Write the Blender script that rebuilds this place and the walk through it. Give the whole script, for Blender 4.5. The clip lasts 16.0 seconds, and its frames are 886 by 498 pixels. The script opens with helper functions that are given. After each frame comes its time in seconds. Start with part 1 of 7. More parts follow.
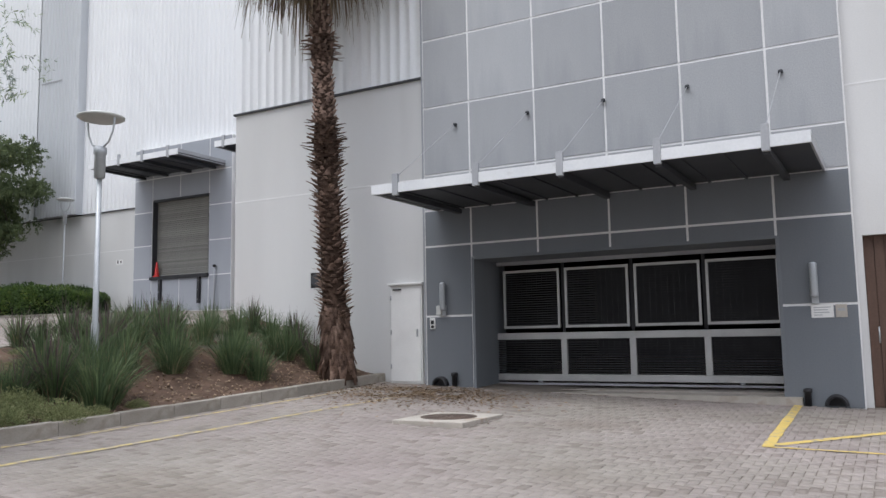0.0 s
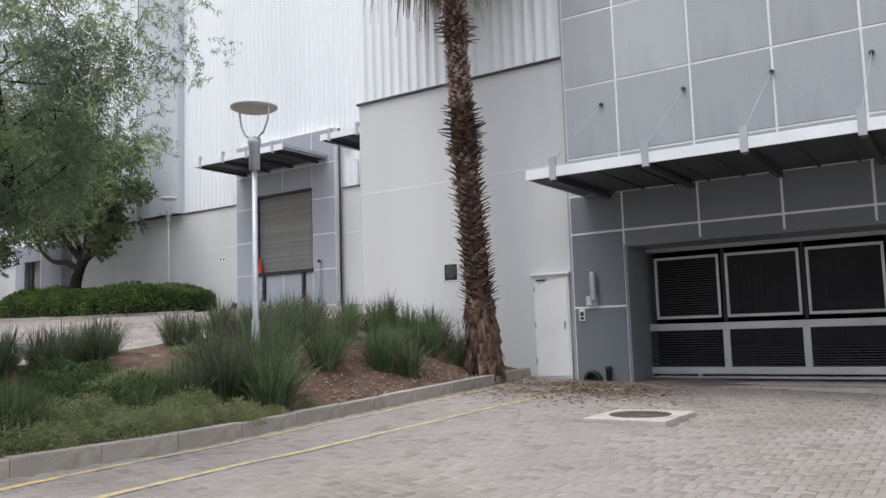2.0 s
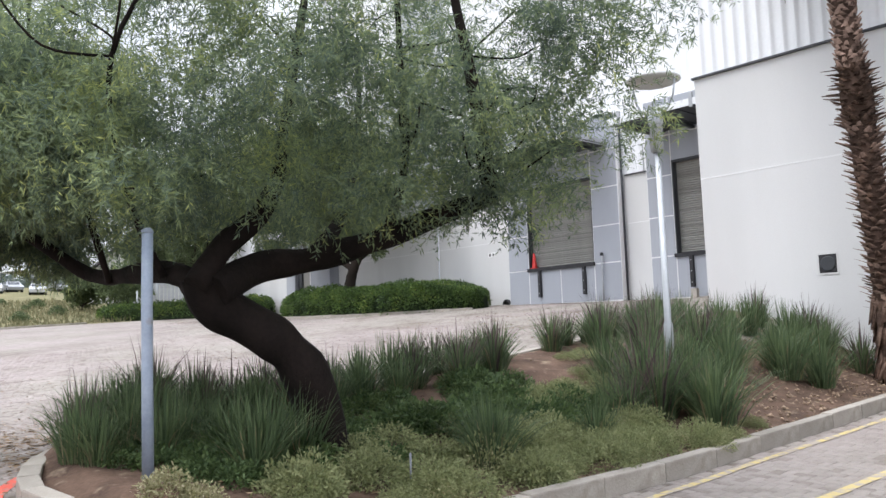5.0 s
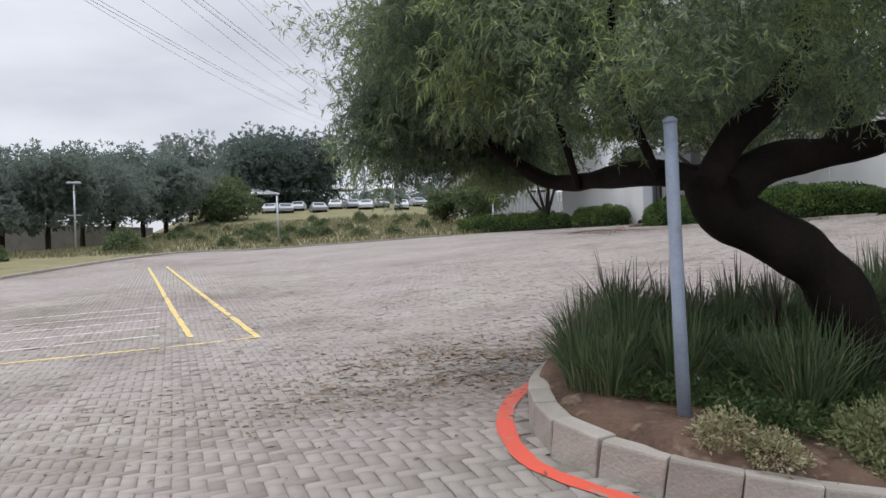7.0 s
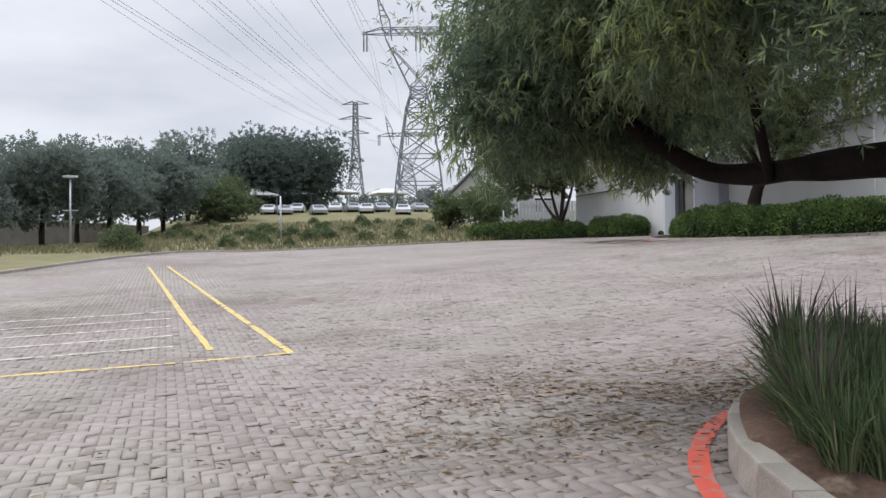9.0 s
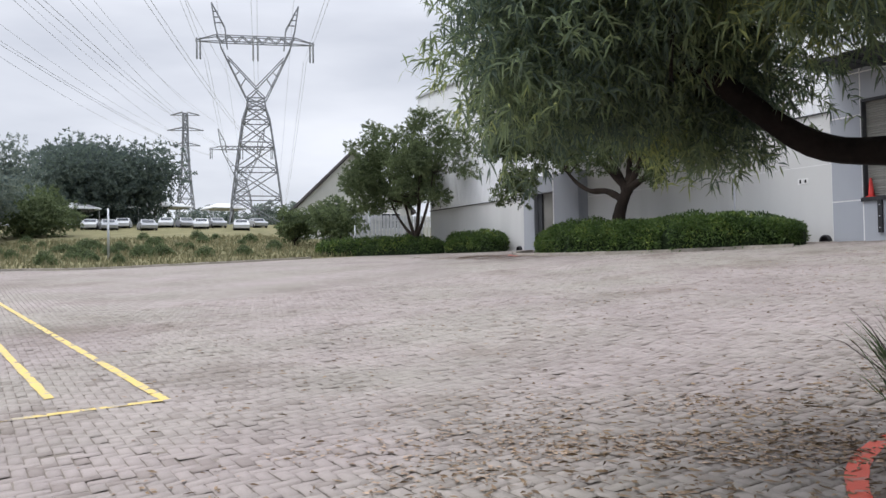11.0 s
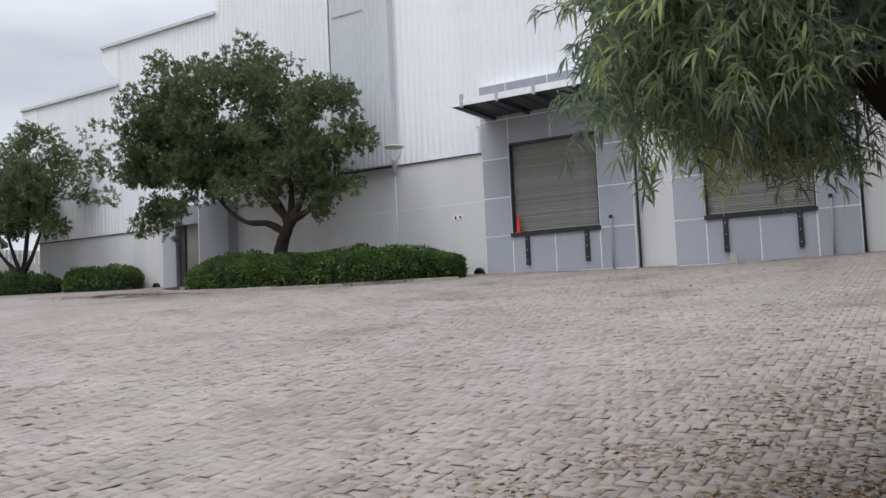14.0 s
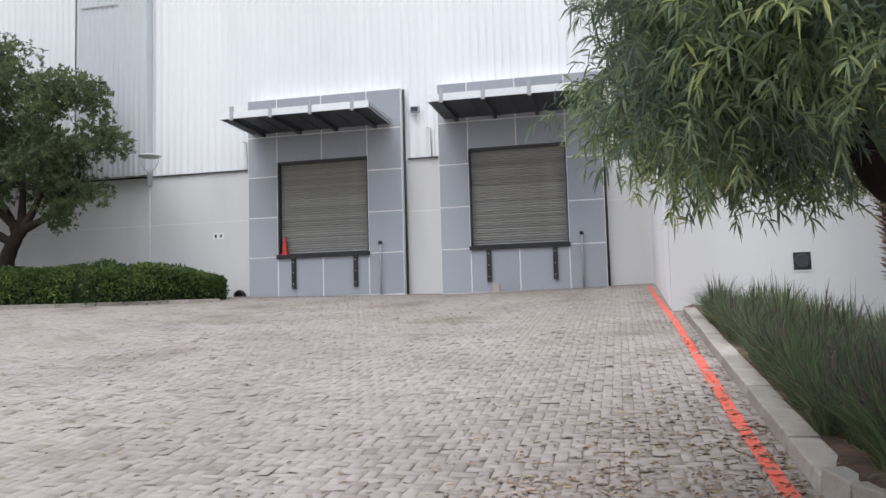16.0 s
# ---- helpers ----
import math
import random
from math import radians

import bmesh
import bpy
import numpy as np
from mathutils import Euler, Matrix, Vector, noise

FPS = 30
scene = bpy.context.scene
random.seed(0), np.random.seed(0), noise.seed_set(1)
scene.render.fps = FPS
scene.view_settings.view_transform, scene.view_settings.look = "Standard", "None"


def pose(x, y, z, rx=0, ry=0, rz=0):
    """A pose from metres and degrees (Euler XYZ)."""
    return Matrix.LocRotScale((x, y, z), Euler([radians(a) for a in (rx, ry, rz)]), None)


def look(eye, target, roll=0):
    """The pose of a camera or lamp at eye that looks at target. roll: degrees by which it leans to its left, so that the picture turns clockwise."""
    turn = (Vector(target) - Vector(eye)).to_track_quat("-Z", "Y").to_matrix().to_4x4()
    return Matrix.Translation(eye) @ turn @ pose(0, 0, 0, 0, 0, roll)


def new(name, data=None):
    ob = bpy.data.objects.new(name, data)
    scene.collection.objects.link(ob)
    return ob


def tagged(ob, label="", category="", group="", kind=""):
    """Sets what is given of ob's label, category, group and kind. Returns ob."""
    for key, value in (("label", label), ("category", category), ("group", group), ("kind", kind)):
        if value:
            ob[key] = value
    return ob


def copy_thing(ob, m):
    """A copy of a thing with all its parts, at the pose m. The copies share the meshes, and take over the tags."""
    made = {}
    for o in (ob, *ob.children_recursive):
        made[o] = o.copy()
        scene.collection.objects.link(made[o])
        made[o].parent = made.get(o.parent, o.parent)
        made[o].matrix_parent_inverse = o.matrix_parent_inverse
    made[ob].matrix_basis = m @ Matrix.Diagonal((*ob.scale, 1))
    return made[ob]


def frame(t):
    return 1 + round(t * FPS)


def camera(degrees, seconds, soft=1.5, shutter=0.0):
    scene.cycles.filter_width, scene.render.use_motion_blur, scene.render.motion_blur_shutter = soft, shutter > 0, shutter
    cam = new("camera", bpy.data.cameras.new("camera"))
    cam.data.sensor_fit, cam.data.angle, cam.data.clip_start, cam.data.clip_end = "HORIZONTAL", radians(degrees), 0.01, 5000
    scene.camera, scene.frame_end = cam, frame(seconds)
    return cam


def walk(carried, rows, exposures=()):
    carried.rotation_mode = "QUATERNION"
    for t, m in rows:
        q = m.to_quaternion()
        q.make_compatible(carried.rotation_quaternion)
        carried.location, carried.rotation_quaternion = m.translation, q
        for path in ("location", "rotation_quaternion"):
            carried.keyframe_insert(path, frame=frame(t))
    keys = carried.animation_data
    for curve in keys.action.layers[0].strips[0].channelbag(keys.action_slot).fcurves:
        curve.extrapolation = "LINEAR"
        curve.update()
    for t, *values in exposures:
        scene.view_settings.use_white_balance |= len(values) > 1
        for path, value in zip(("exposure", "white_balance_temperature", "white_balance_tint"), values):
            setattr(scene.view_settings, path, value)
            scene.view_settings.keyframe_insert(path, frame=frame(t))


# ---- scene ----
cam = camera(57.7, 16.0)
PATH = [
    (0, (-0.814, -0.11, 1.271), (-1.788, 1.623, 1.487), -1.0),
    (0.5, (-1.219, -0.194, 1.297), (-2.209, 1.53, 1.513), -1.0),
    (1, (-1.645, -0.215, 1.303), (-2.668, 1.49, 1.521), -1.3),
    (1.5, (-2.092, -0.24, 1.297), (-3.153, 1.441, 1.519), -1.3),
    (2, (-2.552, -0.336, 1.309), (-3.659, 1.317, 1.512), -1.8),
    (2.5, (-3.041, -0.404, 1.329), (-4.183, 1.225, 1.533), -1.6),
    (3, (-3.528, -0.503, 1.342), (-4.706, 1.1, 1.543), -1.5),
    (5.5, (-6.177, -1.252, 1.617), (-7.783, -0.068, 1.757), -2.5),
    (6, (-6.577, -1.374, 1.632), (-8.31, -0.376, 1.669), -3.4),
    (6.5, (-7.068, -1.46, 1.643), (-8.889, -0.633, 1.656), -2.7),
    (7, (-7.377, -1.646, 1.629), (-9.272, -1.009, 1.637), -2.1),
    (7.5, (-7.904, -1.71, 1.611), (-9.808, -1.100, 1.605), -1.1),
    (8, (-8.283, -1.833, 1.659), (-10.199, -1.257, 1.661), -0.8),
    (10.5, (-11.085, -2.112, 1.63), (-12.862, -1.195, 1.696), -0.6),
    (11, (-11.546, -2.174, 1.64), (-13.263, -1.15, 1.702), -1.0),
    (11.5, (-11.987, -2.247, 1.65), (-13.607, -1.077, 1.721), -1.4),
    (12, (-12.474, -2.302, 1.657), (-14.045, -1.068, 1.752), -2.1),
    (12.5, (-12.946, -2.379, 1.679), (-14.351, -0.958, 1.773), -2.5),
    (13, (-13.394, -2.419, 1.686), (-14.717, -0.923, 1.793), -2.4),
    (13.5, (-13.813, -2.5, 1.686), (-15.072, -0.951, 1.803), -1.3),
    (14, (-14.173, -2.581, 1.71), (-15.21, -0.875, 1.831), -2.6),
    (14.5, (-14.523, -2.612, 1.722), (-15.429, -0.835, 1.87), -2.3),
    (15, (-14.832, -2.619, 1.709), (-15.567, -0.765, 1.868), -1.6),
    (15.5, (-15.114, -2.622, 1.732), (-15.67, -0.707, 1.886), -1.5),
    (16, (-15.371, -2.548, 1.737), (-15.798, -0.6, 1.897), -1.6),
]
EXPOSURES = [(0, -0.16), (2.5, 0.02), (3.2, 0.1), (5.4, 0.45), (6.2, 0.13), (7, -0.22), (8, -0.2), (11, -0.08), (12, -0.18), (13.5, -0.25), (14.5, -0.22), (15, -0.24), (15.5, -0.05), (16, 0.03)]
walk(cam, [(t, look(eye, target, roll)) for t, eye, target, roll in PATH], EXPOSURES)

# ---- light ----
sun_data = bpy.data.lights.new("sun", "SUN")
sun_data.energy, sun_data.angle, sun_data.color = 1.5, radians(30), (1.0, 0.985, 0.96)
sun_ob = new("sun", sun_data)
SUN_EL, SUN_AZ = radians(64), radians(200)
sun_ob.matrix_world = look((0, 0, 60), (-math.sin(SUN_AZ) * math.cos(SUN_EL), -math.cos(SUN_AZ) * math.cos(SUN_EL), 60 - math.sin(SUN_EL)))

world = bpy.data.worlds.new("overcast_sky")
scene.world = world
world.use_nodes = True
wn, wl = world.node_tree.nodes, world.node_tree.links
wn.clear()
w_out, w_bg, w_sky = wn.new("ShaderNodeOutputWorld"), wn.new("ShaderNodeBackground"), wn.new("ShaderNodeTexSky")
w_sky.sky_type, w_sky.sun_disc, w_sky.sun_elevation, w_sky.sun_rotation = "NISHITA", False, SUN_EL, SUN_AZ
w_co, w_map, w_no, w_ramp, w_mix = (wn.new("ShaderNodeTexCoord"), wn.new("ShaderNodeMapping"), wn.new("ShaderNodeTexNoise"),
                                    wn.new("ShaderNodeValToRGB"), wn.new("ShaderNodeMix"))
w_map.inputs["Scale"].default_value = (1.2, 1.2, 4.5)
w_no.inputs["Scale"].default_value, w_no.inputs["Detail"].default_value = 1.7, 5.0
w_ramp.color_ramp.elements[0].position, w_ramp.color_ramp.elements[0].color = 0.34, (7.0, 7.35, 8.35, 1)
w_ramp.color_ramp.elements[1].position, w_ramp.color_ramp.elements[1].color = 0.66, (10.4, 10.7, 11.6, 1)
w_mix.data_type = "RGBA"
w_mix.inputs["Factor"].default_value = 0.9
wl.new(w_co.outputs["Generated"], w_map.inputs["Vector"])
wl.new(w_map.outputs["Vector"], w_no.inputs["Vector"])
wl.new(w_no.outputs["Fac"], w_ramp.inputs["Fac"])
wl.new(w_sky.outputs["Color"], w_mix.inputs["A"])
wl.new(w_ramp.outputs["Color"], w_mix.inputs["B"])
# an overcast sky is brightest overhead
w_sep, w_top, w_scale = wn.new("ShaderNodeSeparateXYZ"), wn.new("ShaderNodeMapRange"), wn.new("ShaderNodeVectorMath")
w_top.inputs["From Min"].default_value, w_top.inputs["From Max"].default_value = 0.3, 1.0
w_top.inputs["To Min"].default_value, w_top.inputs["To Max"].default_value = 1.0, 3.3
w_scale.operation = "SCALE"
wl.new(w_co.outputs["Generated"], w_sep.inputs["Vector"])
wl.new(w_sep.outputs["Z"], w_top.inputs["Value"])
wl.new(w_mix.outputs["Result"], w_scale.inputs[0])
wl.new(w_top.outputs["Result"], w_scale.inputs["Scale"])
wl.new(w_scale.outputs["Vector"], w_bg.inputs["Color"])
wl.new(w_bg.outputs["Background"], w_out.inputs["Surface"])
w_bg.inputs["Strength"].default_value = 0.1
scene.view_settings.exposure = 0.0


# ---- materials ----
def surface(name, low, high, scale=1.0, rough=0.8, bump=0.0, fine=40.0, metal=0.0, spread=0.0, streak=1.0, per="object", dark=0.0, stain=None, stain_at=(0.6, 0.75), stain_scale=0.7):
    """Two-scale noise between two colours, per-piece brightness spread, optional stains and fine relief."""
    m = bpy.data.materials.new(name)
    m.use_nodes = True
    nd, lk = m.node_tree.nodes, m.node_tree.links
    bsdf = nd["Principled BSDF"]
    co, mp = nd.new("ShaderNodeTexCoord"), nd.new("ShaderNodeMapping")
    mp.inputs["Scale"].default_value = (1, 1, 1 / streak)
    lk.new(co.outputs["Object"], mp.inputs["Vector"])
    big, small = nd.new("ShaderNodeTexNoise"), nd.new("ShaderNodeTexNoise")
    big.inputs["Scale"].default_value, big.inputs["Detail"].default_value = scale, 4
    small.inputs["Scale"].default_value, small.inputs["Detail"].default_value = fine, 3
    lk.new(mp.outputs["Vector"], big.inputs["Vector"])
    lk.new(co.outputs["Object"], small.inputs["Vector"])
    add = nd.new("ShaderNodeMath")
    add.operation = "MULTIPLY_ADD"
    add.inputs[1].default_value = 0.4
    lk.new(small.outputs["Fac"], add.inputs[0])
    lk.new(big.outputs["Fac"], add.inputs[2])
    ramp = nd.new("ShaderNodeValToRGB")
    ramp.color_ramp.elements[0].position, ramp.color_ramp.elements[0].color = 0.45, (*low, 1)
    ramp.color_ramp.elements[1].position, ramp.color_ramp.elements[1].color = 0.95, (*high, 1)
    lk.new(add.outputs[0], ramp.inputs["Fac"])
    colour = ramp.outputs["Color"]
    if stain:
        sn, sr, sm = nd.new("ShaderNodeTexNoise"), nd.new("ShaderNodeMapRange"), nd.new("ShaderNodeMix")
        sn.inputs["Scale"].default_value, sn.inputs["Detail"].default_value = stain_scale, 6
        sr.inputs["From Min"].default_value, sr.inputs["From Max"].default_value = stain_at
        sm.data_type = "RGBA"
        lk.new(mp.outputs["Vector"], sn.inputs["Vector"])
        lk.new(sn.outputs["Fac"], sr.inputs["Value"])
        lk.new(sr.outputs["Result"], sm.inputs["Factor"])
        lk.new(colour, sm.inputs["A"])
        sm.inputs["B"].default_value = (*stain, 1)
        colour = sm.outputs["Result"]
    if spread:
        if per == "object":
            src = nd.new("ShaderNodeObjectInfo").outputs["Random"]
        else:
            src = nd.new("ShaderNodeNewGeometry").outputs["Random Per Island"]
        mr, hs = nd.new("ShaderNodeMapRange"), nd.new("ShaderNodeHueSaturation")
        mr.inputs["To Min"].default_value, mr.inputs["To Max"].default_value = 1 - spread, 1 + spread
        lk.new(src, mr.inputs["Value"])
        lk.new(mr.outputs["Result"], hs.inputs["Value"])
        lk.new(colour, hs.inputs["Color"])
        colour = hs.outputs["Color"]
        if dark:
            gt, dm = nd.new("ShaderNodeMath"), nd.new("ShaderNodeMix")
            gt.operation = "LESS_THAN"
            gt.inputs[1].default_value = dark
            dm.data_type, dm.blend_type = "RGBA", "MULTIPLY"
            dm.inputs["B"].default_value = (0.87, 0.855, 0.84, 1)
            lk.new(src, gt.inputs[0])
            lk.new(gt.outputs[0], dm.inputs["Factor"])
            lk.new(colour, dm.inputs["A"])
            colour = dm.outputs["Result"]
    lk.new(colour, bsdf.inputs["Base Color"])
    bsdf.inputs["Roughness"].default_value, bsdf.inputs["Metallic"].default_value = rough, metal
    if rough >= 0.85:
        bsdf.inputs["Specular IOR Level"].default_value = 0.2
    if bump:
        bp = nd.new("ShaderNodeBump")
        bp.inputs["Strength"].default_value, bp.inputs["Distance"].default_value = bump, 0.01
        lk.new(small.outputs["Fac"], bp.inputs["Height"])
        lk.new(bp.outputs["Normal"], bsdf.inputs["Normal"])
    return m


def foliage(name, dark, light, warm=None, translucent=0.35, rough=0.5):
    """Leaf: colour varies leaf by leaf and clump by clump; part of the light passes through."""
    m = bpy.data.materials.new(name)
    m.use_nodes = True
    nd, lk = m.node_tree.nodes, m.node_tree.links
    bsdf, out = nd["Principled BSDF"], nd["Material Output"]
    geo, co, no = nd.new("ShaderNodeNewGeometry"), nd.new("ShaderNodeTexCoord"), nd.new("ShaderNodeTexNoise")
    no.inputs["Scale"].default_value, no.inputs["Detail"].default_value = 1.3, 2
    lk.new(co.outputs["Object"], no.inputs["Vector"])
    ad, ramp = nd.new("ShaderNodeMath"), nd.new("ShaderNodeValToRGB")
    ad.operation = "MULTIPLY_ADD"
    ad.inputs[1].default_value = 0.45
    lk.new(geo.outputs["Random Per Island"], ad.inputs[0])
    lk.new(no.outputs["Fac"], ad.inputs[2])
    ramp.color_ramp.elements[0].position, ramp.color_ramp.elements[0].color = 0.5, (*dark, 1)
    ramp.color_ramp.elements[1].position, ramp.color_ramp.elements[1].color = 0.95, (*light, 1)
    if warm:
        e = ramp.color_ramp.elements.new(1.0)
        e.color = (*warm, 1)
    lk.new(ad.outputs[0], ramp.inputs["Fac"])
    tr, mx = nd.new("ShaderNodeBsdfTranslucent"), nd.new("ShaderNodeMixShader")
    mx.inputs["Fac"].default_value = translucent
    lk.new(ramp.outputs["Color"], bsdf.inputs["Base Color"])
    lk.new(ramp.outputs["Color"], tr.inputs["Color"])
    bsdf.inputs["Roughness"].default_value = rough
    bsdf.inputs["Specular IOR Level"].default_value = 0.25
    lk.new(bsdf.outputs["BSDF"], mx.inputs[1])
    lk.new(tr.outputs["BSDF"], mx.inputs[2])
    lk.new(mx.outputs["Shader"], out.inputs["Surface"])
    return m


def far_paving(name):
    """Block paving too far off for single blocks to be told apart."""
    m = surface(name, (0.250, 0.223, 0.208), (0.342, 0.306, 0.288), 0.35, 0.9, 0.3, 25, stain=(0.18, 0.15, 0.13), stain_at=(0.56, 0.8), stain_scale=0.22)
    nd, lk = m.node_tree.nodes, m.node_tree.links
    bsdf, br, mx, co = nd["Principled BSDF"], nd.new("ShaderNodeTexBrick"), nd.new("ShaderNodeMix"), nd.new("ShaderNodeTexCoord")
    br.inputs["Scale"].default_value, br.inputs["Brick Width"].default_value, br.inputs["Row Height"].default_value = 1.0, 0.22, 0.11
    br.inputs["Mortar Size"].default_value = 0.006
    br.inputs["Color1"].default_value, br.inputs["Color2"].default_value, br.inputs["Mortar"].default_value = (1.1, 1.1, 1.1, 1), (0.85, 0.83, 0.82, 1), (0.45, 0.42, 0.4, 1)
    lk.new(co.outputs["Object"], br.inputs["Vector"])
    old = bsdf.inputs["Base Color"].links[0].from_socket
    mx.data_type, mx.blend_type = "RGBA", "MULTIPLY"
    mx.inputs["Factor"].default_value = 1.0
    lk.new(old, mx.inputs["A"])
    lk.new(br.outputs["Color"], mx.inputs["B"])
    lk.new(mx.outputs["Result"], bsdf.inputs["Base Color"])
    return m


def patchy(m, first, second, scale):
    """Broad soft patches of two tints over a paving material."""
    nd, lk = m.node_tree.nodes, m.node_tree.links
    bsdf, no, rp_, mx, co = nd["Principled BSDF"], nd.new("ShaderNodeTexNoise"), nd.new("ShaderNodeValToRGB"), nd.new("ShaderNodeMix"), nd.new("ShaderNodeNewGeometry")
    no.inputs["Scale"].default_value, no.inputs["Detail"].default_value = scale, 5
    rp_.color_ramp.elements[0].position, rp_.color_ramp.elements[0].color = 0.38, (*first, 1)
    rp_.color_ramp.elements[1].position, rp_.color_ramp.elements[1].color = 0.62, (*second, 1)
    mx.data_type, mx.blend_type = "RGBA", "MULTIPLY"
    mx.inputs["Factor"].default_value = 1.0
    old = bsdf.inputs["Base Color"].links[0].from_socket
    lk.new(co.outputs["Position"], no.inputs["Vector"])
    lk.new(no.outputs["Fac"], rp_.inputs["Fac"])
    lk.new(old, mx.inputs["A"])
    lk.new(rp_.outputs["Color"], mx.inputs["B"])
    lk.new(mx.outputs["Result"], bsdf.inputs["Base Color"])
    return m


def worn_paint(name, paint, under, wear=0.52):
    """Road paint rubbed through to the blocks in places."""
    return surface(name, paint, tuple(c * 1.1 for c in paint), 2.0, 0.7, 0.3, 60, stain=under, stain_at=(wear, wear + 0.12), stain_scale=9.0)


M_PAVER = surface("paver_concrete", (0.253, 0.223, 0.206), (0.347, 0.309, 0.288), 0.6, 0.9, 0.5, 70, spread=0.08, per="island", dark=0.10, stain=(0.16, 0.128, 0.105), stain_at=(0.57, 0.82), stain_scale=0.35)
M_PAVER_ONE = surface("paver_concrete_single", (0.253, 0.223, 0.206), (0.347, 0.309, 0.288), 0.6, 0.9, 0.5, 70, spread=0.1, dark=0.10)
M_JOINT = surface("joint_sand", (0.15, 0.128, 0.108), (0.23, 0.20, 0.17), 2.0, 1.0, 0.5, 60)
M_FARPAVE = far_paving("paving_far")
for m in (M_PAVER, M_PAVER_ONE, M_FARPAVE):
    patchy(m, (0.945, 0.92, 0.925), (0.90, 0.92, 0.875), 0.32)
M_GRASSLAND = surface("dry_grass_ground", (0.11, 0.11, 0.055), (0.22, 0.195, 0.105), 0.5, 1.0, 0.8, 12)
M_SOIL = surface("red_brown_soil", (0.05, 0.033, 0.025), (0.155, 0.10, 0.072), 2.6, 1.0, 1.0, 30, stain=(0.25, 0.195, 0.14), stain_at=(0.58, 0.74), stain_scale=6)
M_KERB = surface("kerb_concrete", (0.25, 0.225, 0.195), (0.40, 0.37, 0.325), 2.0, 0.9, 0.6, 60, spread=0.12, stain=(0.17, 0.14, 0.11), stain_at=(0.58, 0.8), stain_scale=3)
M_WHITE = surface("white_plaster", (0.72, 0.72, 0.725), (0.82, 0.82, 0.825), 0.5, 0.85, 0.25, 45, streak=6, stain=(0.57, 0.565, 0.55), stain_at=(0.6, 0.9), stain_scale=0.6)
M_CREAM = surface("pale_grey_plaster", (0.56, 0.56, 0.555), (0.66, 0.66, 0.655), 0.5, 0.85, 0.25, 45, streak=6, stain=(0.49, 0.488, 0.48), stain_at=(0.6, 0.9), stain_scale=0.6)
M_CLAD = surface("white_steel_cladding", (0.74, 0.755, 0.775), (0.83, 0.84, 0.855), 0.4, 0.45, 0.0, 20, streak=10)
M_CLADGREY = surface("grey_steel_cladding", (0.50, 0.52, 0.545), (0.57, 0.59, 0.615), 0.4, 0.5, 0.0, 20, streak=10)
M_JOINTWHITE = surface("white_joint_paint", (0.68, 0.68, 0.68), (0.78, 0.78, 0.78), 2, 0.8, 0.1, 30)
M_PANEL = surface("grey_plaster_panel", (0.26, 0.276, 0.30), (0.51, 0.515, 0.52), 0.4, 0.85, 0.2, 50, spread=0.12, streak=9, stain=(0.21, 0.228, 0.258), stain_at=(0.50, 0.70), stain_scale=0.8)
# darker copy of the panel grey: the canopy's shade is put into its colour
M_PANELSHADE = surface("canopy_shaded_panel", (0.125, 0.14, 0.158), (0.19, 0.204, 0.222), 0.7, 0.8, 0.2, 50, spread=0.07, streak=6, stain=(0.12, 0.13, 0.145), stain_at=(0.56, 0.8), stain_scale=0.8)
M_PANELDOCK = surface("grey_dock_panel", (0.30, 0.318, 0.355), (0.39, 0.41, 0.445), 0.7, 0.8, 0.25, 50, spread=0.07, streak=6, stain=(0.22, 0.235, 0.265), stain_at=(0.55, 0.8), stain_scale=0.8)
M_STEELGREY = surface("grey_painted_steel", (0.30, 0.31, 0.33), (0.42, 0.43, 0.45), 1.5, 0.5, 0.1, 40, stain=(0.25, 0.22, 0.2), stain_at=(0.65, 0.8), stain_scale=4)
M_GATE = surface("gate_steel", (0.42, 0.42, 0.42), (0.56, 0.56, 0.55), 1.5, 0.45, 0.1, 40, metal=0.3)
M_FASCIA = surface("white_steel_fascia", (0.62, 0.64, 0.66), (0.78, 0.79, 0.80), 1.2, 0.4, 0.1, 30, stain=(0.45, 0.45, 0.44), stain_at=(0.62, 0.8), stain_scale=3)
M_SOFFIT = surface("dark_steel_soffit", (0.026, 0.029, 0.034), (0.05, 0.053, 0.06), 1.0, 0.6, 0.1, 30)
M_BLACK = surface("black_rubber", (0.012, 0.012, 0.014), (0.03, 0.03, 0.034), 3, 0.7, 0.3, 50)
M_MESH = surface("black_wire_mesh", (0.018, 0.018, 0.02), (0.042, 0.042, 0.046), 3, 0.5, 0.0, 50, metal=0.4)
# near-black base colour stands in for the darkness of the closed garage
M_DARKWALL = surface("unlit_garage_plaster", (0.025, 0.025, 0.028), (0.045, 0.045, 0.05), 0.6, 0.9, 0.2, 30)
M_SHUTTER = surface("grey_brown_shutter_steel", (0.23, 0.225, 0.21), (0.36, 0.352, 0.33), 0.8, 0.5, 0.1, 30, metal=0.2, spread=0.16)
M_RED = surface("red_plastic", (0.55, 0.03, 0.03), (0.7, 0.06, 0.05), 3, 0.5, 0.1, 30)
M_YELLOWLINE = worn_paint("yellow_road_paint", (0.56, 0.41, 0.12), (0.33, 0.29, 0.22), 0.52)
M_YELLOWPALE = worn_paint("faded_yellow_road_paint", (0.46, 0.36, 0.15), (0.32, 0.275, 0.23), 0.44)
M_WHITELINE = worn_paint("faded_white_road_paint", (0.50, 0.47, 0.42), (0.33, 0.29, 0.26), 0.47)
M_REDLINE = worn_paint("red_road_paint", (0.58, 0.085, 0.05), (0.33, 0.2, 0.165), 0.56)
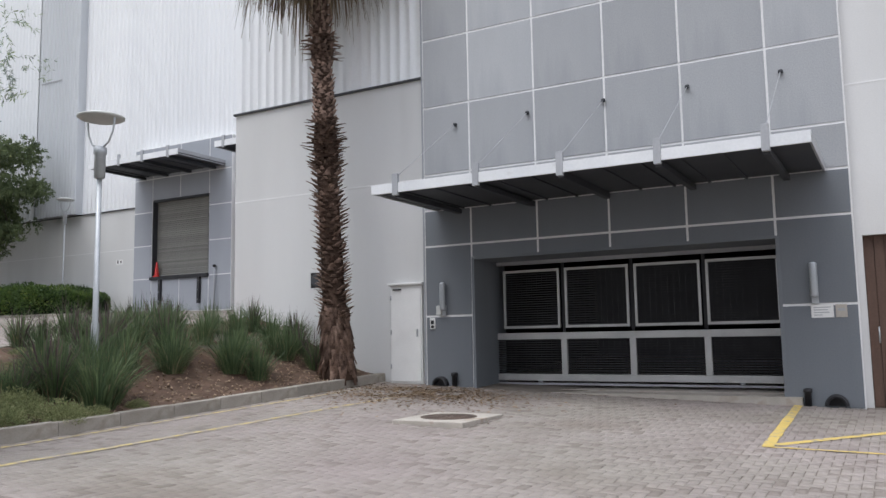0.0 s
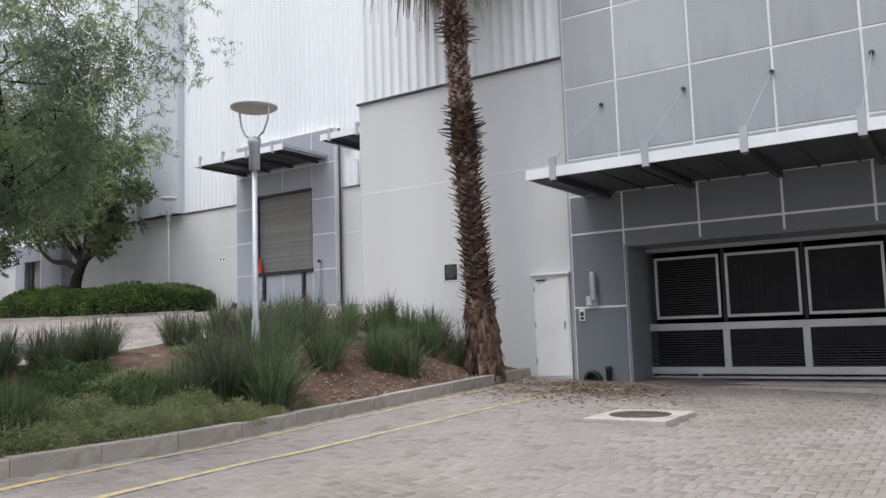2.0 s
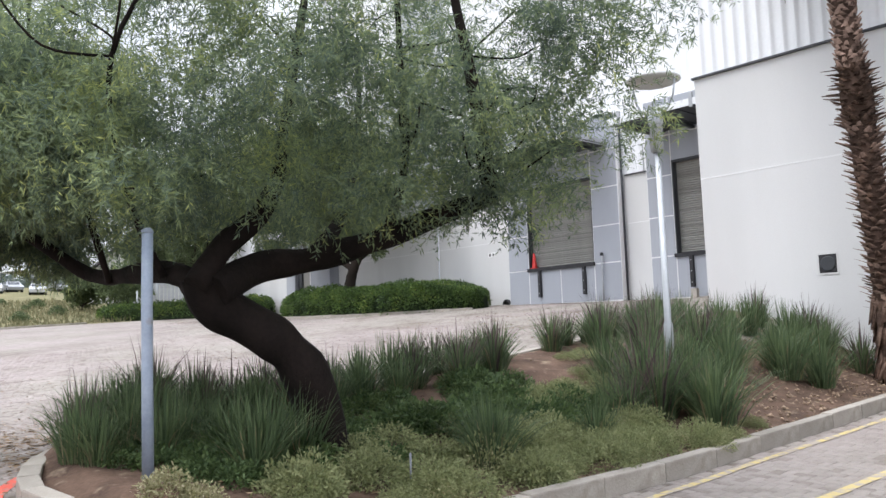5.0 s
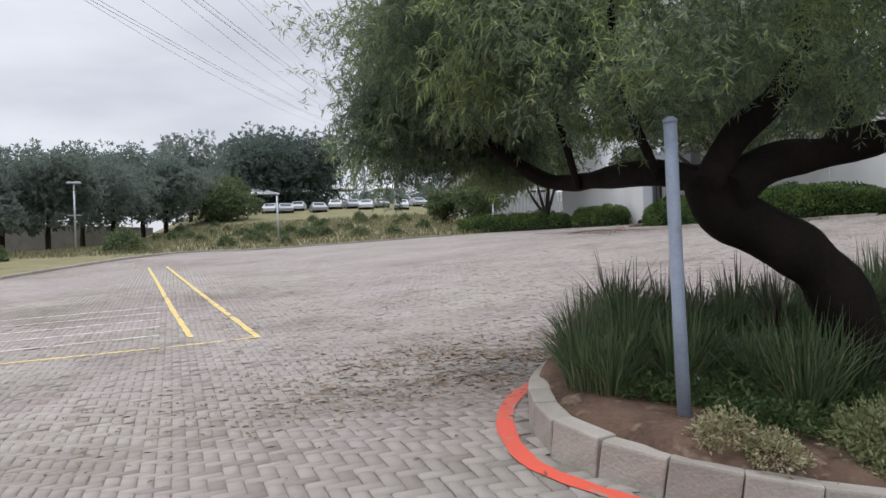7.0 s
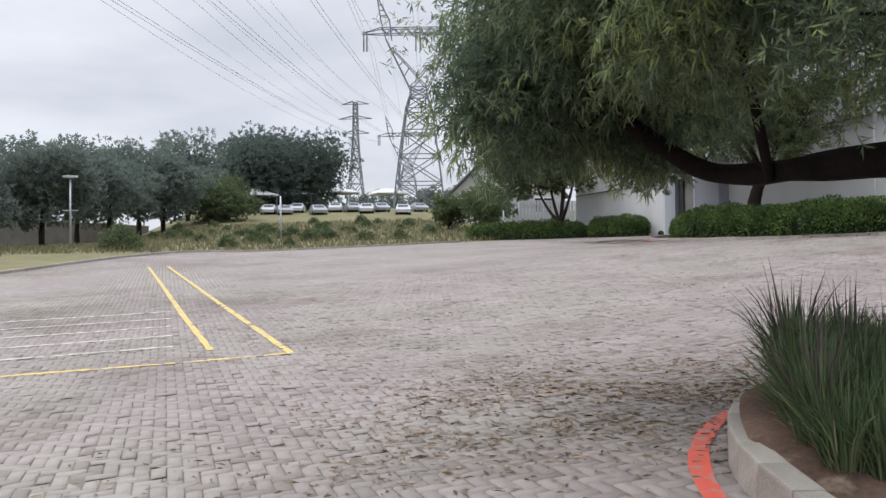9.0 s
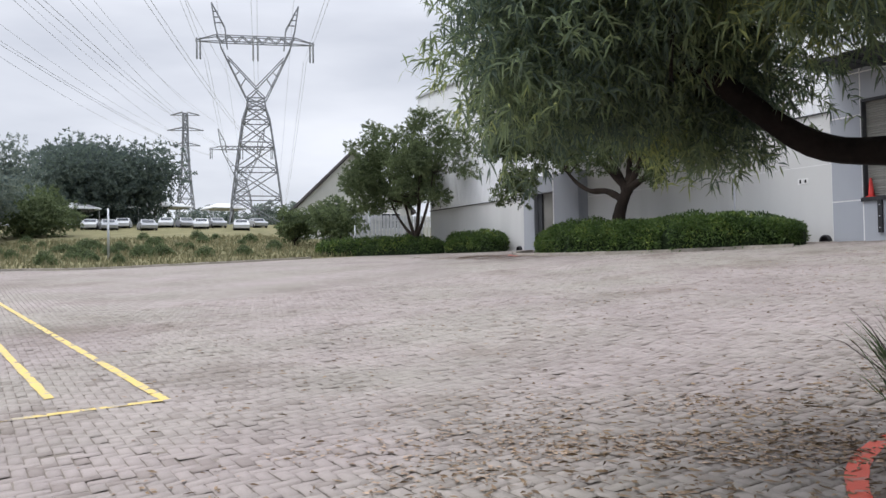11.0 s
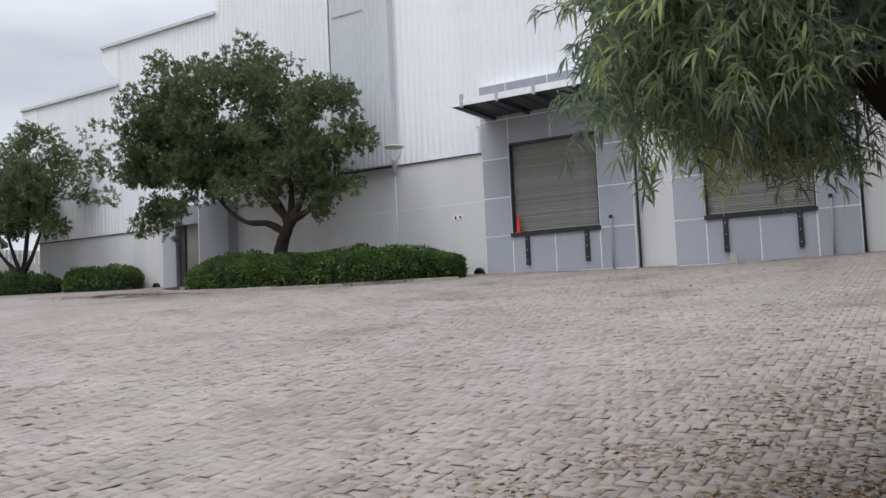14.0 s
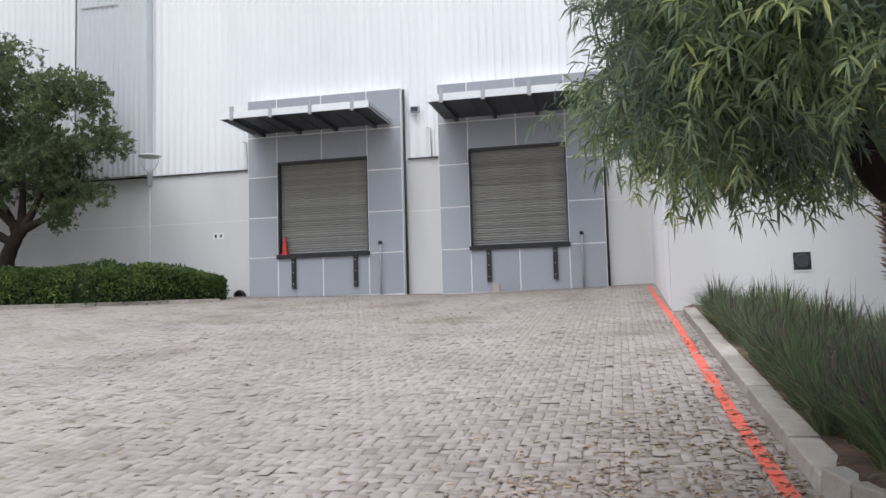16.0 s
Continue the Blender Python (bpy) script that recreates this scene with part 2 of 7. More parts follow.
M_BARK = surface("dark_wet_bark", (0.005, 0.004, 0.0035), (0.020, 0.014, 0.012), 3, 0.95, 1.0, 25, streak=3)
M_BARK2 = surface("brown_bark", (0.018, 0.014, 0.012), (0.055, 0.042, 0.034), 3, 0.95, 1.0, 25, streak=3)
M_PALM = surface("palm_fibre", (0.022, 0.014, 0.010), (0.075, 0.048, 0.036), 4, 1.0, 1.0, 30, spread=0.35, per="island")
M_PALMTIP = surface("palm_leaf_base", (0.06, 0.036, 0.028), (0.34, 0.235, 0.185), 7, 0.9, 0.6, 40, spread=0.4, per="island")
M_PALMDRY = surface("dry_palm_frond", (0.12, 0.085, 0.055), (0.30, 0.23, 0.16), 3, 0.9, 0.2, 30, spread=0.35, per="island")
M_LEAF_NEAR = foliage("narrow_leaf", (0.105, 0.145, 0.115), (0.27, 0.335, 0.165), (0.40, 0.44, 0.17), 0.52, 0.65)
M_LEAF_TREE = foliage("tree_leaf", (0.068, 0.095, 0.052), (0.165, 0.205, 0.095), None, 0.45, 0.75)
# the next two leaf colours are paler and bluer, with distance haze mixed in
M_LEAF_FAR = foliage("far_tree_leaf_hazed", (0.128, 0.165, 0.16), (0.215, 0.25, 0.20), None, 0.5, 0.9)
M_LEAF_DOME = foliage("dark_dome_leaf_hazed", (0.09, 0.12, 0.12), (0.155, 0.195, 0.155), None, 0.45, 0.9)
M_LEAF_HEDGE = foliage("hedge_leaf", (0.036, 0.066, 0.022), (0.11, 0.175, 0.045), (0.2, 0.25, 0.06), 0.3)
M_STRAP = foliage("strap_leaf", (0.062, 0.098, 0.05), (0.165, 0.22, 0.105), (0.22, 0.21, 0.13), 0.38)
M_VERGE = foliage("dry_verge_grass", (0.13, 0.13, 0.07), (0.23, 0.21, 0.12), None, 0.3, 0.8)
M_COVER = foliage("ground_cover_leaf", (0.19, 0.22, 0.105), (0.37, 0.385, 0.20), (0.46, 0.43, 0.25), 0.45, 0.8)
M_WEED = foliage("dark_weed_leaf", (0.055, 0.095, 0.04), (0.15, 0.21, 0.08), None, 0.4)
M_DRYPLANT = foliage("dry_flower_stalk", (0.22, 0.22, 0.11), (0.36, 0.33, 0.2), (0.6, 0.55, 0.45), 0.2)
M_TIP = foliage("purple_brown_seed_stalk", (0.07, 0.05, 0.055), (0.18, 0.13, 0.125), None, 0.3, 0.8)
M_DRYBLADE = foliage("dry_strap_leaf", (0.20, 0.16, 0.09), (0.36, 0.30, 0.18), None, 0.2)
M_LITTER = surface("fallen_leaf", (0.11, 0.075, 0.05), (0.28, 0.20, 0.125), 6, 0.9, 0.2, 30, spread=0.4, per="island")
M_CRUMB = surface("soil_crumb", (0.22, 0.155, 0.11), (0.36, 0.27, 0.195), 6, 1.0, 0.2, 30, spread=0.35, per="island")
# near-black filler: the shade between hedge leaves as a solid colour
M_CORE = surface("hedge_inner_shade", (0.010, 0.018, 0.008), (0.022, 0.036, 0.014), 4, 1.0, 0.8, 20)
M_GALV = surface("galvanised_steel", (0.36, 0.38, 0.40), (0.50, 0.52, 0.54), 3, 0.45, 0.1, 40, metal=0.5)
M_BLUEPOST = surface("pale_blue_grey_paint", (0.21, 0.26, 0.34), (0.34, 0.39, 0.47), 4, 0.55, 0.3, 50, stain=(0.22, 0.2, 0.18), stain_at=(0.62, 0.72), stain_scale=8)
M_LAMPWHITE = surface("pale_lamp_enamel", (0.46, 0.47, 0.46), (0.6, 0.6, 0.58), 2, 0.5, 0.1, 30)
M_DOORWHITE = surface("white_painted_steel", (0.70, 0.70, 0.69), (0.82, 0.82, 0.81), 1.5, 0.5, 0.1, 40, stain=(0.52, 0.45, 0.38), stain_at=(0.66, 0.8), stain_scale=2.5)
M_BROWN = surface("dark_brown_timber", (0.055, 0.030, 0.022), (0.12, 0.07, 0.05), 4, 0.7, 0.4, 30, streak=8, spread=0.15)
M_CAST = surface("rusty_cast_iron", (0.05, 0.035, 0.028), (0.12, 0.085, 0.065), 6, 0.8, 0.8, 40)
M_SLAB = surface("manhole_concrete", (0.36, 0.33, 0.29), (0.5, 0.46, 0.41), 3, 0.9, 0.5, 50, stain=(0.26, 0.2, 0.15), stain_at=(0.55, 0.75), stain_scale=3)
M_PYLON = surface("weathered_lattice_steel", (0.16, 0.17, 0.19), (0.24, 0.25, 0.27), 0.3, 0.7, 0.0, 5)
M_ROOFDARK = surface("dark_roof_tile", (0.07, 0.065, 0.07), (0.12, 0.11, 0.115), 1, 0.9, 0.3, 12)
M_HOUSE = surface("pale_house_plaster", (0.42, 0.42, 0.40), (0.55, 0.55, 0.52), 0.6, 0.9, 0.2, 20)
M_CARPORT = surface("white_carport_cloth", (0.62, 0.63, 0.64), (0.74, 0.75, 0.76), 0.8, 0.8, 0.0, 10)
M_GLASS = surface("dark_window_glass", (0.03, 0.035, 0.045), (0.05, 0.06, 0.07), 2, 0.12, 0.0, 10)
M_CARWHITE = surface("white_car_paint", (0.42, 0.43, 0.45), (0.55, 0.56, 0.57), 1, 0.25, 0.0, 10)
M_CARGREY = surface("silver_car_paint", (0.28, 0.29, 0.31), (0.36, 0.37, 0.39), 1, 0.3, 0.0, 10, metal=0.4)
M_BOUNDARY = surface("grey_boundary_wall", (0.22, 0.20, 0.19), (0.32, 0.30, 0.28), 1, 0.9, 0.3, 20)


# ---- building tools ----
def part(name, bm, material, parent=None, label=""):
    """One bmesh as one mesh object, under a thing or a part if one is given."""
    me = bpy.data.meshes.new(name)
    bmesh.ops.recalc_face_normals(bm, faces=bm.faces)
    bm.to_mesh(me)
    bm.free()
    me.materials.append(material)
    ob = new(name, me)
    ob.parent = parent
    if label:
        tagged(ob, label)
    return ob


def shared(name, me, parent, m):
    ob = new(name, me)
    ob.parent = parent
    ob.matrix_basis = m
    return ob


def thing(name, at=(0, 0, 0), label="", category="", group="", kind="", turn=0.0):
    ob = new(name)
    ob.empty_display_size = 0.2
    ob.matrix_basis = pose(*at, 0, 0, turn)
    return tagged(ob, label, category, group, kind)


def np_mesh(name, verts, faces, materials, parent=None, slots=None, smooth=False):
    """verts (n, 3) and faces (m, k) arrays as one mesh object."""
    me = bpy.data.meshes.new(name)
    v, f = np.asarray(verts, dtype=np.float32), np.asarray(faces, dtype=np.int32)
    me.vertices.add(len(v))
    me.vertices.foreach_set("co", v.ravel())
    k = f.shape[1]
    me.loops.add(f.size)
    me.loops.foreach_set("vertex_index", f.ravel())
    me.polygons.add(len(f))
    me.polygons.foreach_set("loop_start", np.arange(0, f.size, k, dtype=np.int32))
    if slots is not None:
        me.polygons.foreach_set("material_index", np.asarray(slots, dtype=np.int32))
    if smooth:
        me.polygons.foreach_set("use_smooth", np.ones(len(f), dtype=bool))
    for m in (materials if isinstance(materials, (list, tuple)) else [materials]):
        me.materials.append(m)
    me.update(calc_edges=True)
    me.validate()
    ob = new(name, me)
    ob.parent = parent
    return ob


def box(bm, x0, x1, y0, y1, z0, z1, bevel=0.0):
    r = bmesh.ops.create_cube(bm, size=1.0, matrix=Matrix.Translation(((x0 + x1) / 2, (y0 + y1) / 2, (z0 + z1) / 2)) @ Matrix.Diagonal((x1 - x0, y1 - y0, z1 - z0, 1)))
    if bevel:
        es = list({e for v in r["verts"] for e in v.link_edges})
        bmesh.ops.bevel(bm, geom=es, offset=bevel, segments=2, affect="EDGES", profile=0.6)
    return bm


def boxes(*specs, bevel=0.0):
    bm = bmesh.new()
    for s in specs:
        box(bm, *s, bevel=bevel)
    return bm


def tube(bm, points, radii, sides=8, cap=True):
    """A round, tapering tube through the points."""
    pts = [Vector(p) for p in points]
    rings, prev = [], None
    for i, p in enumerate(pts):
        d = (pts[min(i + 1, len(pts) - 1)] - pts[max(i - 1, 0)]).normalized()
        side = d.cross(Vector((0, 0, 1))) if prev is None else prev - d * prev.dot(d)
        if side.length < 1e-3:
            side = d.cross(Vector((1, 0, 0)))
        side.normalize()
        prev, up = side, d.cross(side)
        rings.append([bm.verts.new(p + (side * math.cos(2 * math.pi * k / sides) + up * math.sin(2 * math.pi * k / sides)) * radii[i]) for k in range(sides)])
    for a, b in zip(rings, rings[1:]):
        for k in range(sides):
            f = bm.faces.new((a[k], a[(k + 1) % sides], b[(k + 1) % sides], b[k]))
            f.smooth = True
    if cap:
        bm.faces.new(rings[0][::-1])
        bm.faces.new(rings[-1])
    return bm


def rod(points, radius, sides=8):
    return tube(bmesh.new(), points, [radius] * len(points), sides)


def lathe(bm, profile, sides=20, at=(0, 0, 0)):
    """Turns a profile of (radius, height) about the upright axis."""
    rings = [[bm.verts.new((at[0] + r * math.cos(2 * math.pi * k / sides), at[1] + r * math.sin(2 * math.pi * k / sides), at[2] + z)) for k in range(sides)] for r, z in profile]
    for a, b in zip(rings, rings[1:]):
        for k in range(sides):
            bm.faces.new((a[k], a[(k + 1) % sides], b[(k + 1) % sides], b[k])).smooth = True
    bm.faces.new(rings[0][::-1])
    bm.faces.new(rings[-1])
    return bm


def hinge(v):
    return 0.5 * (v + np.sqrt(v * v + 0.09))


KERB_E, KERB_W = -10.1, -14.25


def ground_z(x, y):
    """The lie of the land: a drive in front of the gate, a yard that climbs to the docks, a slope rising past the verge."""
    slope = 0.09 * np.clip(-58.0 - np.asarray(x, dtype=float), 0, 75) * np.clip((np.asarray(y, dtype=float) + 12) / 14, 0, 1)
    x, y = np.clip(np.asarray(x, dtype=float), -60.0, 6.0), np.clip(np.asarray(y, dtype=float), -14.0, 24.0)
    drive = -0.2356 - 0.03267 * x + 0.03392 * hinge(y - 6) + 0.0521 * hinge(2 - y)
    yard = 0.248 - 0.01102 * x + 0.08264 * y + 0.0355 * hinge(y - 3) + 0.001359 * x * y + 0.036 * hinge(-x - 20)
    k = np.clip((-10.2 - x) / 3.4, 0, 1)
    k = k * k * (3 - 2 * k)
    swell = 0.12 * np.exp(-((x + 11.8) / 1.6) ** 2 - ((y - 0.4) / 1.6) ** 2)
    return drive * (1 - k) + yard * k + slope + swell


def gz(x, y):
    return float(ground_z(x, y))


# ---- ground ----
def axis(near0, near1, step, far0, far1):
    out = list(np.arange(near0, near1 + 1e-6, step))
    d, v = step, near1
    while v < far1:
        d *= 1.45
        v = min(v + d, far1)
        out.append(v)
    d, v = step, near0
    while v > far0:
        d *= 1.45
        v = max(v - d, far0)
        out.insert(0, v)
    return np.array(out)


PAVED_W, PAVERS_W = -56.0, -31.0


def verge_x(y):
    """The far edge of the paving, curving round towards the viewer at its south end."""
    return PAVED_W + 1.6 * np.sin(y * 0.13) + np.clip(-2.0 - y, 0, 20) * 2.6


def make_ground():
    xs, ys = axis(-66, 8, 0.5, -2500, 1500), axis(-16, 25, 0.5, -2000, 2500)
    gx, gy = np.meshgrid(xs, ys, indexing="ij")
    z = ground_z(gx, gy) - 0.012
    far = np.maximum(gx - 10, -18 - gy)
    z = z - 0.02 * np.clip(far, 0, 40)
    v = np.stack([gx.ravel(), gy.ravel(), z.ravel()], axis=1)
    nx, ny = len(xs), len(ys)
    i, j = np.meshgrid(np.arange(nx - 1), np.arange(ny - 1), indexing="ij")
    a = (i * ny + j).ravel()
    f = np.stack([a, a + ny, a + ny + 1, a + 1], axis=1)
    cx, cy = ((gx[:-1, :-1] + gx[1:, 1:]) / 2).ravel(), ((gy[:-1, :-1] + gy[1:, 1:]) / 2).ravel()
    paved = (cx > verge_x(cy)) & (cx < 40) & (cy > -60) & (cy < 30)
    slots = np.where(paved, np.where(cx < PAVERS_W + 1.0, 2, np.where((cy < -6.2) | (cx > 3.3), 2, 1)), 0)
    ob = np_mesh("ground", v, f, [M_GRASSLAND, M_JOINT, M_FARPAVE], slots=slots, smooth=True)
    return tagged(ob, "block-paved yard and drive with dry grass verge beyond", "ground", kind="structure")


ground = make_ground()


# ---- planted island: outline, kerb, soil ----
ARC_X, ARC_Y, ARC_H, ARC_P = -11.6, 2.75, 2.33, 1.66
ARC_E, ARC_W = KERB_E - ARC_X, ARC_X - KERB_W


def island_half(y, inset=0.0):
    """West and east limits of the island at y."""
    y = np.asarray(y, dtype=float)
    t = np.clip((ARC_Y - y) / (ARC_H - inset), 0, 1)
    h = (1 - t ** ARC_P) ** (1 / ARC_P)
    return ARC_X - (ARC_W - inset) * h, ARC_X + (ARC_E - inset) * h


def round_end(angle, out):
    """A point on the island's rounded end, offset outwards."""
    c, q = math.cos(radians(angle)), math.sin(radians(angle))
    side = ARC_E if c > 0 else ARC_W
    return (ARC_X + math.copysign(abs(c) ** (2 / ARC_P), c) * (side + out), ARC_Y + math.copysign(abs(q) ** (2 / ARC_P), q) * (ARC_H + out))


def in_island(x, y):
    w, e = island_half(y, 0.0)
    return (x > w) & (x < e) & (y > ARC_Y - ARC_H) & (y < 14.2)


def soil_z(x, y):
    u = np.clip((x - KERB_E) / (KERB_W - KERB_E), 0, 1)
    e, w = ground_z(KERB_E, y) + 0.13, ground_z(KERB_W, y) + 0.12
    s = u * u * (3 - 2 * u)
    tip = 0.25 * np.exp(-(np.clip(y - 1.0, 0, 20) / 1.5) ** 2) * np.clip((-10.1 - x) / 1.0, 0, 1) * np.clip((y - 0.3) / 0.6, 0, 1)
    return e + (w - e) * s + 0.07 * np.sin(np.pi * u) * np.clip((y - 0.5) / 2.5, 0, 1) + tip


def sz(x, y):
    return float(soil_z(x, y))


def make_soil():
    rows = np.concatenate([ARC_Y - (ARC_H - 0.021) * np.cos(np.linspace(0.02, math.pi / 2, 24)), np.linspace(ARC_Y + 0.25, 14.0, 46)])
    n, v = 26, []
    for y in rows:
        w, e = island_half(y, 0.07)
        for x in np.linspace(float(w), float(e), n):
            lump = 0.03 * noise.noise(Vector((x * 2.2, y * 2.2, 0))) + 0.015 * noise.noise(Vector((x * 7, y * 7, 3)))
            edge = max(0.0, 1 - min(x - float(w), float(e) - x, (y - rows[0]) * 0.8) / 0.16)
            v.append((x, y, sz(x, y) + lump - 0.02 - 0.045 * edge))
    f = [(r * n + c, r * n + c + 1, (r + 1) * n + c + 1, (r + 1) * n + c) for r in range(len(rows) - 1) for c in range(n - 1)]
    return tagged(np_mesh("soil_bed", v, f, M_SOIL, smooth=True), "red-brown soil bed inside a concrete kerb", "soil", kind="structure")


make_soil()


def stone_mesh(length, width=0.15, height=0.34):
    bm = bmesh.new()
    box(bm, -length / 2 + 0.002, length / 2 - 0.002, -width / 2, width / 2, -height, 0, bevel=0.016)
    me = bpy.data.meshes.new("kerb_stone")
    bm.to_mesh(me)
    bm.free()
    me.materials.append(M_KERB)
    return me


def lay_kerb(name, pts, length, rise, label, width=0.15):
    """Kerb stones end to end along a line of plan points."""
    owner = thing(name, label=label, category="kerb", kind="structure")
    pts = [np.array(p, dtype=float) for p in pts]
    seg = [np.linalg.norm(b - a) for a, b in zip(pts, pts[1:])]
    total = sum(seg)
    count = max(1, round(total / length))
    step = total / count
    me = stone_mesh(step + (0.012 if rise is None else 0), width)
    acc = np.concatenate([[0], np.cumsum(seg)])

    def at(s):
        k = min(int(np.searchsorted(acc, s, side="right")) - 1, len(seg) - 1)
        return pts[k] + (pts[k + 1] - pts[k]) * ((s - acc[k]) / seg[k])
    rnd = random.Random(len(name))
    for c in range(count):
        a, b = at(c * step + 1e-4), at((c + 1) * step - 1e-4)
        mid, d = (a + b) / 2, b - a
        za, zb = gz(*a), gz(*b)
        slope = math.degrees(math.atan2(zb - za, np.linalg.norm(d)))
        turn = math.degrees(math.atan2(d[1], d[0]))
        m = Matrix.Translation((mid[0], mid[1], (za + zb) / 2 + (tip_rise(mid[1]) if rise is None else rise) + rnd.uniform(-0.008, 0.008))) @ pose(0, 0, 0, 0, 0, turn + rnd.uniform(-0.6, 0.6)) @ pose(0, 0, 0, 0, -slope, 0)
        shared("kerb_stone", me, owner, m)
    return owner


def tip_rise(y):
    """The kerb stands higher round the island's end."""
    return 0.17 + 0.04 * min(max((ARC_Y - y) / 1.5, 0), 1)


lay_kerb("kerb_drive_side", [(KERB_E - 0.075, 13.9), (KERB_E - 0.075, ARC_Y)], 0.95, 0.17, "straight weathered concrete kerb along the drive")
lay_kerb("kerb_round_end", [round_end(-3 * i, -0.075) for i in range(61)], 0.36, None, "short concrete kerb stones round the bed's end")
lay_kerb("kerb_yard_side", [(KERB_W + 0.11, ARC_Y), (KERB_W + 0.11, 13.1)], 0.95, 0.13, "broad rounded concrete kerb along the yard", 0.22)
lay_kerb("kerb_verge", [(-25.0, -13.6), (-32.4, -10.8), (-42.0, -7.2), (-50.0, -4.2), (-55.6, -1.4), (-56.0, 0.5), (-55.2, 5), (-54.6, 10), (-55.2, 15)], 1.0, 0.1, "low concrete kerb along the grass verge")


# ---- painted lines ----
def painted(name, pts, width, material, label, lift=0.006):
    """A painted strip that follows the paving."""
    pts = [np.array(p, dtype=float) for p in pts]
    v, f = [], []
    fine = []
    for a, b in zip(pts, pts[1:]):
        n = max(2, int(np.linalg.norm(b - a) / 0.3))
        fine += [a + (b - a) * i / n for i in range(n)]
    fine.append(pts[-1])
    rnd = random.Random(name)
    for i, p in enumerate(fine):
        d = fine[min(i + 1, len(fine) - 1)] - fine[max(i - 1, 0)]
        d = d / np.linalg.norm(d)
        s = np.array([-d[1], d[0]]) * (width / 2 + rnd.uniform(-0.006, 0.006))
        for q in (p - s, p + s):
            v.append((q[0], q[1], gz(*q) + lift))
    for i in range(len(fine) - 1):
        f.append((2 * i, 2 * i + 2, 2 * i + 3, 2 * i + 1))
    return tagged(np_mesh(name, v, f, material), label, "road marking", "painted lines", "structure")


painted("yellow_line", [(-8.4, 12.6), (-8.58, 10.7), (-8.76, 7.2), (-8.82, 5.4), (-8.7, 4.1), (-8.6, 3.2)], 0.095, M_YELLOWPALE, "faded thin yellow line on the drive")
painted("yellow_line", [(-9.8, 12.6), (-9.85, 8.8), (-9.9, 6.5), (-9.84, 5.0), (-9.72, 3.9)], 0.08, M_YELLOWPALE, "faded yellow line beside the kerb")
painted("white_line", [(-9.4, 2.15), (-9.28, 2.85)], 0.24, M_WHITELINE, "worn white painted patch beside the kerb")
painted("yellow_line", [(-9.72, 3.9), (-9.6, 3.2), (-9.62, 2.3), (-9.75, 1.7)], 0.1, M_YELLOWLINE, "yellow line curving at the kerb's end")
painted("yellow_line", [(-2.2, 9.75), (-2.28, 15.0)], 0.13, M_YELLOWLINE, "bright yellow bay line beside the gate")
painted("yellow_line", [(-2.25, 9.75), (0.6, 10.05)], 0.07, M_YELLOWLINE, "bright yellow bay line beside the gate")
painted("yellow_line", [(-2.15, 9.9), (0.6, 13.6)], 0.12, M_YELLOWLINE, "yellow hatching line in a bay")
painted("yellow_line", [(-1.95, 15.0), (0.6, 13.9)], 0.09, M_YELLOWLINE, "yellow hatching line in a bay")
painted("yellow_line", [(-19.82, -0.46), (-22.1, -0.6), (-26.0, -0.86), (-32.0, -1.25), (-42.0, -1.9)], 0.1, M_YELLOWLINE, "long yellow bay line in the yard")
painted("yellow_line", [(-20.75, -1.42), (-25.0, -1.68), (-34.0, -2.15), (-42.0, -2.6)], 0.1, M_YELLOWLINE, "long yellow bay line in the yard")
painted("yellow_line", [(-19.8, -0.41), (-19.95, -1.87), (-20.2, -3.3), (-20.6, -6.6)], 0.11, M_YELLOWLINE, "yellow line across the bay ends")
for k in range(5):
    x = -21.4 - 1.15 * k
    painted("white_line", [(x, -1.9), (x - 0.5, -7.2)], 0.1, M_WHITELINE, "faded white bay line on paving")
painted("red_line", [round_end(a, 0.175) for a in range(-45, -181, -5)] + [(-14.46, 5.0), (-14.46, 8.0), (-14.47, 12.0), (-14.55, 16.0), (-14.6, 20.6)], 0.115, M_REDLINE, "red no-parking line round the kerb's end")


painted("red_line", [(-37.3, 16.62), (-38.1, 16.9), (-38.9, 17.35)], 0.14, M_REDLINE, "short red line round the hedge bed corner")


# ---- buildings ----
def ribbed(name, x0, x1, z0, z1, y, material, label, pitch=0.25, depth=0.035, parent=None, facing=-1, along="x"):
    """Trapezoid-ribbed steel sheeting."""
    prof, x = [], x0
    while x < x1 - 1e-6:
        for dx, dd in ((0.0, 0.0), (0.62, 0.0), (0.7, 1.0), (0.92, 1.0)):
            if x + dx * pitch < x1:
                prof.append((x + dx * pitch, dd * depth))
        x += pitch
    prof.append((x1, 0.0))
    v, f = [], []
    for px, d in prof:
        for z in (z0, z1):
            v.append((px, y + facing * d, z) if along == "x" else (y + facing * d, px, z))
    for i in range(len(prof) - 1):
        f.append((2 * i, 2 * i + 2, 2 * i + 3, 2 * i + 1))
    return tagged(np_mesh(name, v, f, material, parent), label, "" if parent else "wall", kind="" if parent else "structure")


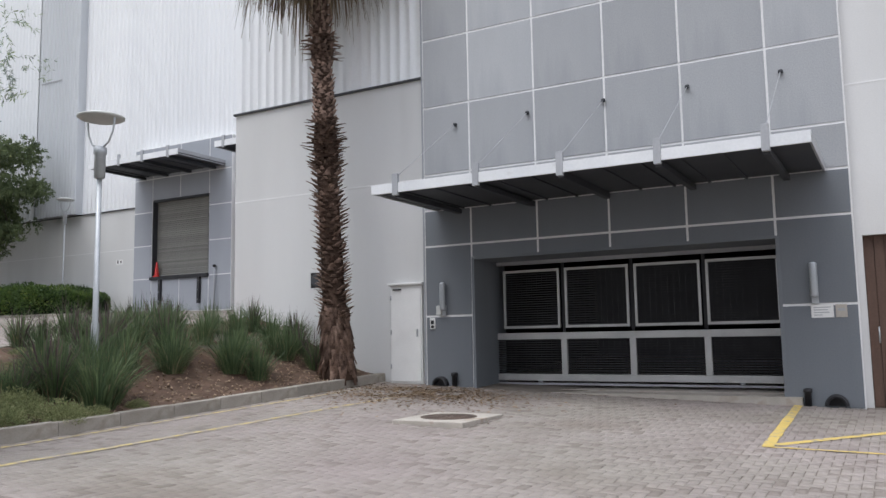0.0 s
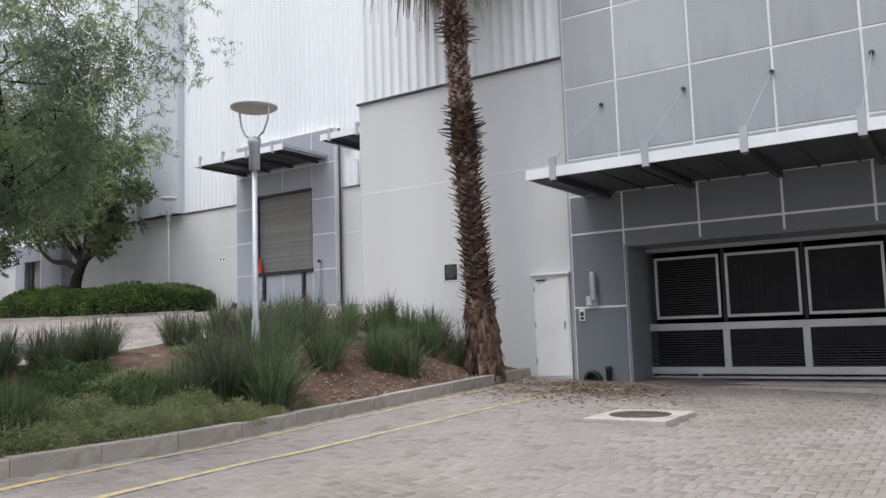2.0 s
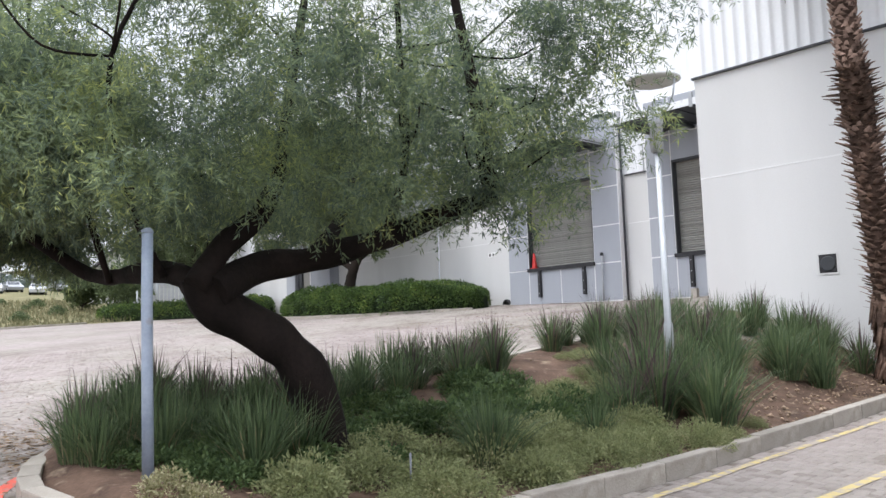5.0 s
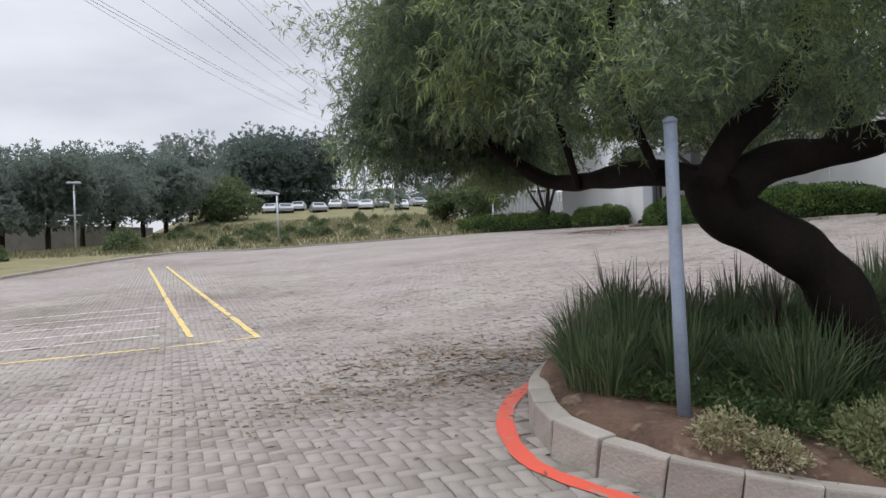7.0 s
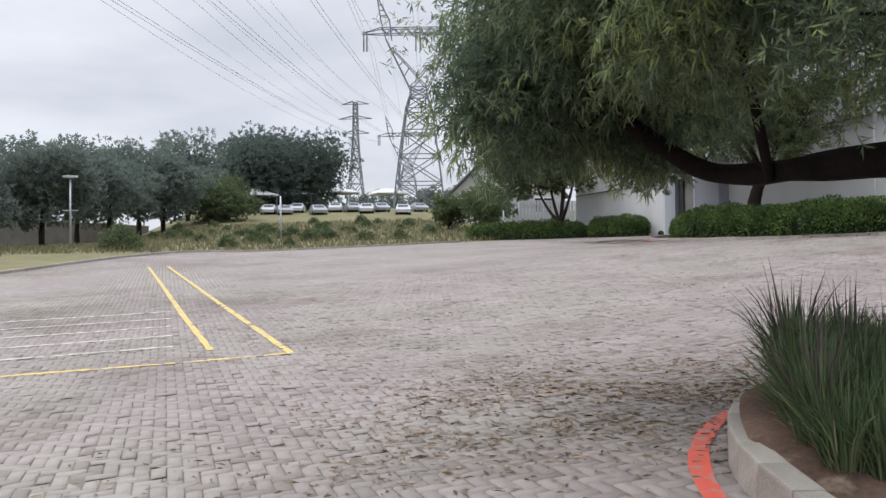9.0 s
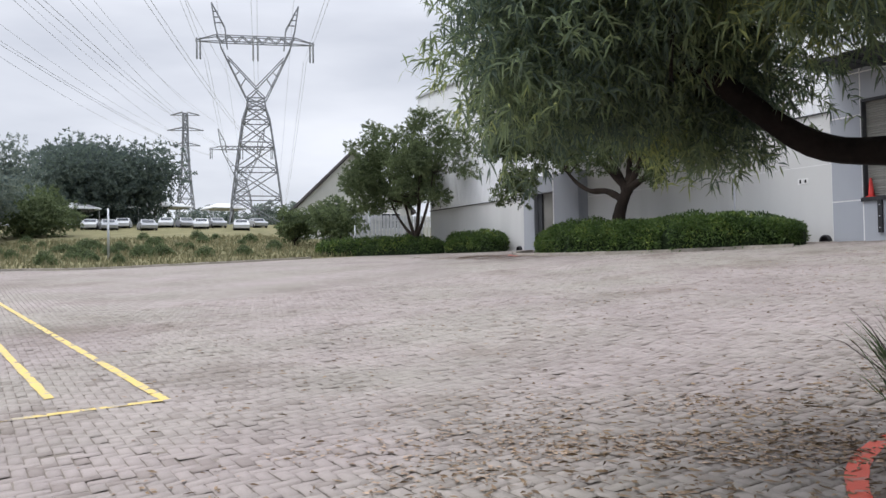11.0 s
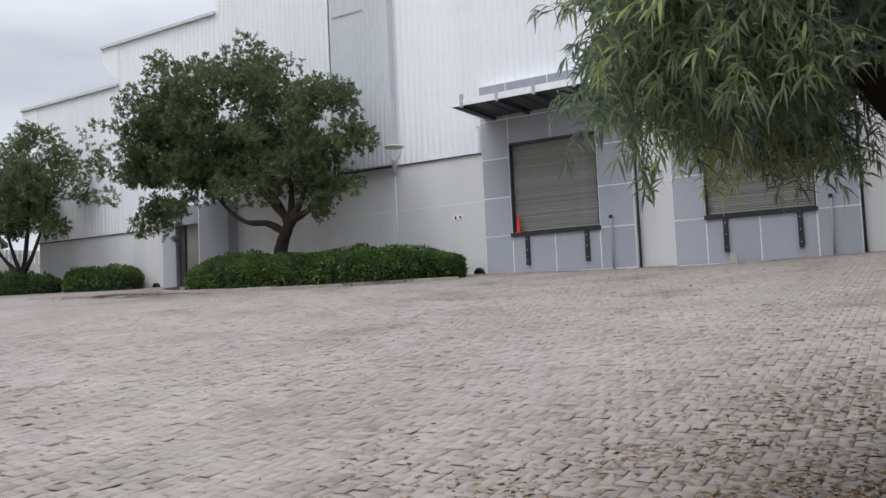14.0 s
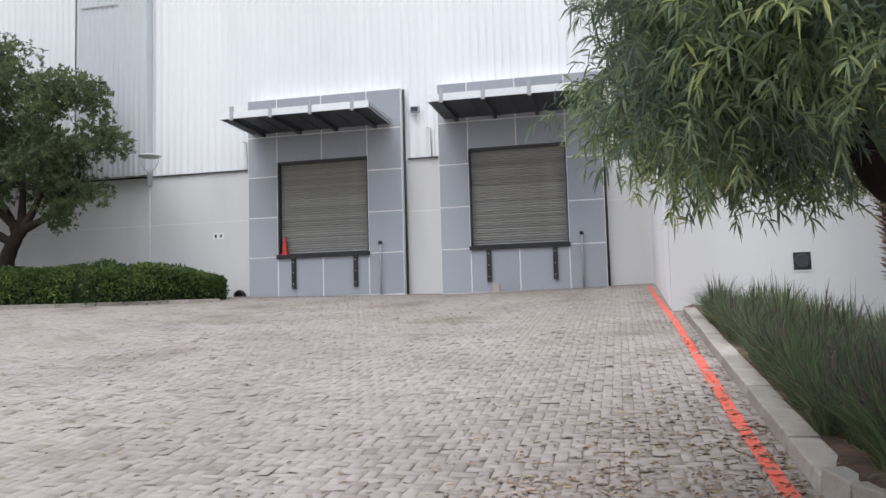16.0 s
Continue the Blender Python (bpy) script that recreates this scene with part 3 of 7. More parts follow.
def panels(owner, xs, zs, y, material, hole=None, gap=0.04, depth=0.012, shaded_below=None):
    """Proud panels on a pale backing; the gaps between them are the white joints."""
    made = {}
    for x0, x1 in zip(xs, xs[1:]):
        for z0, z1 in zip(zs, zs[1:]):
            spans = [(z0, z1)]
            if hole and x0 > hole[0] - 0.1 and x1 < hole[1] + 0.1:
                spans = []
                if z0 < hole[2]:
                    spans.append((z0, min(z1, hole[2])))
                if z1 > hole[3]:
                    spans.append((max(z0, hole[3]), z1))
            for a, b in spans:
                if b - a < 0.06:
                    continue
                w, h = round(x1 - x0 - gap, 3), round(b - a - gap, 3)
                mat = shaded_below[1] if shaded_below and b < shaded_below[0] else material
                if (w, h, mat.name) not in made:
                    bm = boxes((-w / 2, w / 2, 0, depth, -h / 2, h / 2), bevel=0.004)
                    me = bpy.data.meshes.new("panel")
                    bm.to_mesh(me)
                    bm.free()
                    me.materials.append(mat)
                    made[(w, h, mat.name)] = me
                shared("panel", made[(w, h, mat.name)], owner, pose((x0 + x1) / 2, y, (a + b) / 2))


WALL_Y, DOCK_Y = 13.98, 21.95
FACE_Y = 13.81

# gate building
wall_gate = tagged(part("wall_gate_side", boxes((-14.39, -9.06, WALL_Y, WALL_Y + 0.3, -0.4, 6.63)), M_CREAM), "pale grey plaster wall beside the gate", "wall", kind="structure")
part("sill_flashing", boxes((-14.43, -9.06, WALL_Y - 0.06, WALL_Y + 0.02, 6.63, 6.67)), M_SOFFIT, wall_gate, "dark metal flashing strip")
part("groove", boxes((-14.39, -9.06, WALL_Y - 0.004, WALL_Y + 0.01, 4.50, 4.53)), M_JOINTWHITE, wall_gate, "white painted joint")
cl = ribbed("cladding_gate_side", -14.39, -9.06, 6.67, 13.0, WALL_Y, M_CLAD, "white ribbed steel cladding above plaster")
wall_side = tagged(part("wall_yard_side", boxes((-14.39, -14.09, WALL_Y + 0.3, DOCK_Y, 0.4, 6.63)), M_WHITE), "white plaster wall at the yard's end", "wall", kind="structure")
ribbed("cladding_yard_side", WALL_Y + 0.01, DOCK_Y, 6.63, 13.0, -14.38, M_CLAD, "white ribbed steel cladding above plaster", along="y")
wall_right = tagged(part("wall_gate_east", boxes((-1.32, -1.22, WALL_Y, WALL_Y + 0.3, -0.4, 13.0), (-1.22, 0.1, WALL_Y, WALL_Y + 0.3, 2.73, 13.0), (0.1, 14.0, WALL_Y, WALL_Y + 0.3, -0.4, 13.0)), M_CREAM),
                    "pale grey plaster wall past the gate", "wall", kind="structure")
part("groove", boxes((-1.32, 14.0, WALL_Y - 0.004, WALL_Y + 0.01, 5.15, 5.175)), M_JOINTWHITE, wall_right, "white painted joint")
# never in view: added to keep low skylight off the gate and canopy
wall_behind = tagged(part("wall_behind", boxes((-13.0, 24.0, -16.3, -16.0, -2.0, 8.0)), M_CREAM), "added unseen plain wall that blocks low skylight", "wall", kind="structure")
brown_door = thing("door_brown", (-0.56, WALL_Y + 0.12, gz(-0.56, 14)), "dark brown timber plank door in a recess", "door", kind="structure")
part("door_leaf", boxes((-0.66, 0.66, 0.03, 0.08, 0, 2.72)), M_BROWN, brown_door)
for k in range(9):
    part("plank", boxes((-0.655 + k * 0.1455, -0.655 + k * 0.1455 + 0.138, 0.0, 0.035, 0.02, 2.70), bevel=0.006), M_BROWN, brown_door)
part("door_handle", rod([(-0.52, -0.05, 1.0), (-0.52, -0.05, 1.25)], 0.012), M_GALV, brown_door)

facade = tagged(part("wall_gate_front", boxes((-9.06, -7.96, 13.82, WALL_Y + 0.3, -0.3, 13.0), (-2.45, -1.32, 13.82, WALL_Y + 0.3, -0.3, 13.0), (-7.96, -2.45, 13.82, WALL_Y + 0.3, 2.77, 13.0)), M_JOINTWHITE),
                "grey panelled front wall with white joints", "wall", kind="structure")
# panels below the canopy take the copy with shade in its colour
panels(facade, [-9.06, -8.0, -6.6, -5.21, -3.85, -2.45, -1.32], [0.05, 1.67, 3.07, 3.8, 4.53, 5.93, 7.36, 8.8, 10.2, 11.6, 13.0], FACE_Y, M_PANEL, (-8.0, -2.45, -1.0, 2.79), shaded_below=(3.9, M_PANELSHADE))
part("return_edge", boxes((-9.10, -9.06, FACE_Y, WALL_Y, -0.2, 13.0)), M_PANEL, facade)
part("jamb_lining", boxes((-8.0, -7.945, 13.803, 15.2, -0.2, 2.8)), M_PANELSHADE, facade)
part("jamb_lining", boxes((-2.465, -2.41, 13.803, 15.2, -0.2, 2.8)), M_PANELSHADE, facade)
part("lintel_lining", boxes((-7.945, -2.465, 13.803, 15.2, 2.755, 2.81)), M_PANELSHADE, facade)
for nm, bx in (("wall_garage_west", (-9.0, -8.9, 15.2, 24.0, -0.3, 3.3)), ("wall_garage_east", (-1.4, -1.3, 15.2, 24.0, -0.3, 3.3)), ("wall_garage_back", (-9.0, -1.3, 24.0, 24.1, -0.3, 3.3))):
    tagged(part(nm, boxes(bx), M_DARKWALL), "inner garage wall, near-black for the unlit interior", "wall", kind="structure")
tagged(part("ceiling_garage", boxes((-9.0, -1.3, 14.3, 24.1, 3.3, 3.4)), M_DARKWALL), "garage ceiling, near-black for the unlit interior", "ceiling", kind="structure")
tagged(part("roof_gate_building", boxes((-14.39, 14.0, WALL_Y, 40.0, 13.0, 13.2)), M_CLADGREY), "flat steel roof of the gate building", "roof", kind="structure")
tagged(part("wall_gate_back", boxes((-14.09, 14.0, 40.0, 40.3, 0, 13.0), (13.7, 14.0, 14.28, 40.0, -0.4, 13.0)), M_CREAM), "pale plaster outer walls", "wall", kind="structure")


def gate_canopy(name, x0, x1, y_front, y_wall, z, brackets, anchors_z, label, tray=0.16):
    """Flat steel canopy hung from the wall by rods."""
    owner = thing(name, ((x0 + x1) / 2, y_wall, z), label, "canopy", "entrance canopies")
    cx = (x0 + x1) / 2
    d = y_front - y_wall
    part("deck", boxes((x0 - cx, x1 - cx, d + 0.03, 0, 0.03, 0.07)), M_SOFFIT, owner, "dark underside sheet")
    part("fascia", boxes((x0 - cx, x1 - cx, d, d + 0.03, -0.01, tray), bevel=0.006), M_FASCIA, owner, "weathered white front fascia")
    for s in (x0 - cx, x1 - cx - 0.03):
        part("side_fascia", boxes((s, s + 0.03, d + 0.03, 0, 0.0, tray)), M_STEELGREY, owner)
    n = max(6, int((x1 - x0) / 0.55))
    for k in range(1, n):
        x = x0 - cx + (x1 - x0) * k / n
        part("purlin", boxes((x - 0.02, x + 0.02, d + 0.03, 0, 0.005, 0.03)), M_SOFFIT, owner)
    for x, ax in brackets:
        bx, ax = x - cx, ax - cx
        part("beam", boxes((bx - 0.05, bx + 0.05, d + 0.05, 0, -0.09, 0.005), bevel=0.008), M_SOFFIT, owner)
        b = part("bracket", boxes((bx - 0.055, bx + 0.055, d - 0.02, d + 0.05, -0.06, tray + 0.16), bevel=0.006), M_STEELGREY, owner, "grey upright bracket plate")
        if anchors_z:
            part("rod", rod([(bx, d + 0.06, tray + 0.12), (ax, -0.04, anchors_z - z)], 0.006, 6), M_STEELGREY, owner)
            part("anchor", lathe(bmesh.new(), [(0.015, -0.035), (0.04, -0.02), (0.04, 0.02), (0.015, 0.035)], 10, (ax, -0.04, anchors_z - z)), M_SOFFIT, owner)
    return owner


gate_canopy("gate_canopy", -8.74, -1.66, 11.45, FACE_Y, 3.77, [(-8.24, -8.29), (-6.68, -6.72), (-5.22, -5.22), (-3.71, -3.72), (-2.23, -2.22)], 5.49,
            "wide grey steel canopy hung over the gate by rods")


def sliding_gate():
    g = thing("sliding_gate", (-5.25, 14.83, 0.37), "wide grey steel sliding gate with black mesh panels", "gate")
    part("bottom_rail", boxes((-2.78, 2.72, -0.04, 0.04, 0.0, 0.13), bevel=0.008), M_GATE, g)
    part("middle_rail", boxes((-2.78, 2.72, -0.04, 0.04, 0.81, 0.94), bevel=0.008), M_GATE, g)
    part("top_rail", boxes((-2.78, 2.72, -0.03, 0.03, 2.31, 2.41), bevel=0.006), M_STEELGREY, g)
    part("end_post", boxes((-2.86, -2.75, -0.05, 0.05, 0.0, 2.41), bevel=0.008), M_GATE, g)
    part("end_post", boxes((2.70, 2.78, -0.05, 0.05, 0.0, 2.41), bevel=0.008), M_GATE, g)
    for x in (-1.27, 0.09, 1.45):
        part("divider", boxes((x - 0.06, x + 0.06, -0.035, 0.035, 0.13, 0.81), bevel=0.006), M_GATE, g)
    for x in (-1.27, 0.1, 1.43):
        part("mullion", boxes((x - 0.03, x + 0.03, 0.0, 0.04, 0.94, 2.31)), M_BLACK, g)
    for x0, x1 in ((-2.70, -1.33), (-1.21, 0.03), (0.15, 1.39), (1.51, 2.70)):
        bm = bmesh.new()
        for k in range(15):
            z = 0.14 + k * 0.046
            box(bm, x0, x1, 0.0, 0.006, z, z + 0.02)
        for k in range(int((x1 - x0) / 0.11)):
            x = x0 + 0.05 + k * 0.11
            box(bm, x, x + 0.008, 0.006, 0.012, 0.13, 0.81)
        part("lower_mesh", bm, M_MESH, g, "black welded mesh infill")
    for x0, x1 in ((-2.54, -1.33), (-1.22, 0.05), (0.16, 1.37), (1.47, 2.70)):
        p = part("upper_frame", boxes((x0, x1, -0.05, -0.01, 2.15, 2.20), (x0, x1, -0.05, -0.01, 1.03, 1.08), (x0, x0 + 0.045, -0.05, -0.01, 1.08, 2.15), (x1 - 0.045, x1, -0.05, -0.01, 1.08, 2.15)), M_GATE, g, "pale steel panel frame")
        bm = bmesh.new()
        for k in range(23):
            z = 1.09 + k * 0.046
            box(bm, x0 + 0.045, x1 - 0.045, -0.03, -0.024, z, z + 0.019)
        for k in range(int((x1 - x0 - 0.1) / 0.11) + 1):
            x = x0 + 0.06 + k * 0.11
            box(bm, x, x + 0.008, -0.024, -0.018, 1.08, 2.15)
        part("mesh", bm, M_MESH, p, "black welded mesh")
    for x in (-1.8, 2.0):
        part("wheel", lathe(bmesh.new(), [(0.02, -0.05), (0.05, -0.04), (0.05, 0.0), (0.03, 0.01)], 12, (x, 0, 0.0)), M_STEELGREY, g)
    part("guide_track", boxes((-2.9, 2.9, -0.03, 0.03, -0.08, -0.04)), M_STEELGREY, g)
    return g


sliding_gate()
bm = bmesh.new()
for a, b in ((13.7, 14.3), (14.3, 15.0), (15.0, 24.0)):
    box(bm, -8.2, -2.2, a, b, -0.2, gz(-5.2, min(a, 14.3)) + 0.03)
tagged(part("floor_garage_entry", bm, M_SLAB), "concrete threshold slab under the gate", "floor", kind="structure")


def pillar_light(at, label):
    o = thing("wall_light", at, label, "wall lamp", "pillar lights")
    part("tube_shade", lathe(bmesh.new(), [(0.03, 0.0), (0.058, 0.01), (0.06, 0.04), (0.06, 0.5), (0.055, 0.54), (0.03, 0.55)], 18, (0, -0.09, 0.1)), M_GALV, o, "grey metal tube shade")
    part("back_plate", boxes((-0.05, 0.05, -0.04, 0.0, 0.0, 0.2), bevel=0.006), M_GALV, o)
    return o


pillar_light((-8.62, FACE_Y, 1.68), "grey up-and-down tube lamp on the panelled pillar")
pillar_light((-1.93, FACE_Y, 1.68), "grey tube lamp above small notice plates")
o = thing("junction_box", (-8.72, FACE_Y, 1.70), "small pale plastic box beside the tube lamp", "junction box")
part("case", boxes((-0.06, 0.05, -0.07, 0, 0, 0.18), bevel=0.01), M_LAMPWHITE, o)
o = thing("intercom", (-8.89, FACE_Y, 1.42), "small white and black gate intercom on the pillar", "intercom")
part("case", boxes((-0.055, 0.055, -0.035, 0, 0, 0.22), bevel=0.008), M_DOORWHITE, o)
part("lens", boxes((-0.035, 0.035, -0.042, -0.03, 0.09, 0.17), bevel=0.004), M_BLACK, o, "black camera window")
part("keypad", boxes((-0.035, 0.035, -0.042, -0.03, 0.02, 0.07), bevel=0.003), M_BLACK, o)
o = thing("notice_plate", (-1.83, FACE_Y, 1.46), "white notice plate with grey illegible lines", "sign", "notice plates")
part("plate", boxes((-0.17, 0.15, -0.012, 0, 0, 0.2), bevel=0.003), M_DOORWHITE, o)
for k, w in enumerate((0.24, 0.2, 0.22, 0.12)):
    part("text_bar", boxes((-0.13, -0.13 + w, -0.016, -0.011, 0.155 - 0.04 * k, 0.168 - 0.04 * k)), M_STEELGREY, o)
o = thing("notice_plate", (-1.57, FACE_Y, 1.46), "small cream notice plate beside a white one", "sign", "notice plates")
part("plate", boxes((-0.08, 0.08, -0.012, 0, 0, 0.2), bevel=0.003), M_SLAB, o)
part("text_bar", boxes((-0.05, 0.05, -0.016, -0.011, 0.1, 0.14)), M_STEELGREY, o)


def drain_hood(at, r, label):
    """A half-round outlet hood standing against a wall."""
    o = thing("drain_outlet", at, label, "drain", "drain outlets")
    bm = bmesh.new()
    n = 12
    rings = []
    for y, rr in ((0.0, r), (-0.1, r), (-0.13, r * 0.86), (-0.12, r * 0.7), (-0.02, r * 0.66)):
        rings.append([bm.verts.new((rr * math.cos(math.pi * k / n), y, rr * 1.05 * math.sin(math.pi * k / n))) for k in range(n + 1)])
    for a, b in zip(rings, rings[1:]):
        for k in range(n):
            bm.faces.new((a[k], a[k + 1], b[k + 1], b[k]))
    bm.faces.new(rings[-1])
    bm.faces.new(rings[0])
    part("hood", bm, M_BLACK, o)
    return o


drain_hood((-8.72, FACE_Y, gz(-8.7, 13.8)), 0.17, "black rubber drain hood at the pillar's foot")
drain_hood((-1.72, FACE_Y, gz(-1.7, 13.8) + 0.02), 0.17, "black rubber drain hood by the pillar")
for x in (-8.40, -2.12):
    o = thing("pipe_stub", (x, FACE_Y - 0.06, gz(x, 13.75)), "short black pipe stub at the pillar's foot", "pipe", "pipe stubs")
    part("stub", lathe(bmesh.new(), [(0.05, 0), (0.05, 0.2), (0.065, 0.21), (0.065, 0.26), (0.03, 0.27)], 12), M_BLACK, o)

o = thing("meter_cabinet", (-9.565, WALL_Y, gz(-9.6, 13.9) - 0.02), "tall white painted steel meter cabinet against the wall", "cabinet")
part("body", boxes((-0.38, 0.38, -0.1, 0, 0, 2.0), bevel=0.008), M_DOORWHITE, o)
part("roof_lip", boxes((-0.42, 0.42, -0.17, 0, 2.0, 2.05), bevel=0.012), M_DOORWHITE, o)
dl = part("door", boxes((-0.35, 0.35, -0.12, -0.1, 0.05, 1.94), bevel=0.006), M_DOORWHITE, o)
part("handle", boxes((0.26, 0.29, -0.145, -0.12, 0.95, 1.1), bevel=0.005), M_STEELGREY, dl)
for z in (0.3, 1.0, 1.7):
    part("hinge", rod([(-0.36, -0.12, z), (-0.36, -0.12, z + 0.1)], 0.014), M_STEELGREY, dl)
part("lock_bar", boxes((-0.3, -0.1, -0.145, -0.12, 1.9, 1.93), bevel=0.004), M_BLACK, dl, "dark lock bar")

o = thing("wall_vent", (-11.95, WALL_Y, 2.35), "square dark vent opening in the plaster wall", "vent")
part("frame", boxes((-0.19, 0.19, -0.012, 0.0, 0.37, 0.4), (-0.19, 0.19, -0.012, 0.0, 0.0, 0.03), (-0.19, -0.16, -0.012, 0, 0.03, 0.37), (0.16, 0.19, -0.012, 0, 0.03, 0.37)), M_CREAM, o)
# flat black plate: the dark inside of the hole, the wall is not cut
part("louvre", boxes((-0.16, 0.16, -0.006, -0.001, 0.03, 0.37)), M_BLACK, o)
part("fan_cowl", lathe(bmesh.new(), [(0.13, -0.004), (0.14, 0.0), (0.12, 0.004)], 20), M_SOFFIT, o).matrix_basis = pose(0, -0.012, 0.2, 90, 0, 0)

# dock building
def dock_bay(name, x0, x1, sx0, sx1, label):
    zs = [gz((x0 + x1) / 2, DOCK_Y) - 0.05, 3.70, 5.0, 6.33, 7.65, 8.9]
    base = gz((x0 + x1) / 2, DOCK_Y) - 0.5
    w = tagged(part(name, boxes((x0, sx0, 21.61, DOCK_Y, base, 8.9), (sx1, x1, 21.61, DOCK_Y, base, 8.9), (sx0, sx1, 21.61, DOCK_Y, 6.8, 8.9), (sx0, sx1, 21.61, DOCK_Y, base, 3.66)), M_JOINTWHITE), label, "wall", kind="structure")
    panels(w, [x0, sx0, (sx0 + sx1) / 2, sx1, x1], zs, 21.60, M_PANELDOCK, (sx0, sx1, 3.68, 6.78))
    part("reveal", boxes((sx0 - 0.02, sx0 + 0.04, 21.62, 21.9, 3.7, 6.8), (sx1 - 0.04, sx1 + 0.02, 21.62, 21.9, 3.7, 6.8), (sx0, sx1, 21.62, 21.9, 6.72, 6.80)), M_SOFFIT, w, "dark steel guide rails")
    part("dock_edge", boxes((sx0 - 0.03, sx1 + 0.03, 21.52, 21.9, 3.64, 3.76), bevel=0.008), M_BLACK, w, "black steel dock edge")
    for x in (x1 + 0.04,):
        part("downpipe", rod([(x, 21.83, base + 0.4), (x, 21.83, 8.9)], 0.036), M_SOFFIT, w, "dark rainwater downpipe")
    s = thing("roller_shutter", ((sx0 + sx1) / 2, 21.86, 3.76), "closed grey-brown steel roller shutter above a dock", "shutter", "dock shutters")
    half, n = (sx1 - sx0) / 2 - 0.03, 40
    me = None
    for k in range(n):
        if me is None:
            bm = bmesh.new()
            prof = [(0.0, 0.0), (-0.022, 0.012), (-0.03, 0.034), (-0.022, 0.056), (0.0, 0.070), (0.004, 0.0745)]
            vs = [[bm.verts.new((x, y, z)) for y, z in prof] for x in (-half, half)]
            for a in range(len(prof) - 1):
                bm.faces.new((vs[0][a], vs[1][a], vs[1][a + 1], vs[0][a + 1]))
            me = bpy.data.meshes.new("slat")
            bm.to_mesh(me)
            bm.free()
            me.materials.append(M_SHUTTER)
        shared("slat", me, s, pose(0, 0, 0.02 + k * 0.0745))
    part("bottom_bar", boxes((-half, half, -0.04, 0.01, 0.0, 0.05), bevel=0.005), M_BLACK, s)
    for bx in (sx0 + 0.56, sx1 - 0.43):
        b = thing("dock_bumper", (bx, 21.60, 2.66), "upright black rubber dock bumper on the wall", "bumper", "dock bumpers")
        part("pad", boxes((-0.065, 0.065, -0.1, 0, 0, 1.0), bevel=0.012), M_BLACK, b)
        for z in (0.15, 0.5, 0.85):
            part("bolt", lathe(bmesh.new(), [(0.02, 0), (0.02, 0.012), (0.01, 0.016)], 8), M_STEELGREY, b).matrix_basis = pose(0, -0.1, z, 90, 0, 0)
    return w


dock_bay("wall_dock_bay_1", -27.15, -21.91, -26.12, -23.05, "grey panelled dock bay with white joints")
dock_bay("wall_dock_bay_2", -20.73, -15.72, -19.79, -16.80, "grey panelled dock bay near the yard corner")
gate_canopy("dock_canopy", -26.95, -22.25, 19.3, 21.6, 7.75, [(x, x) for x in (-26.55, -25.3, -24.05, -22.75)], 0, "grey steel canopy over a loading dock", 0.2)
gate_canopy("dock_canopy", -20.5, -15.85, 19.3, 21.6, 7.75, [(x, x) for x in (-20.1, -18.9, -17.6, -16.3)], 0, "grey steel canopy over a loading dock", 0.2)
wall_dock = tagged(part("wall_dock", boxes((-40.6, -14.39, DOCK_Y, DOCK_Y + 0.3, 1.0, 6.65)), M_CREAM), "long pale grey plaster lower wall", "wall", kind="structure")
part("sill_flashing", boxes((-40.6, -27.15, DOCK_Y - 0.06, DOCK_Y + 0.02, 6.65, 6.69), (-21.8, -20.73, DOCK_Y - 0.06, DOCK_Y + 0.02, 6.65, 6.69), (-15.6, -14.39, DOCK_Y - 0.06, DOCK_Y + 0.02, 6.65, 6.69)), M_SOFFIT, wall_dock, "dark metal flashing strip")
part("groove", boxes((-40.6, -27.15, DOCK_Y - 0.004, DOCK_Y + 0.01, 4.98, 5.005), (-21.8, -20.73, DOCK_Y - 0.004, DOCK_Y + 0.01, 4.98, 5.005), (-15.6, -14.39, DOCK_Y - 0.004, DOCK_Y + 0.01, 4.98, 5.005)), M_JOINTWHITE, wall_dock, "white painted joint")
MID_X, WEST_X, TALL_X = -46.8, -53.4, -40.15
ribbed("cladding_dock", TALL_X, -14.39, 6.69, 19.0, DOCK_Y, M_CLAD, "white ribbed steel cladding above the plaster")
ribbed("cladding_dock_middle", MID_X, TALL_X, 6.69, 14.5, DOCK_Y, M_CLAD, "white ribbed steel cladding under a lower roof")
wall_west = tagged(part("wall_dock_west", boxes((WEST_X, -43.0, DOCK_Y, DOCK_Y + 0.3, 1.5, 5.4)), M_CREAM), "pale grey plaster lower wall", "wall", kind="structure")
part("sill_flashing", boxes((WEST_X, -43.0, DOCK_Y - 0.06, DOCK_Y + 0.02, 5.4, 5.44)), M_SOFFIT, wall_west, "dark metal flashing strip")
ribbed("cladding_dock_west", WEST_X, MID_X, 5.44, 12.5, DOCK_Y, M_CLAD, "white ribbed steel cladding above the plaster")
ribbed("cladding_dock_link", MID_X, -40.6, 5.44, 6.69, DOCK_Y, M_CLAD, "white ribbed steel cladding strip")
bay3 = tagged(part("wall_dock_bay_3", boxes((-43.3, -42.45, 21.4, DOCK_Y, 2.0, 6.2), (-41.0, -39.2, 21.4, DOCK_Y, 2.0, 6.2), (-42.45, -41.0, 21.4, DOCK_Y, 5.4, 6.2)), M_PANELDOCK), "grey door surround far along the wall", "wall", kind="structure")
part("door_leaf", boxes((-42.45, -41.0, 21.7, 21.8, 2.0, 5.4)), M_SHUTTER, bay3, "dull grey steel door")
part("door_edge", boxes((-42.45, -42.1, 21.6, 21.7, 2.0, 5.4)), M_SOFFIT, bay3, "dark door edge")
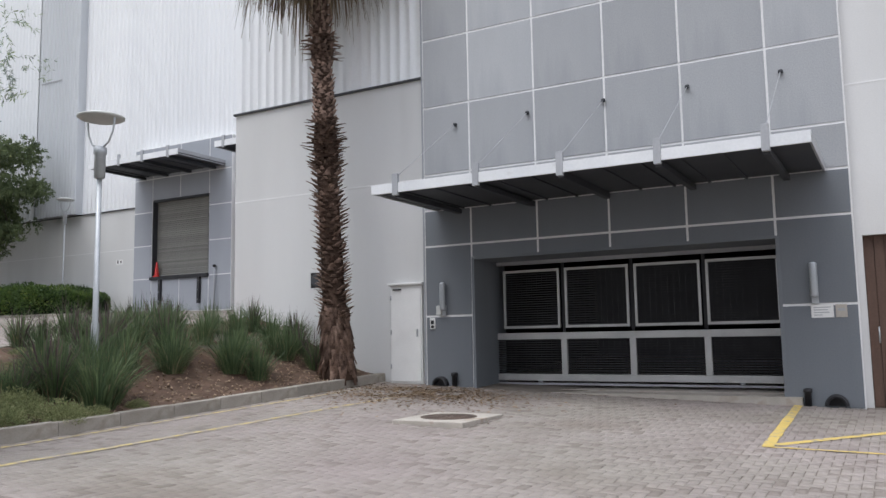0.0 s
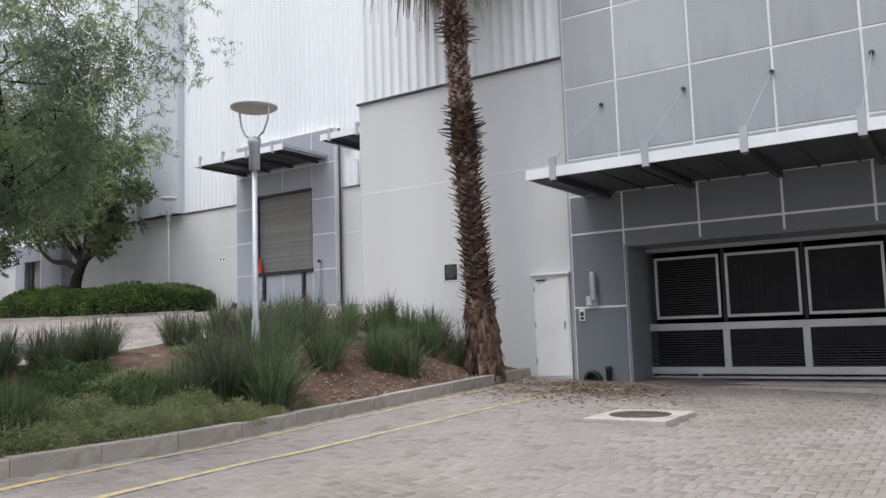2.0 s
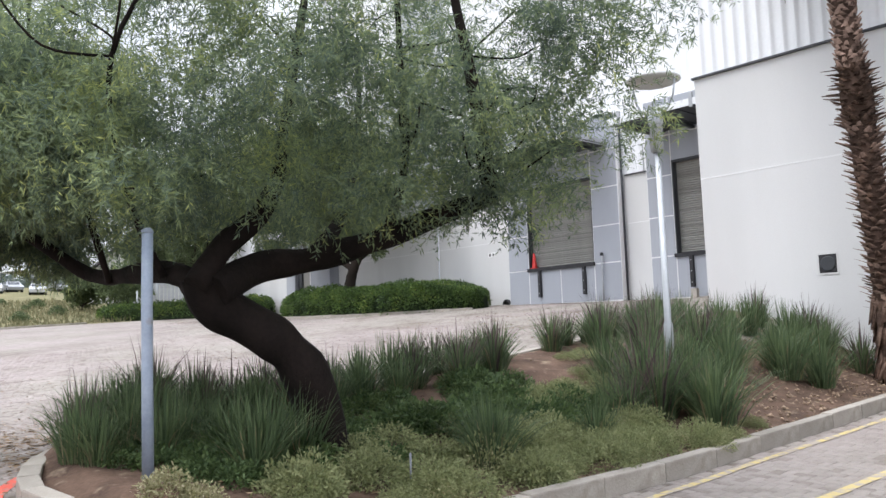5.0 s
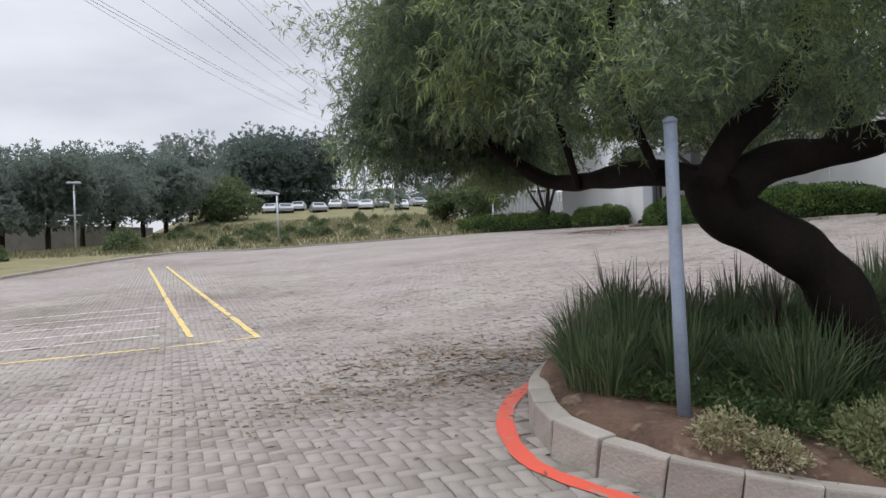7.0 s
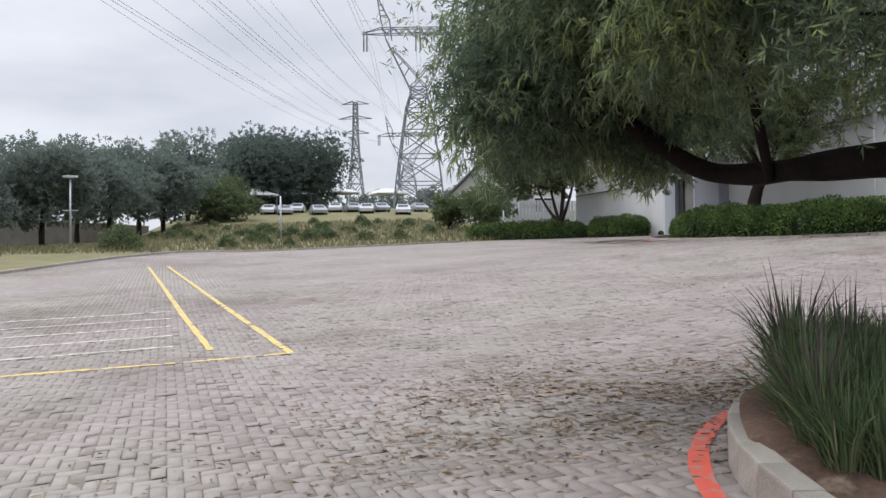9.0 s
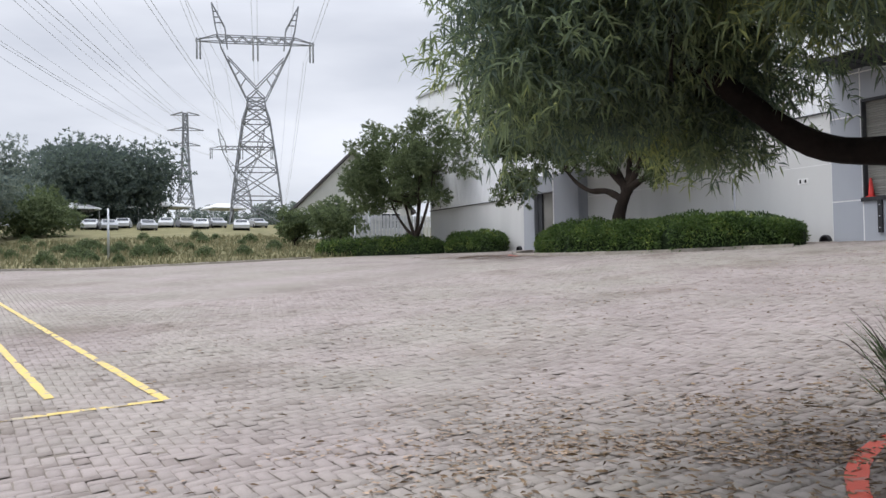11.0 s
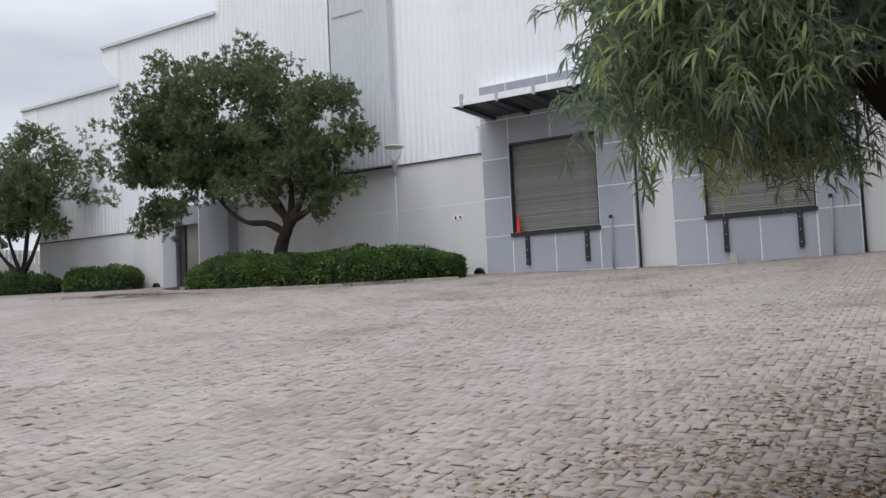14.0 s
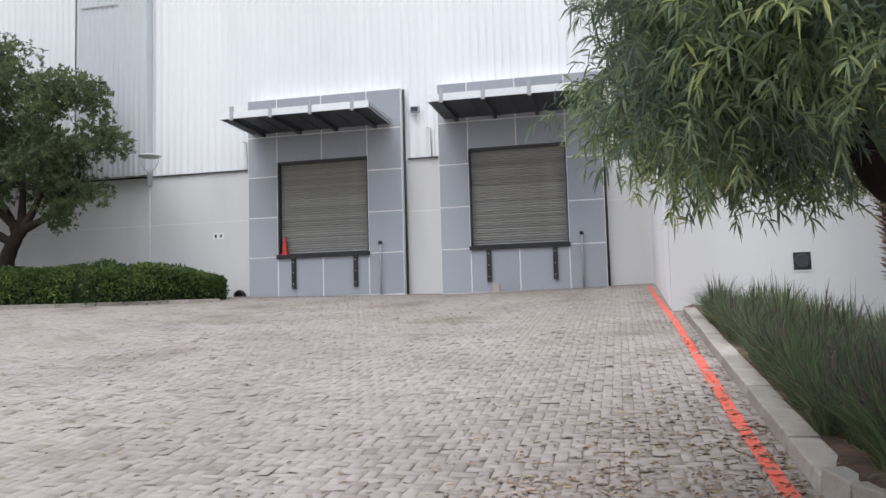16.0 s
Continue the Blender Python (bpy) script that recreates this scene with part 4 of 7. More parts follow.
part("joint", boxes((-41.0, -40.95, 21.392, 21.41, 2.0, 6.2)), M_JOINTWHITE, bay3, "white painted joint")
strip = ribbed("cladding_stair_tower", -33.65, -30.85, 6.69, 18.9, DOCK_Y - 0.35, M_CLADGREY, "grey ribbed steel shaft on the white wall", 0.2, 0.03)
part("shaft_side", boxes((-33.65, -33.6, DOCK_Y - 0.35, DOCK_Y, 6.69, 18.9), (-30.9, -30.85, DOCK_Y - 0.35, DOCK_Y, 6.69, 18.9)), M_CLADGREY, strip)
part("seam", boxes((-33.4, -32.0, DOCK_Y - 0.39, DOCK_Y - 0.36, 12.72, 12.76)), M_STEELGREY, strip)
tagged(part("roof_dock_building", boxes((TALL_X, -14.39, DOCK_Y - 0.12, 60.0, 19.0, 19.12), (MID_X - 1.25, TALL_X, DOCK_Y - 0.14, 60.0, 14.5, 14.64), (WEST_X - 1.35, MID_X, DOCK_Y - 0.14, 60.0, 12.5, 12.64)), M_CLADGREY), "flat steel roofs stepping down along the building", "roof", kind="structure")
tagged(part("wall_dock_end", boxes((WEST_X, WEST_X + 0.1, DOCK_Y + 0.3, 60.0, 1.5, 12.5), (MID_X, MID_X + 0.1, DOCK_Y + 0.05, 60.0, 12.64, 14.5), (TALL_X, TALL_X + 0.1, DOCK_Y + 0.05, 60.0, 14.64, 19.0), (WEST_X, -14.39, 59.9, 60.2, 0, 12.5)), M_CLAD), "white steel end walls", "wall", kind="structure")
for x, z, reach in ((MID_X, 14.5, 1.2), (WEST_X, 12.5, 1.3)):
    bm = bmesh.new()
    prof = [(x + 0.02, z), (x - reach, z), (x - reach, z - 0.55), (x - reach + 0.12, z - 0.8), (x + 0.02, z - 1.8)]
    a, b = [[bm.verts.new((px, yy, pz)) for px, pz in prof] for yy in (DOCK_Y - 0.03, 60.0)]
    bm.faces.new(a)
    bm.faces.new(b[::-1])
    for k in range(5):
        bm.faces.new((a[k], b[k], b[(k + 1) % 5], a[(k + 1) % 5]))
    tagged(part("roof_overhang", bm, M_CLAD), "white clad overhang at the roof's end", "roof", kind="structure")

o = thing("traffic_cone", (-25.92, 21.70, 3.76), "red plastic cone on the dock edge by the shutter", "traffic cone")
part("base", boxes((-0.11, 0.11, -0.11, 0.11, 0, 0.04), bevel=0.01), M_RED, o)
part("cone_body", lathe(bmesh.new(), [(0.10, 0.04), (0.085, 0.1), (0.045, 0.5), (0.03, 0.58), (0.015, 0.59)], 16), M_RED, o)
for x, z1 in ((-22.65, 3.95), (-16.43, 3.95)):
    zb = gz(x, 21.5)
    o = thing("pipe_post", (x, 21.5, zb), "thin grey pipe with a black cap by the dock", "pipe", "pipe posts")
    part("pipe", rod([(0, 0, 0), (0, 0, z1 - zb)], 0.028), M_STEELGREY, o)
    part("cap", lathe(bmesh.new(), [(0.03, 0), (0.06, 0.02), (0.06, 0.09), (0.03, 0.11)], 12, (0, 0, z1 - zb)), M_BLACK, o)
o = thing("wall_sign", (-28.4, DOCK_Y, 4.42), "small white number plate with two dark marks", "sign")
part("plate", boxes((-0.2, 0.2, -0.01, 0, 0, 0.2), bevel=0.003), M_DOORWHITE, o)
part("mark", boxes((-0.13, -0.06, -0.014, -0.009, 0.04, 0.16)), M_BLACK, o)
part("mark", boxes((0.06, 0.13, -0.014, -0.009, 0.05, 0.15)), M_BLACK, o)
drain_hood((-27.62, DOCK_Y, gz(-27.6, 21.9)), 0.2, "black drain hood at the foot of the wall")
drain_hood((-44.4, DOCK_Y, gz(-44.4, 21.9)), 0.2, "black drain hood at the foot of the wall")
o = thing("flood_light", (-21.5, DOCK_Y - 0.04, 8.2), "small grey flood light on white cladding", "flood light")
part("housing", boxes((-0.15, 0.15, -0.16, -0.04, -0.08, 0.12), bevel=0.02), M_STEELGREY, o)
part("glass", boxes((-0.11, 0.11, -0.168, -0.155, -0.05, 0.09), bevel=0.004), M_GLASS, o)
part("bracket", boxes((-0.03, 0.03, -0.06, 0.0, -0.04, 0.06)), M_STEELGREY, o)
for x in (-27.2, -20.9):
    o = thing("wall_bracket", (x - 0.12, DOCK_Y - 0.04, 7.6), "thin grey pipe bent out of the cladding", "pipe", "wall pipes")
    part("pipe", rod([(0, 0, -1.0), (0, -0.02, 0.0), (-0.15, -0.04, 0.02)], 0.018, 6), M_STEELGREY, o)
o = thing("block", (-18.98, 21.2, gz(-18.98, 21.2)), "small pale concrete block at the dock wall", "block")
part("block_body", boxes((-0.1, 0.1, -0.08, 0.08, -0.01, 0.28), bevel=0.012), M_SLAB, o)

# manhole in the drive
mx, my = -6.42, 9.95
o = thing("manhole", (mx, my, gz(mx, my)), "round rusty manhole cover in a pale concrete slab", "manhole", turn=0)
bm = bmesh.new()
box(bm, -0.55, 0.55, -0.62, 0.62, -0.1, 0.035, bevel=0.012)
part("slab", bm, M_SLAB, o)
part("ring", lathe(bmesh.new(), [(0.40, 0.03), (0.40, 0.043), (0.36, 0.045), (0.355, 0.036)], 32), M_CAST, o)
part("cover", lathe(bmesh.new(), [(0.35, 0.030), (0.35, 0.040), (0.1, 0.043), (0.02, 0.043)], 32), M_CAST, o)
for k in range(6):
    a = k * math.pi / 3
    part("rib", boxes((0.08, 0.32, -0.02, 0.02, 0.040, 0.047)), M_CAST, o).matrix_basis = pose(0, 0, 0, 0, 0, math.degrees(a))


# ---- plants ----
def unit(v):
    return v / np.maximum(np.linalg.norm(v, axis=1, keepdims=True), 1e-9)


def leaf_arrays(base, direction, length, width, rng, bend=0.25):
    """Narrow leaves as two bent quads each: base points, directions, lengths and widths per leaf."""
    n = len(base)
    d = unit(direction)
    side = unit(np.cross(d, rng.normal(size=(n, 3))))
    down = np.array([0, 0, -1.0])
    mid = base + d * (length * 0.5)[:, None]
    tip = base + d * length[:, None] + down * (length * bend)[:, None]
    w = side * (width / 2)[:, None]
    v = np.stack([base - w * 0.35, base + w * 0.35, mid + w, mid - w, tip + w * 0.12, tip - w * 0.12], axis=1).reshape(-1, 3)
    k = np.arange(n)[:, None] * 6
    f = np.concatenate([k + np.array([[0, 1, 2, 3]]), k + np.array([[3, 2, 4, 5]])], axis=1).reshape(-1, 4)
    return v, f


def blob_points(blobs, count, rng, shell=0.55):
    """Points spread through ellipsoids (x, y, z, r, h), denser towards the skin."""
    vol = np.array([b[3] ** 2 * b[4] for b in blobs])
    pick = rng.choice(len(blobs), size=count, p=vol / vol.sum())
    b = np.array(blobs)[pick]
    d = unit(rng.normal(size=(count, 3)))
    r = np.where(rng.random(count) < shell, rng.uniform(0.75, 1.08, count), rng.uniform(0.1, 0.85, count))
    return b[:, :3] + d * r[:, None] * np.stack([b[:, 3], b[:, 3], b[:, 4]], axis=1), d


def clumps(blobs, count, size, rng, inner=0.3):
    """Smaller clumps set over the skins of the blobs, for a lumpy outline."""
    p, d = blob_points(blobs, count, rng, 1 - inner)
    return [(*q, size * s, size * s * 0.8) for q, s in zip(p * 0.97, rng.uniform(0.65, 1.3, count))]


def flat_leaves(base, direction, length, width, rng):
    """Leaves as one lozenge each."""
    n = len(base)
    d = unit(direction)
    w = unit(np.cross(d, rng.normal(size=(n, 3)))) * (width / 2)[:, None]
    mid = base + d * (length * 0.45)[:, None]
    v = np.stack([base, mid + w, base + d * length[:, None], mid - w], axis=1).reshape(-1, 3)
    return v, np.arange(n * 4).reshape(-1, 4)


def crown(name, blobs, twigs, per, leaf, width, rng, material, parent, droop=0.8, twig=0.28, hang=0.25, spread=0.9, gap=-0.3, gscale=1.15, shell=0.55, lozenge=False, along=0.6):
    """A crown of twigs set with small leaves, uneven and full of gaps."""
    p, out = blob_points(blobs, twigs, rng, shell)
    keep = np.array([noise.noise(Vector(q) * gscale) > gap for q in p])
    p, out = p[keep], out[keep]
    n = len(p)
    axis_d = unit(out * 0.8 + rng.normal(size=(n, 3)) * 0.5 + np.array([0, 0, -droop]))
    s = rng.random((n, per))
    base = p[:, None, :] + axis_d[:, None, :] * (s * twig)[:, :, None]
    ld = axis_d[:, None, :] * along + rng.normal(size=(n, per, 3)) * 0.5 * spread + np.array([0, 0, -droop * 0.5])
    base, ld = base.reshape(-1, 3), ld.reshape(-1, 3)
    m = len(base)
    size, wide = leaf * rng.uniform(0.6, 1.25, m), width * rng.uniform(0.7, 1.3, m)
    v, f = flat_leaves(base, ld, size, wide, rng) if lozenge else leaf_arrays(base, ld, size, wide, rng, hang)
    ob = np_mesh(name, v, f, material, parent)
    return ob


def limbs(name, paths, material, parent, sides=9):
    bm = bmesh.new()
    for pts, r0, r1 in paths:
        fine = []
        P = [Vector(p) for p in pts]
        for i in range(len(P) - 1):
            a, b, c, d = P[max(i - 1, 0)], P[i], P[i + 1], P[min(i + 2, len(P) - 1)]
            for k in range(5):
                t = k / 5
                fine.append(0.5 * ((2 * b) + (c - a) * t + (2 * a - 5 * b + 4 * c - d) * t * t + (3 * b - a - 3 * c + d) * t ** 3))
        fine.append(P[-1])
        n = len(fine)
        rad = [(r0 + (r1 - r0) * i / (n - 1)) * (1 + 0.2 * noise.noise(fine[i] * 3.7)) for i in range(n)]
        tube(bm, fine, rad, sides)
    return part(name, bm, material, parent)


def branch_out(starts, rng, count, reach, rise, r0):
    """Short secondary branches from points along the limbs."""
    out = []
    for k in range(count):
        s = np.array(starts[k % len(starts)], dtype=float)
        d = rng.normal(size=3)
        d[2] = abs(d[2]) * rise
        d = d / np.linalg.norm(d)
        L = reach * rng.uniform(0.5, 1.0)
        a = s + d * L * 0.5 + rng.normal(size=3) * 0.12
        out.append(([tuple(s), tuple(a), tuple(s + d * L + np.array([0, 0, 0.1 * L]))], r0 * rng.uniform(0.6, 1.0), 0.008))
    return out


# the leaning tree on the island
TX, TY = -11.78, 2.98
TZ = sz(TX, TY) - 0.1
leaning_tree = thing("leaning_tree", (TX, TY, TZ), "leaning dark-barked willow-like tree on the planted island", "tree")


def rel(o, pts):
    return [(p[0] - o[0], p[1] - o[1], p[2] - o[2]) for p in pts]


def rel5(blobs):
    return [(b[0] - TX, b[1] - TY, b[2] - TZ, b[3], b[4]) for b in blobs]


T0 = (TX, TY, TZ)
rg = np.random.default_rng(3)
limbA = [(-12.0, 1.85, 2.03), (-12.5, 1.74, 2.16), (-13.2, 1.68, 2.18), (-13.75, 1.68, 2.2), (-14.12, 1.6, 2.28), (-14.34, 1.29, 2.55), (-14.44, 1.05, 2.76), (-14.52, 0.98, 3.1), (-14.62, 1.05, 3.9), (-14.8, 1.3, 4.9)]
limbB = [(-11.9, 1.9, 1.95), (-12.05, 2.4, 2.18), (-12.0, 2.9, 2.26), (-11.5, 3.4, 2.44), (-11.15, 3.8, 2.64), (-10.85, 4.1, 2.8), (-10.7, 3.92, 3.0), (-10.66, 3.82, 3.4), (-10.72, 3.76, 4.0), (-10.82, 3.7, 4.8), (-10.8, 3.8, 5.7)]
limbC = [(-11.9, 1.75, 2.0), (-11.98, 2.05, 2.35), (-11.85, 2.3, 2.6), (-11.7, 2.4, 2.9), (-11.9, 2.7, 4.0), (-12.0, 3.0, 5.4), (-12.3, 3.2, 6.5)]
limbD = [(-12.0, 2.9, 2.26), (-12.7, 3.8, 2.9), (-13.4, 4.5, 4.0), (-13.9, 4.9, 5.2)]
limbE = [(-13.4, 1.6, 2.12), (-13.3, 1.3, 2.9), (-13.4, 0.9, 3.9), (-13.5, 0.9, 5.0)]
limbF = [(-12.3, 1.65, 2.1), (-12.2, 1.3, 2.8), (-11.7, 1.0, 3.7), (-11.3, 1.4, 4.7)]
limbG = [(-11.5, 3.4, 2.44), (-11.3, 3.5, 3.2), (-11.35, 3.5, 4.2), (-11.0, 3.2, 5.2)]
paths = [(rel(T0, [(TX, TY, TZ - 0.1), (-11.76, 2.88, TZ + 0.25), (-11.74, 2.68, 1.23), (-11.8, 2.44, 1.52), (-11.95, 2.24, 1.69), (-12.04, 1.98, 1.86), (-12.02, 1.84, 2.1)]), 0.215, 0.175)]
for L, a, b in ((limbA, 0.105, 0.018), (limbB, 0.15, 0.025), (limbC[:4], 0.12, 0.07), (limbC[3:], 0.06, 0.015), (limbD, 0.08, 0.02), (limbE, 0.034, 0.012), (limbF, 0.036, 0.012), (limbG, 0.05, 0.015)):
    paths.append((rel(T0, L), a, b))
paths += branch_out(rel(T0, limbA[6:] + limbB[6:] + limbC[4:] + limbD[1:] + limbE[1:] + limbF[1:] + limbG[1:]), rg, 70, 0.9, 0.8, 0.013)
limbs("trunk", paths, M_BARK, leaning_tree)
crown_blobs = [(-14.8, 2.2, 3.45, 0.5, 0.4), (-14.55, 1.2, 3.35, 0.85, 0.7), (-14.9, 1.4, 4.2, 0.95, 1.0), (-14.75, 3.4, 4.6, 1.05, 0.9), (-14.0, 0.9, 4.3, 1.1, 0.9), (-13.2, 0.8, 3.6, 0.95, 0.8),
               (-12.4, 0.8, 3.8, 1.0, 0.85), (-13.4, 1.6, 5.3, 1.5, 1.0), (-12.2, 2.6, 5.6, 1.6, 1.2), (-11.5, 1.4, 4.3, 1.0, 0.9), (-10.9, 2.4, 4.2, 1.1, 0.9), (-11.2, 3.4, 3.8, 1.2, 0.85), (-13.0, 3.0, 3.8, 1.2, 0.9),
               (-13.9, 4.4, 4.3, 1.3, 1.1), (-12.6, 4.6, 4.2, 1.2, 0.9), (-10.2, 4.2, 3.7, 1.0, 0.75), (-9.9, 3.4, 4.6, 1.0, 0.9), (-10.4, 4.8, 4.5, 1.2, 1.0), (-11.6, 5.2, 4.7, 1.2, 1.0), (-10.1, 4.2, 5.6, 1.1, 0.9), (-12.6, 5.0, 5.8, 1.5, 1.1), (-11.4, 3.8, 6.4, 1.6, 1.0), (-12.8, 3.4, 6.8, 1.7, 1.0), (-14.1, 3.0, 6.0, 1.5, 1.0),
               (-13.5, 2.4, 3.35, 0.55, 0.35), (-11.9, 4.2, 3.3, 0.9, 0.5), (-12.6, 1.3, 3.0, 0.7, 0.4), (-13.3, 3.8, 3.2, 0.9, 0.5), (-12.3, 2.6, 3.3, 0.9, 0.5), (-10.6, 3.5, 3.4, 0.8, 0.45),
               (-14.6, 0.35, 3.1, 0.65, 0.45), (-11.3, 1.3, 3.0, 0.6, 0.45), (-14.3, 0.15, 3.7, 0.85, 0.75), (-13.4, 0.0, 4.0, 0.8, 0.7), (-15.0, 0.5, 4.2, 0.9, 0.8), (-14.6, 0.7, 3.5, 0.8, 0.7), (-14.2, 0.1, 4.8, 1.0, 0.8)]
# hanging growth over the yard side, thicker than the rest
yard_blobs = [b for b in crown_blobs if b[0] < -12.8 and b[2] < 4.9] + [(-14.8, 2.2, 4.1, 0.75, 0.7), (-13.7, 0.4, 4.6, 0.9, 0.7), (-15.05, 0.85, 3.45, 0.5, 0.55), (-14.75, 1.35, 2.85, 0.4, 0.3), (-15.1, 0.45, 2.9, 0.5, 0.48), (-15.08, 0.45, 3.4, 0.47, 0.5), (-14.85, 0.05, 3.05, 0.42, 0.45), (-15.0, 0.7, 2.55, 0.32, 0.26), (-15.2, 0.8, 4.0, 0.6, 0.6), (-14.95, 1.4, 2.65, 0.4, 0.3), (-14.9, 0.2, 3.8, 0.5, 0.5), (-15.0, 1.35, 3.0, 0.5, 0.45), (-15.2, 1.4, 2.68, 0.32, 0.3), (-15.18, 1.2, 3.0, 0.36, 0.36), (-14.9, 1.9, 2.85, 0.35, 0.28)]
rest_blobs = [b for b in crown_blobs if not (b[0] < -12.8 and b[2] < 4.9)] + [(-12.1, 1.1, 2.85, 0.75, 0.4), (-11.4, 0.95, 2.85, 0.6, 0.38), (-12.1, 2.3, 3.05, 0.85, 0.45), (-11.3, 2.5, 3.1, 0.8, 0.45), (-10.8, 3.2, 3.25, 0.75, 0.45), (-10.3, 3.9, 3.3, 0.7, 0.45), (-9.7, 4.4, 4.4, 0.8, 0.7), (-9.7, 4.3, 3.9, 0.65, 0.5), (-9.55, 4.2, 4.8, 0.65, 0.5), (-9.9, 4.5, 5.3, 0.75, 0.6), (-10.2, 3.4, 5.0, 0.7, 0.6), (-9.5, 4.0, 5.3, 0.6, 0.5)]
low_blobs = [b for b in rest_blobs if b[2] < 4.45] + [(-11.3, 3.6, 2.8, 0.5, 0.3), (-10.9, 4.0, 2.95, 0.6, 0.4), (-11.7, 3.25, 2.8, 0.45, 0.3), (-10.5, 4.4, 3.0, 0.6, 0.4), (-11.2, 4.6, 3.0, 0.7, 0.4), (-10.9, 3.6, 2.66, 0.42, 0.28), (-11.15, 3.4, 2.5, 0.28, 0.2), (-10.5, 3.9, 2.7, 0.4, 0.28), (-10.4, 4.1, 2.85, 0.5, 0.35), (-9.45, 4.3, 4.3, 0.6, 0.5), (-12.3, 1.7, 2.85, 0.6, 0.3), (-11.7, 1.9, 2.95, 0.6, 0.35), (-11.2, 2.8, 3.0, 0.6, 0.35), (-12.9, 1.5, 2.85, 0.55, 0.3), (-12.4, 2.6, 2.95, 0.7, 0.35), (-11.9, 0.9, 3.3, 0.7, 0.45), (-11.0, 1.9, 3.5, 0.8, 0.6), (-11.6, 1.8, 3.4, 0.6, 0.5), (-11.5, 2.0, 3.95, 0.6, 0.5)]
crown_sets = (([b for b in yard_blobs if b[2] < 3.65], 400, 0.24, 10000, 20, 5, -0.5), ([b for b in yard_blobs if b[2] >= 3.65], 230, 0.27, 3600, 18, 8, -0.42),
              (low_blobs, 400, 0.26, 7600, 18, 6, -0.4), ([b for b in rest_blobs if b[2] >= 4.45], 230, 0.29, 4600, 18, 7, -0.35))
for blobs, count, size, twigs, per, seed, gap in crown_sets:
    rg = np.random.default_rng(seed)
    crown("crown", clumps(rel5(blobs), count, size, rg, 0.5), twigs, per, 0.076, 0.0108, rg, M_LEAF_NEAR, leaning_tree, 0.5, 0.24, 0.25, 1.6, gap, 1.3, 0.4, seed != 5, 0.5)


def yard_tree(name, at, blobs, forks, r, twigs, leaf, label, seed, material, height, stem=((0, 0, -0.1), (0.03, 0, 0.4), (0.08, 0.02, 0.9)), low_limbs=()):
    """A several-stemmed yard tree; blobs are (dx, dy, dz, r, h)."""
    rng = np.random.default_rng(seed)
    o = thing(name, at, label, "tree", "yard trees")
    pts, (tx, ty, tz) = list(stem), stem[-1]
    pl = [(pts, r, r * 0.8)]
    ends = []
    for p in low_limbs:
        pl.append((p, r * 0.6, 0.03))
        ends += p[3:]
    for fx, fy, fz in forks:
        p = [(tx, ty, tz - 0.05)] + [(tx + (fx - tx) * q, ty + (fy - ty) * q, tz + (fz - tz) * h) for q, h in ((0.4, 0.25), (0.78, 0.62), (1.0, 1.0))]
        pl.append((p, r * 0.62, 0.025))
        ends += p[2:]
    pl += branch_out(ends, rng, 46, height * 0.28, 0.6, 0.04)
    limbs("trunk", pl, M_BARK2, o)
    lumps = clumps(blobs, twigs // 60, 0.55, rng)
    crown("crown", lumps, twigs, 16, leaf, leaf * 0.34, rng, material, o, 0.1, 0.17, 0.1, 1.7, -0.3, 0.9, 0.6, True, 0.3)
    return o


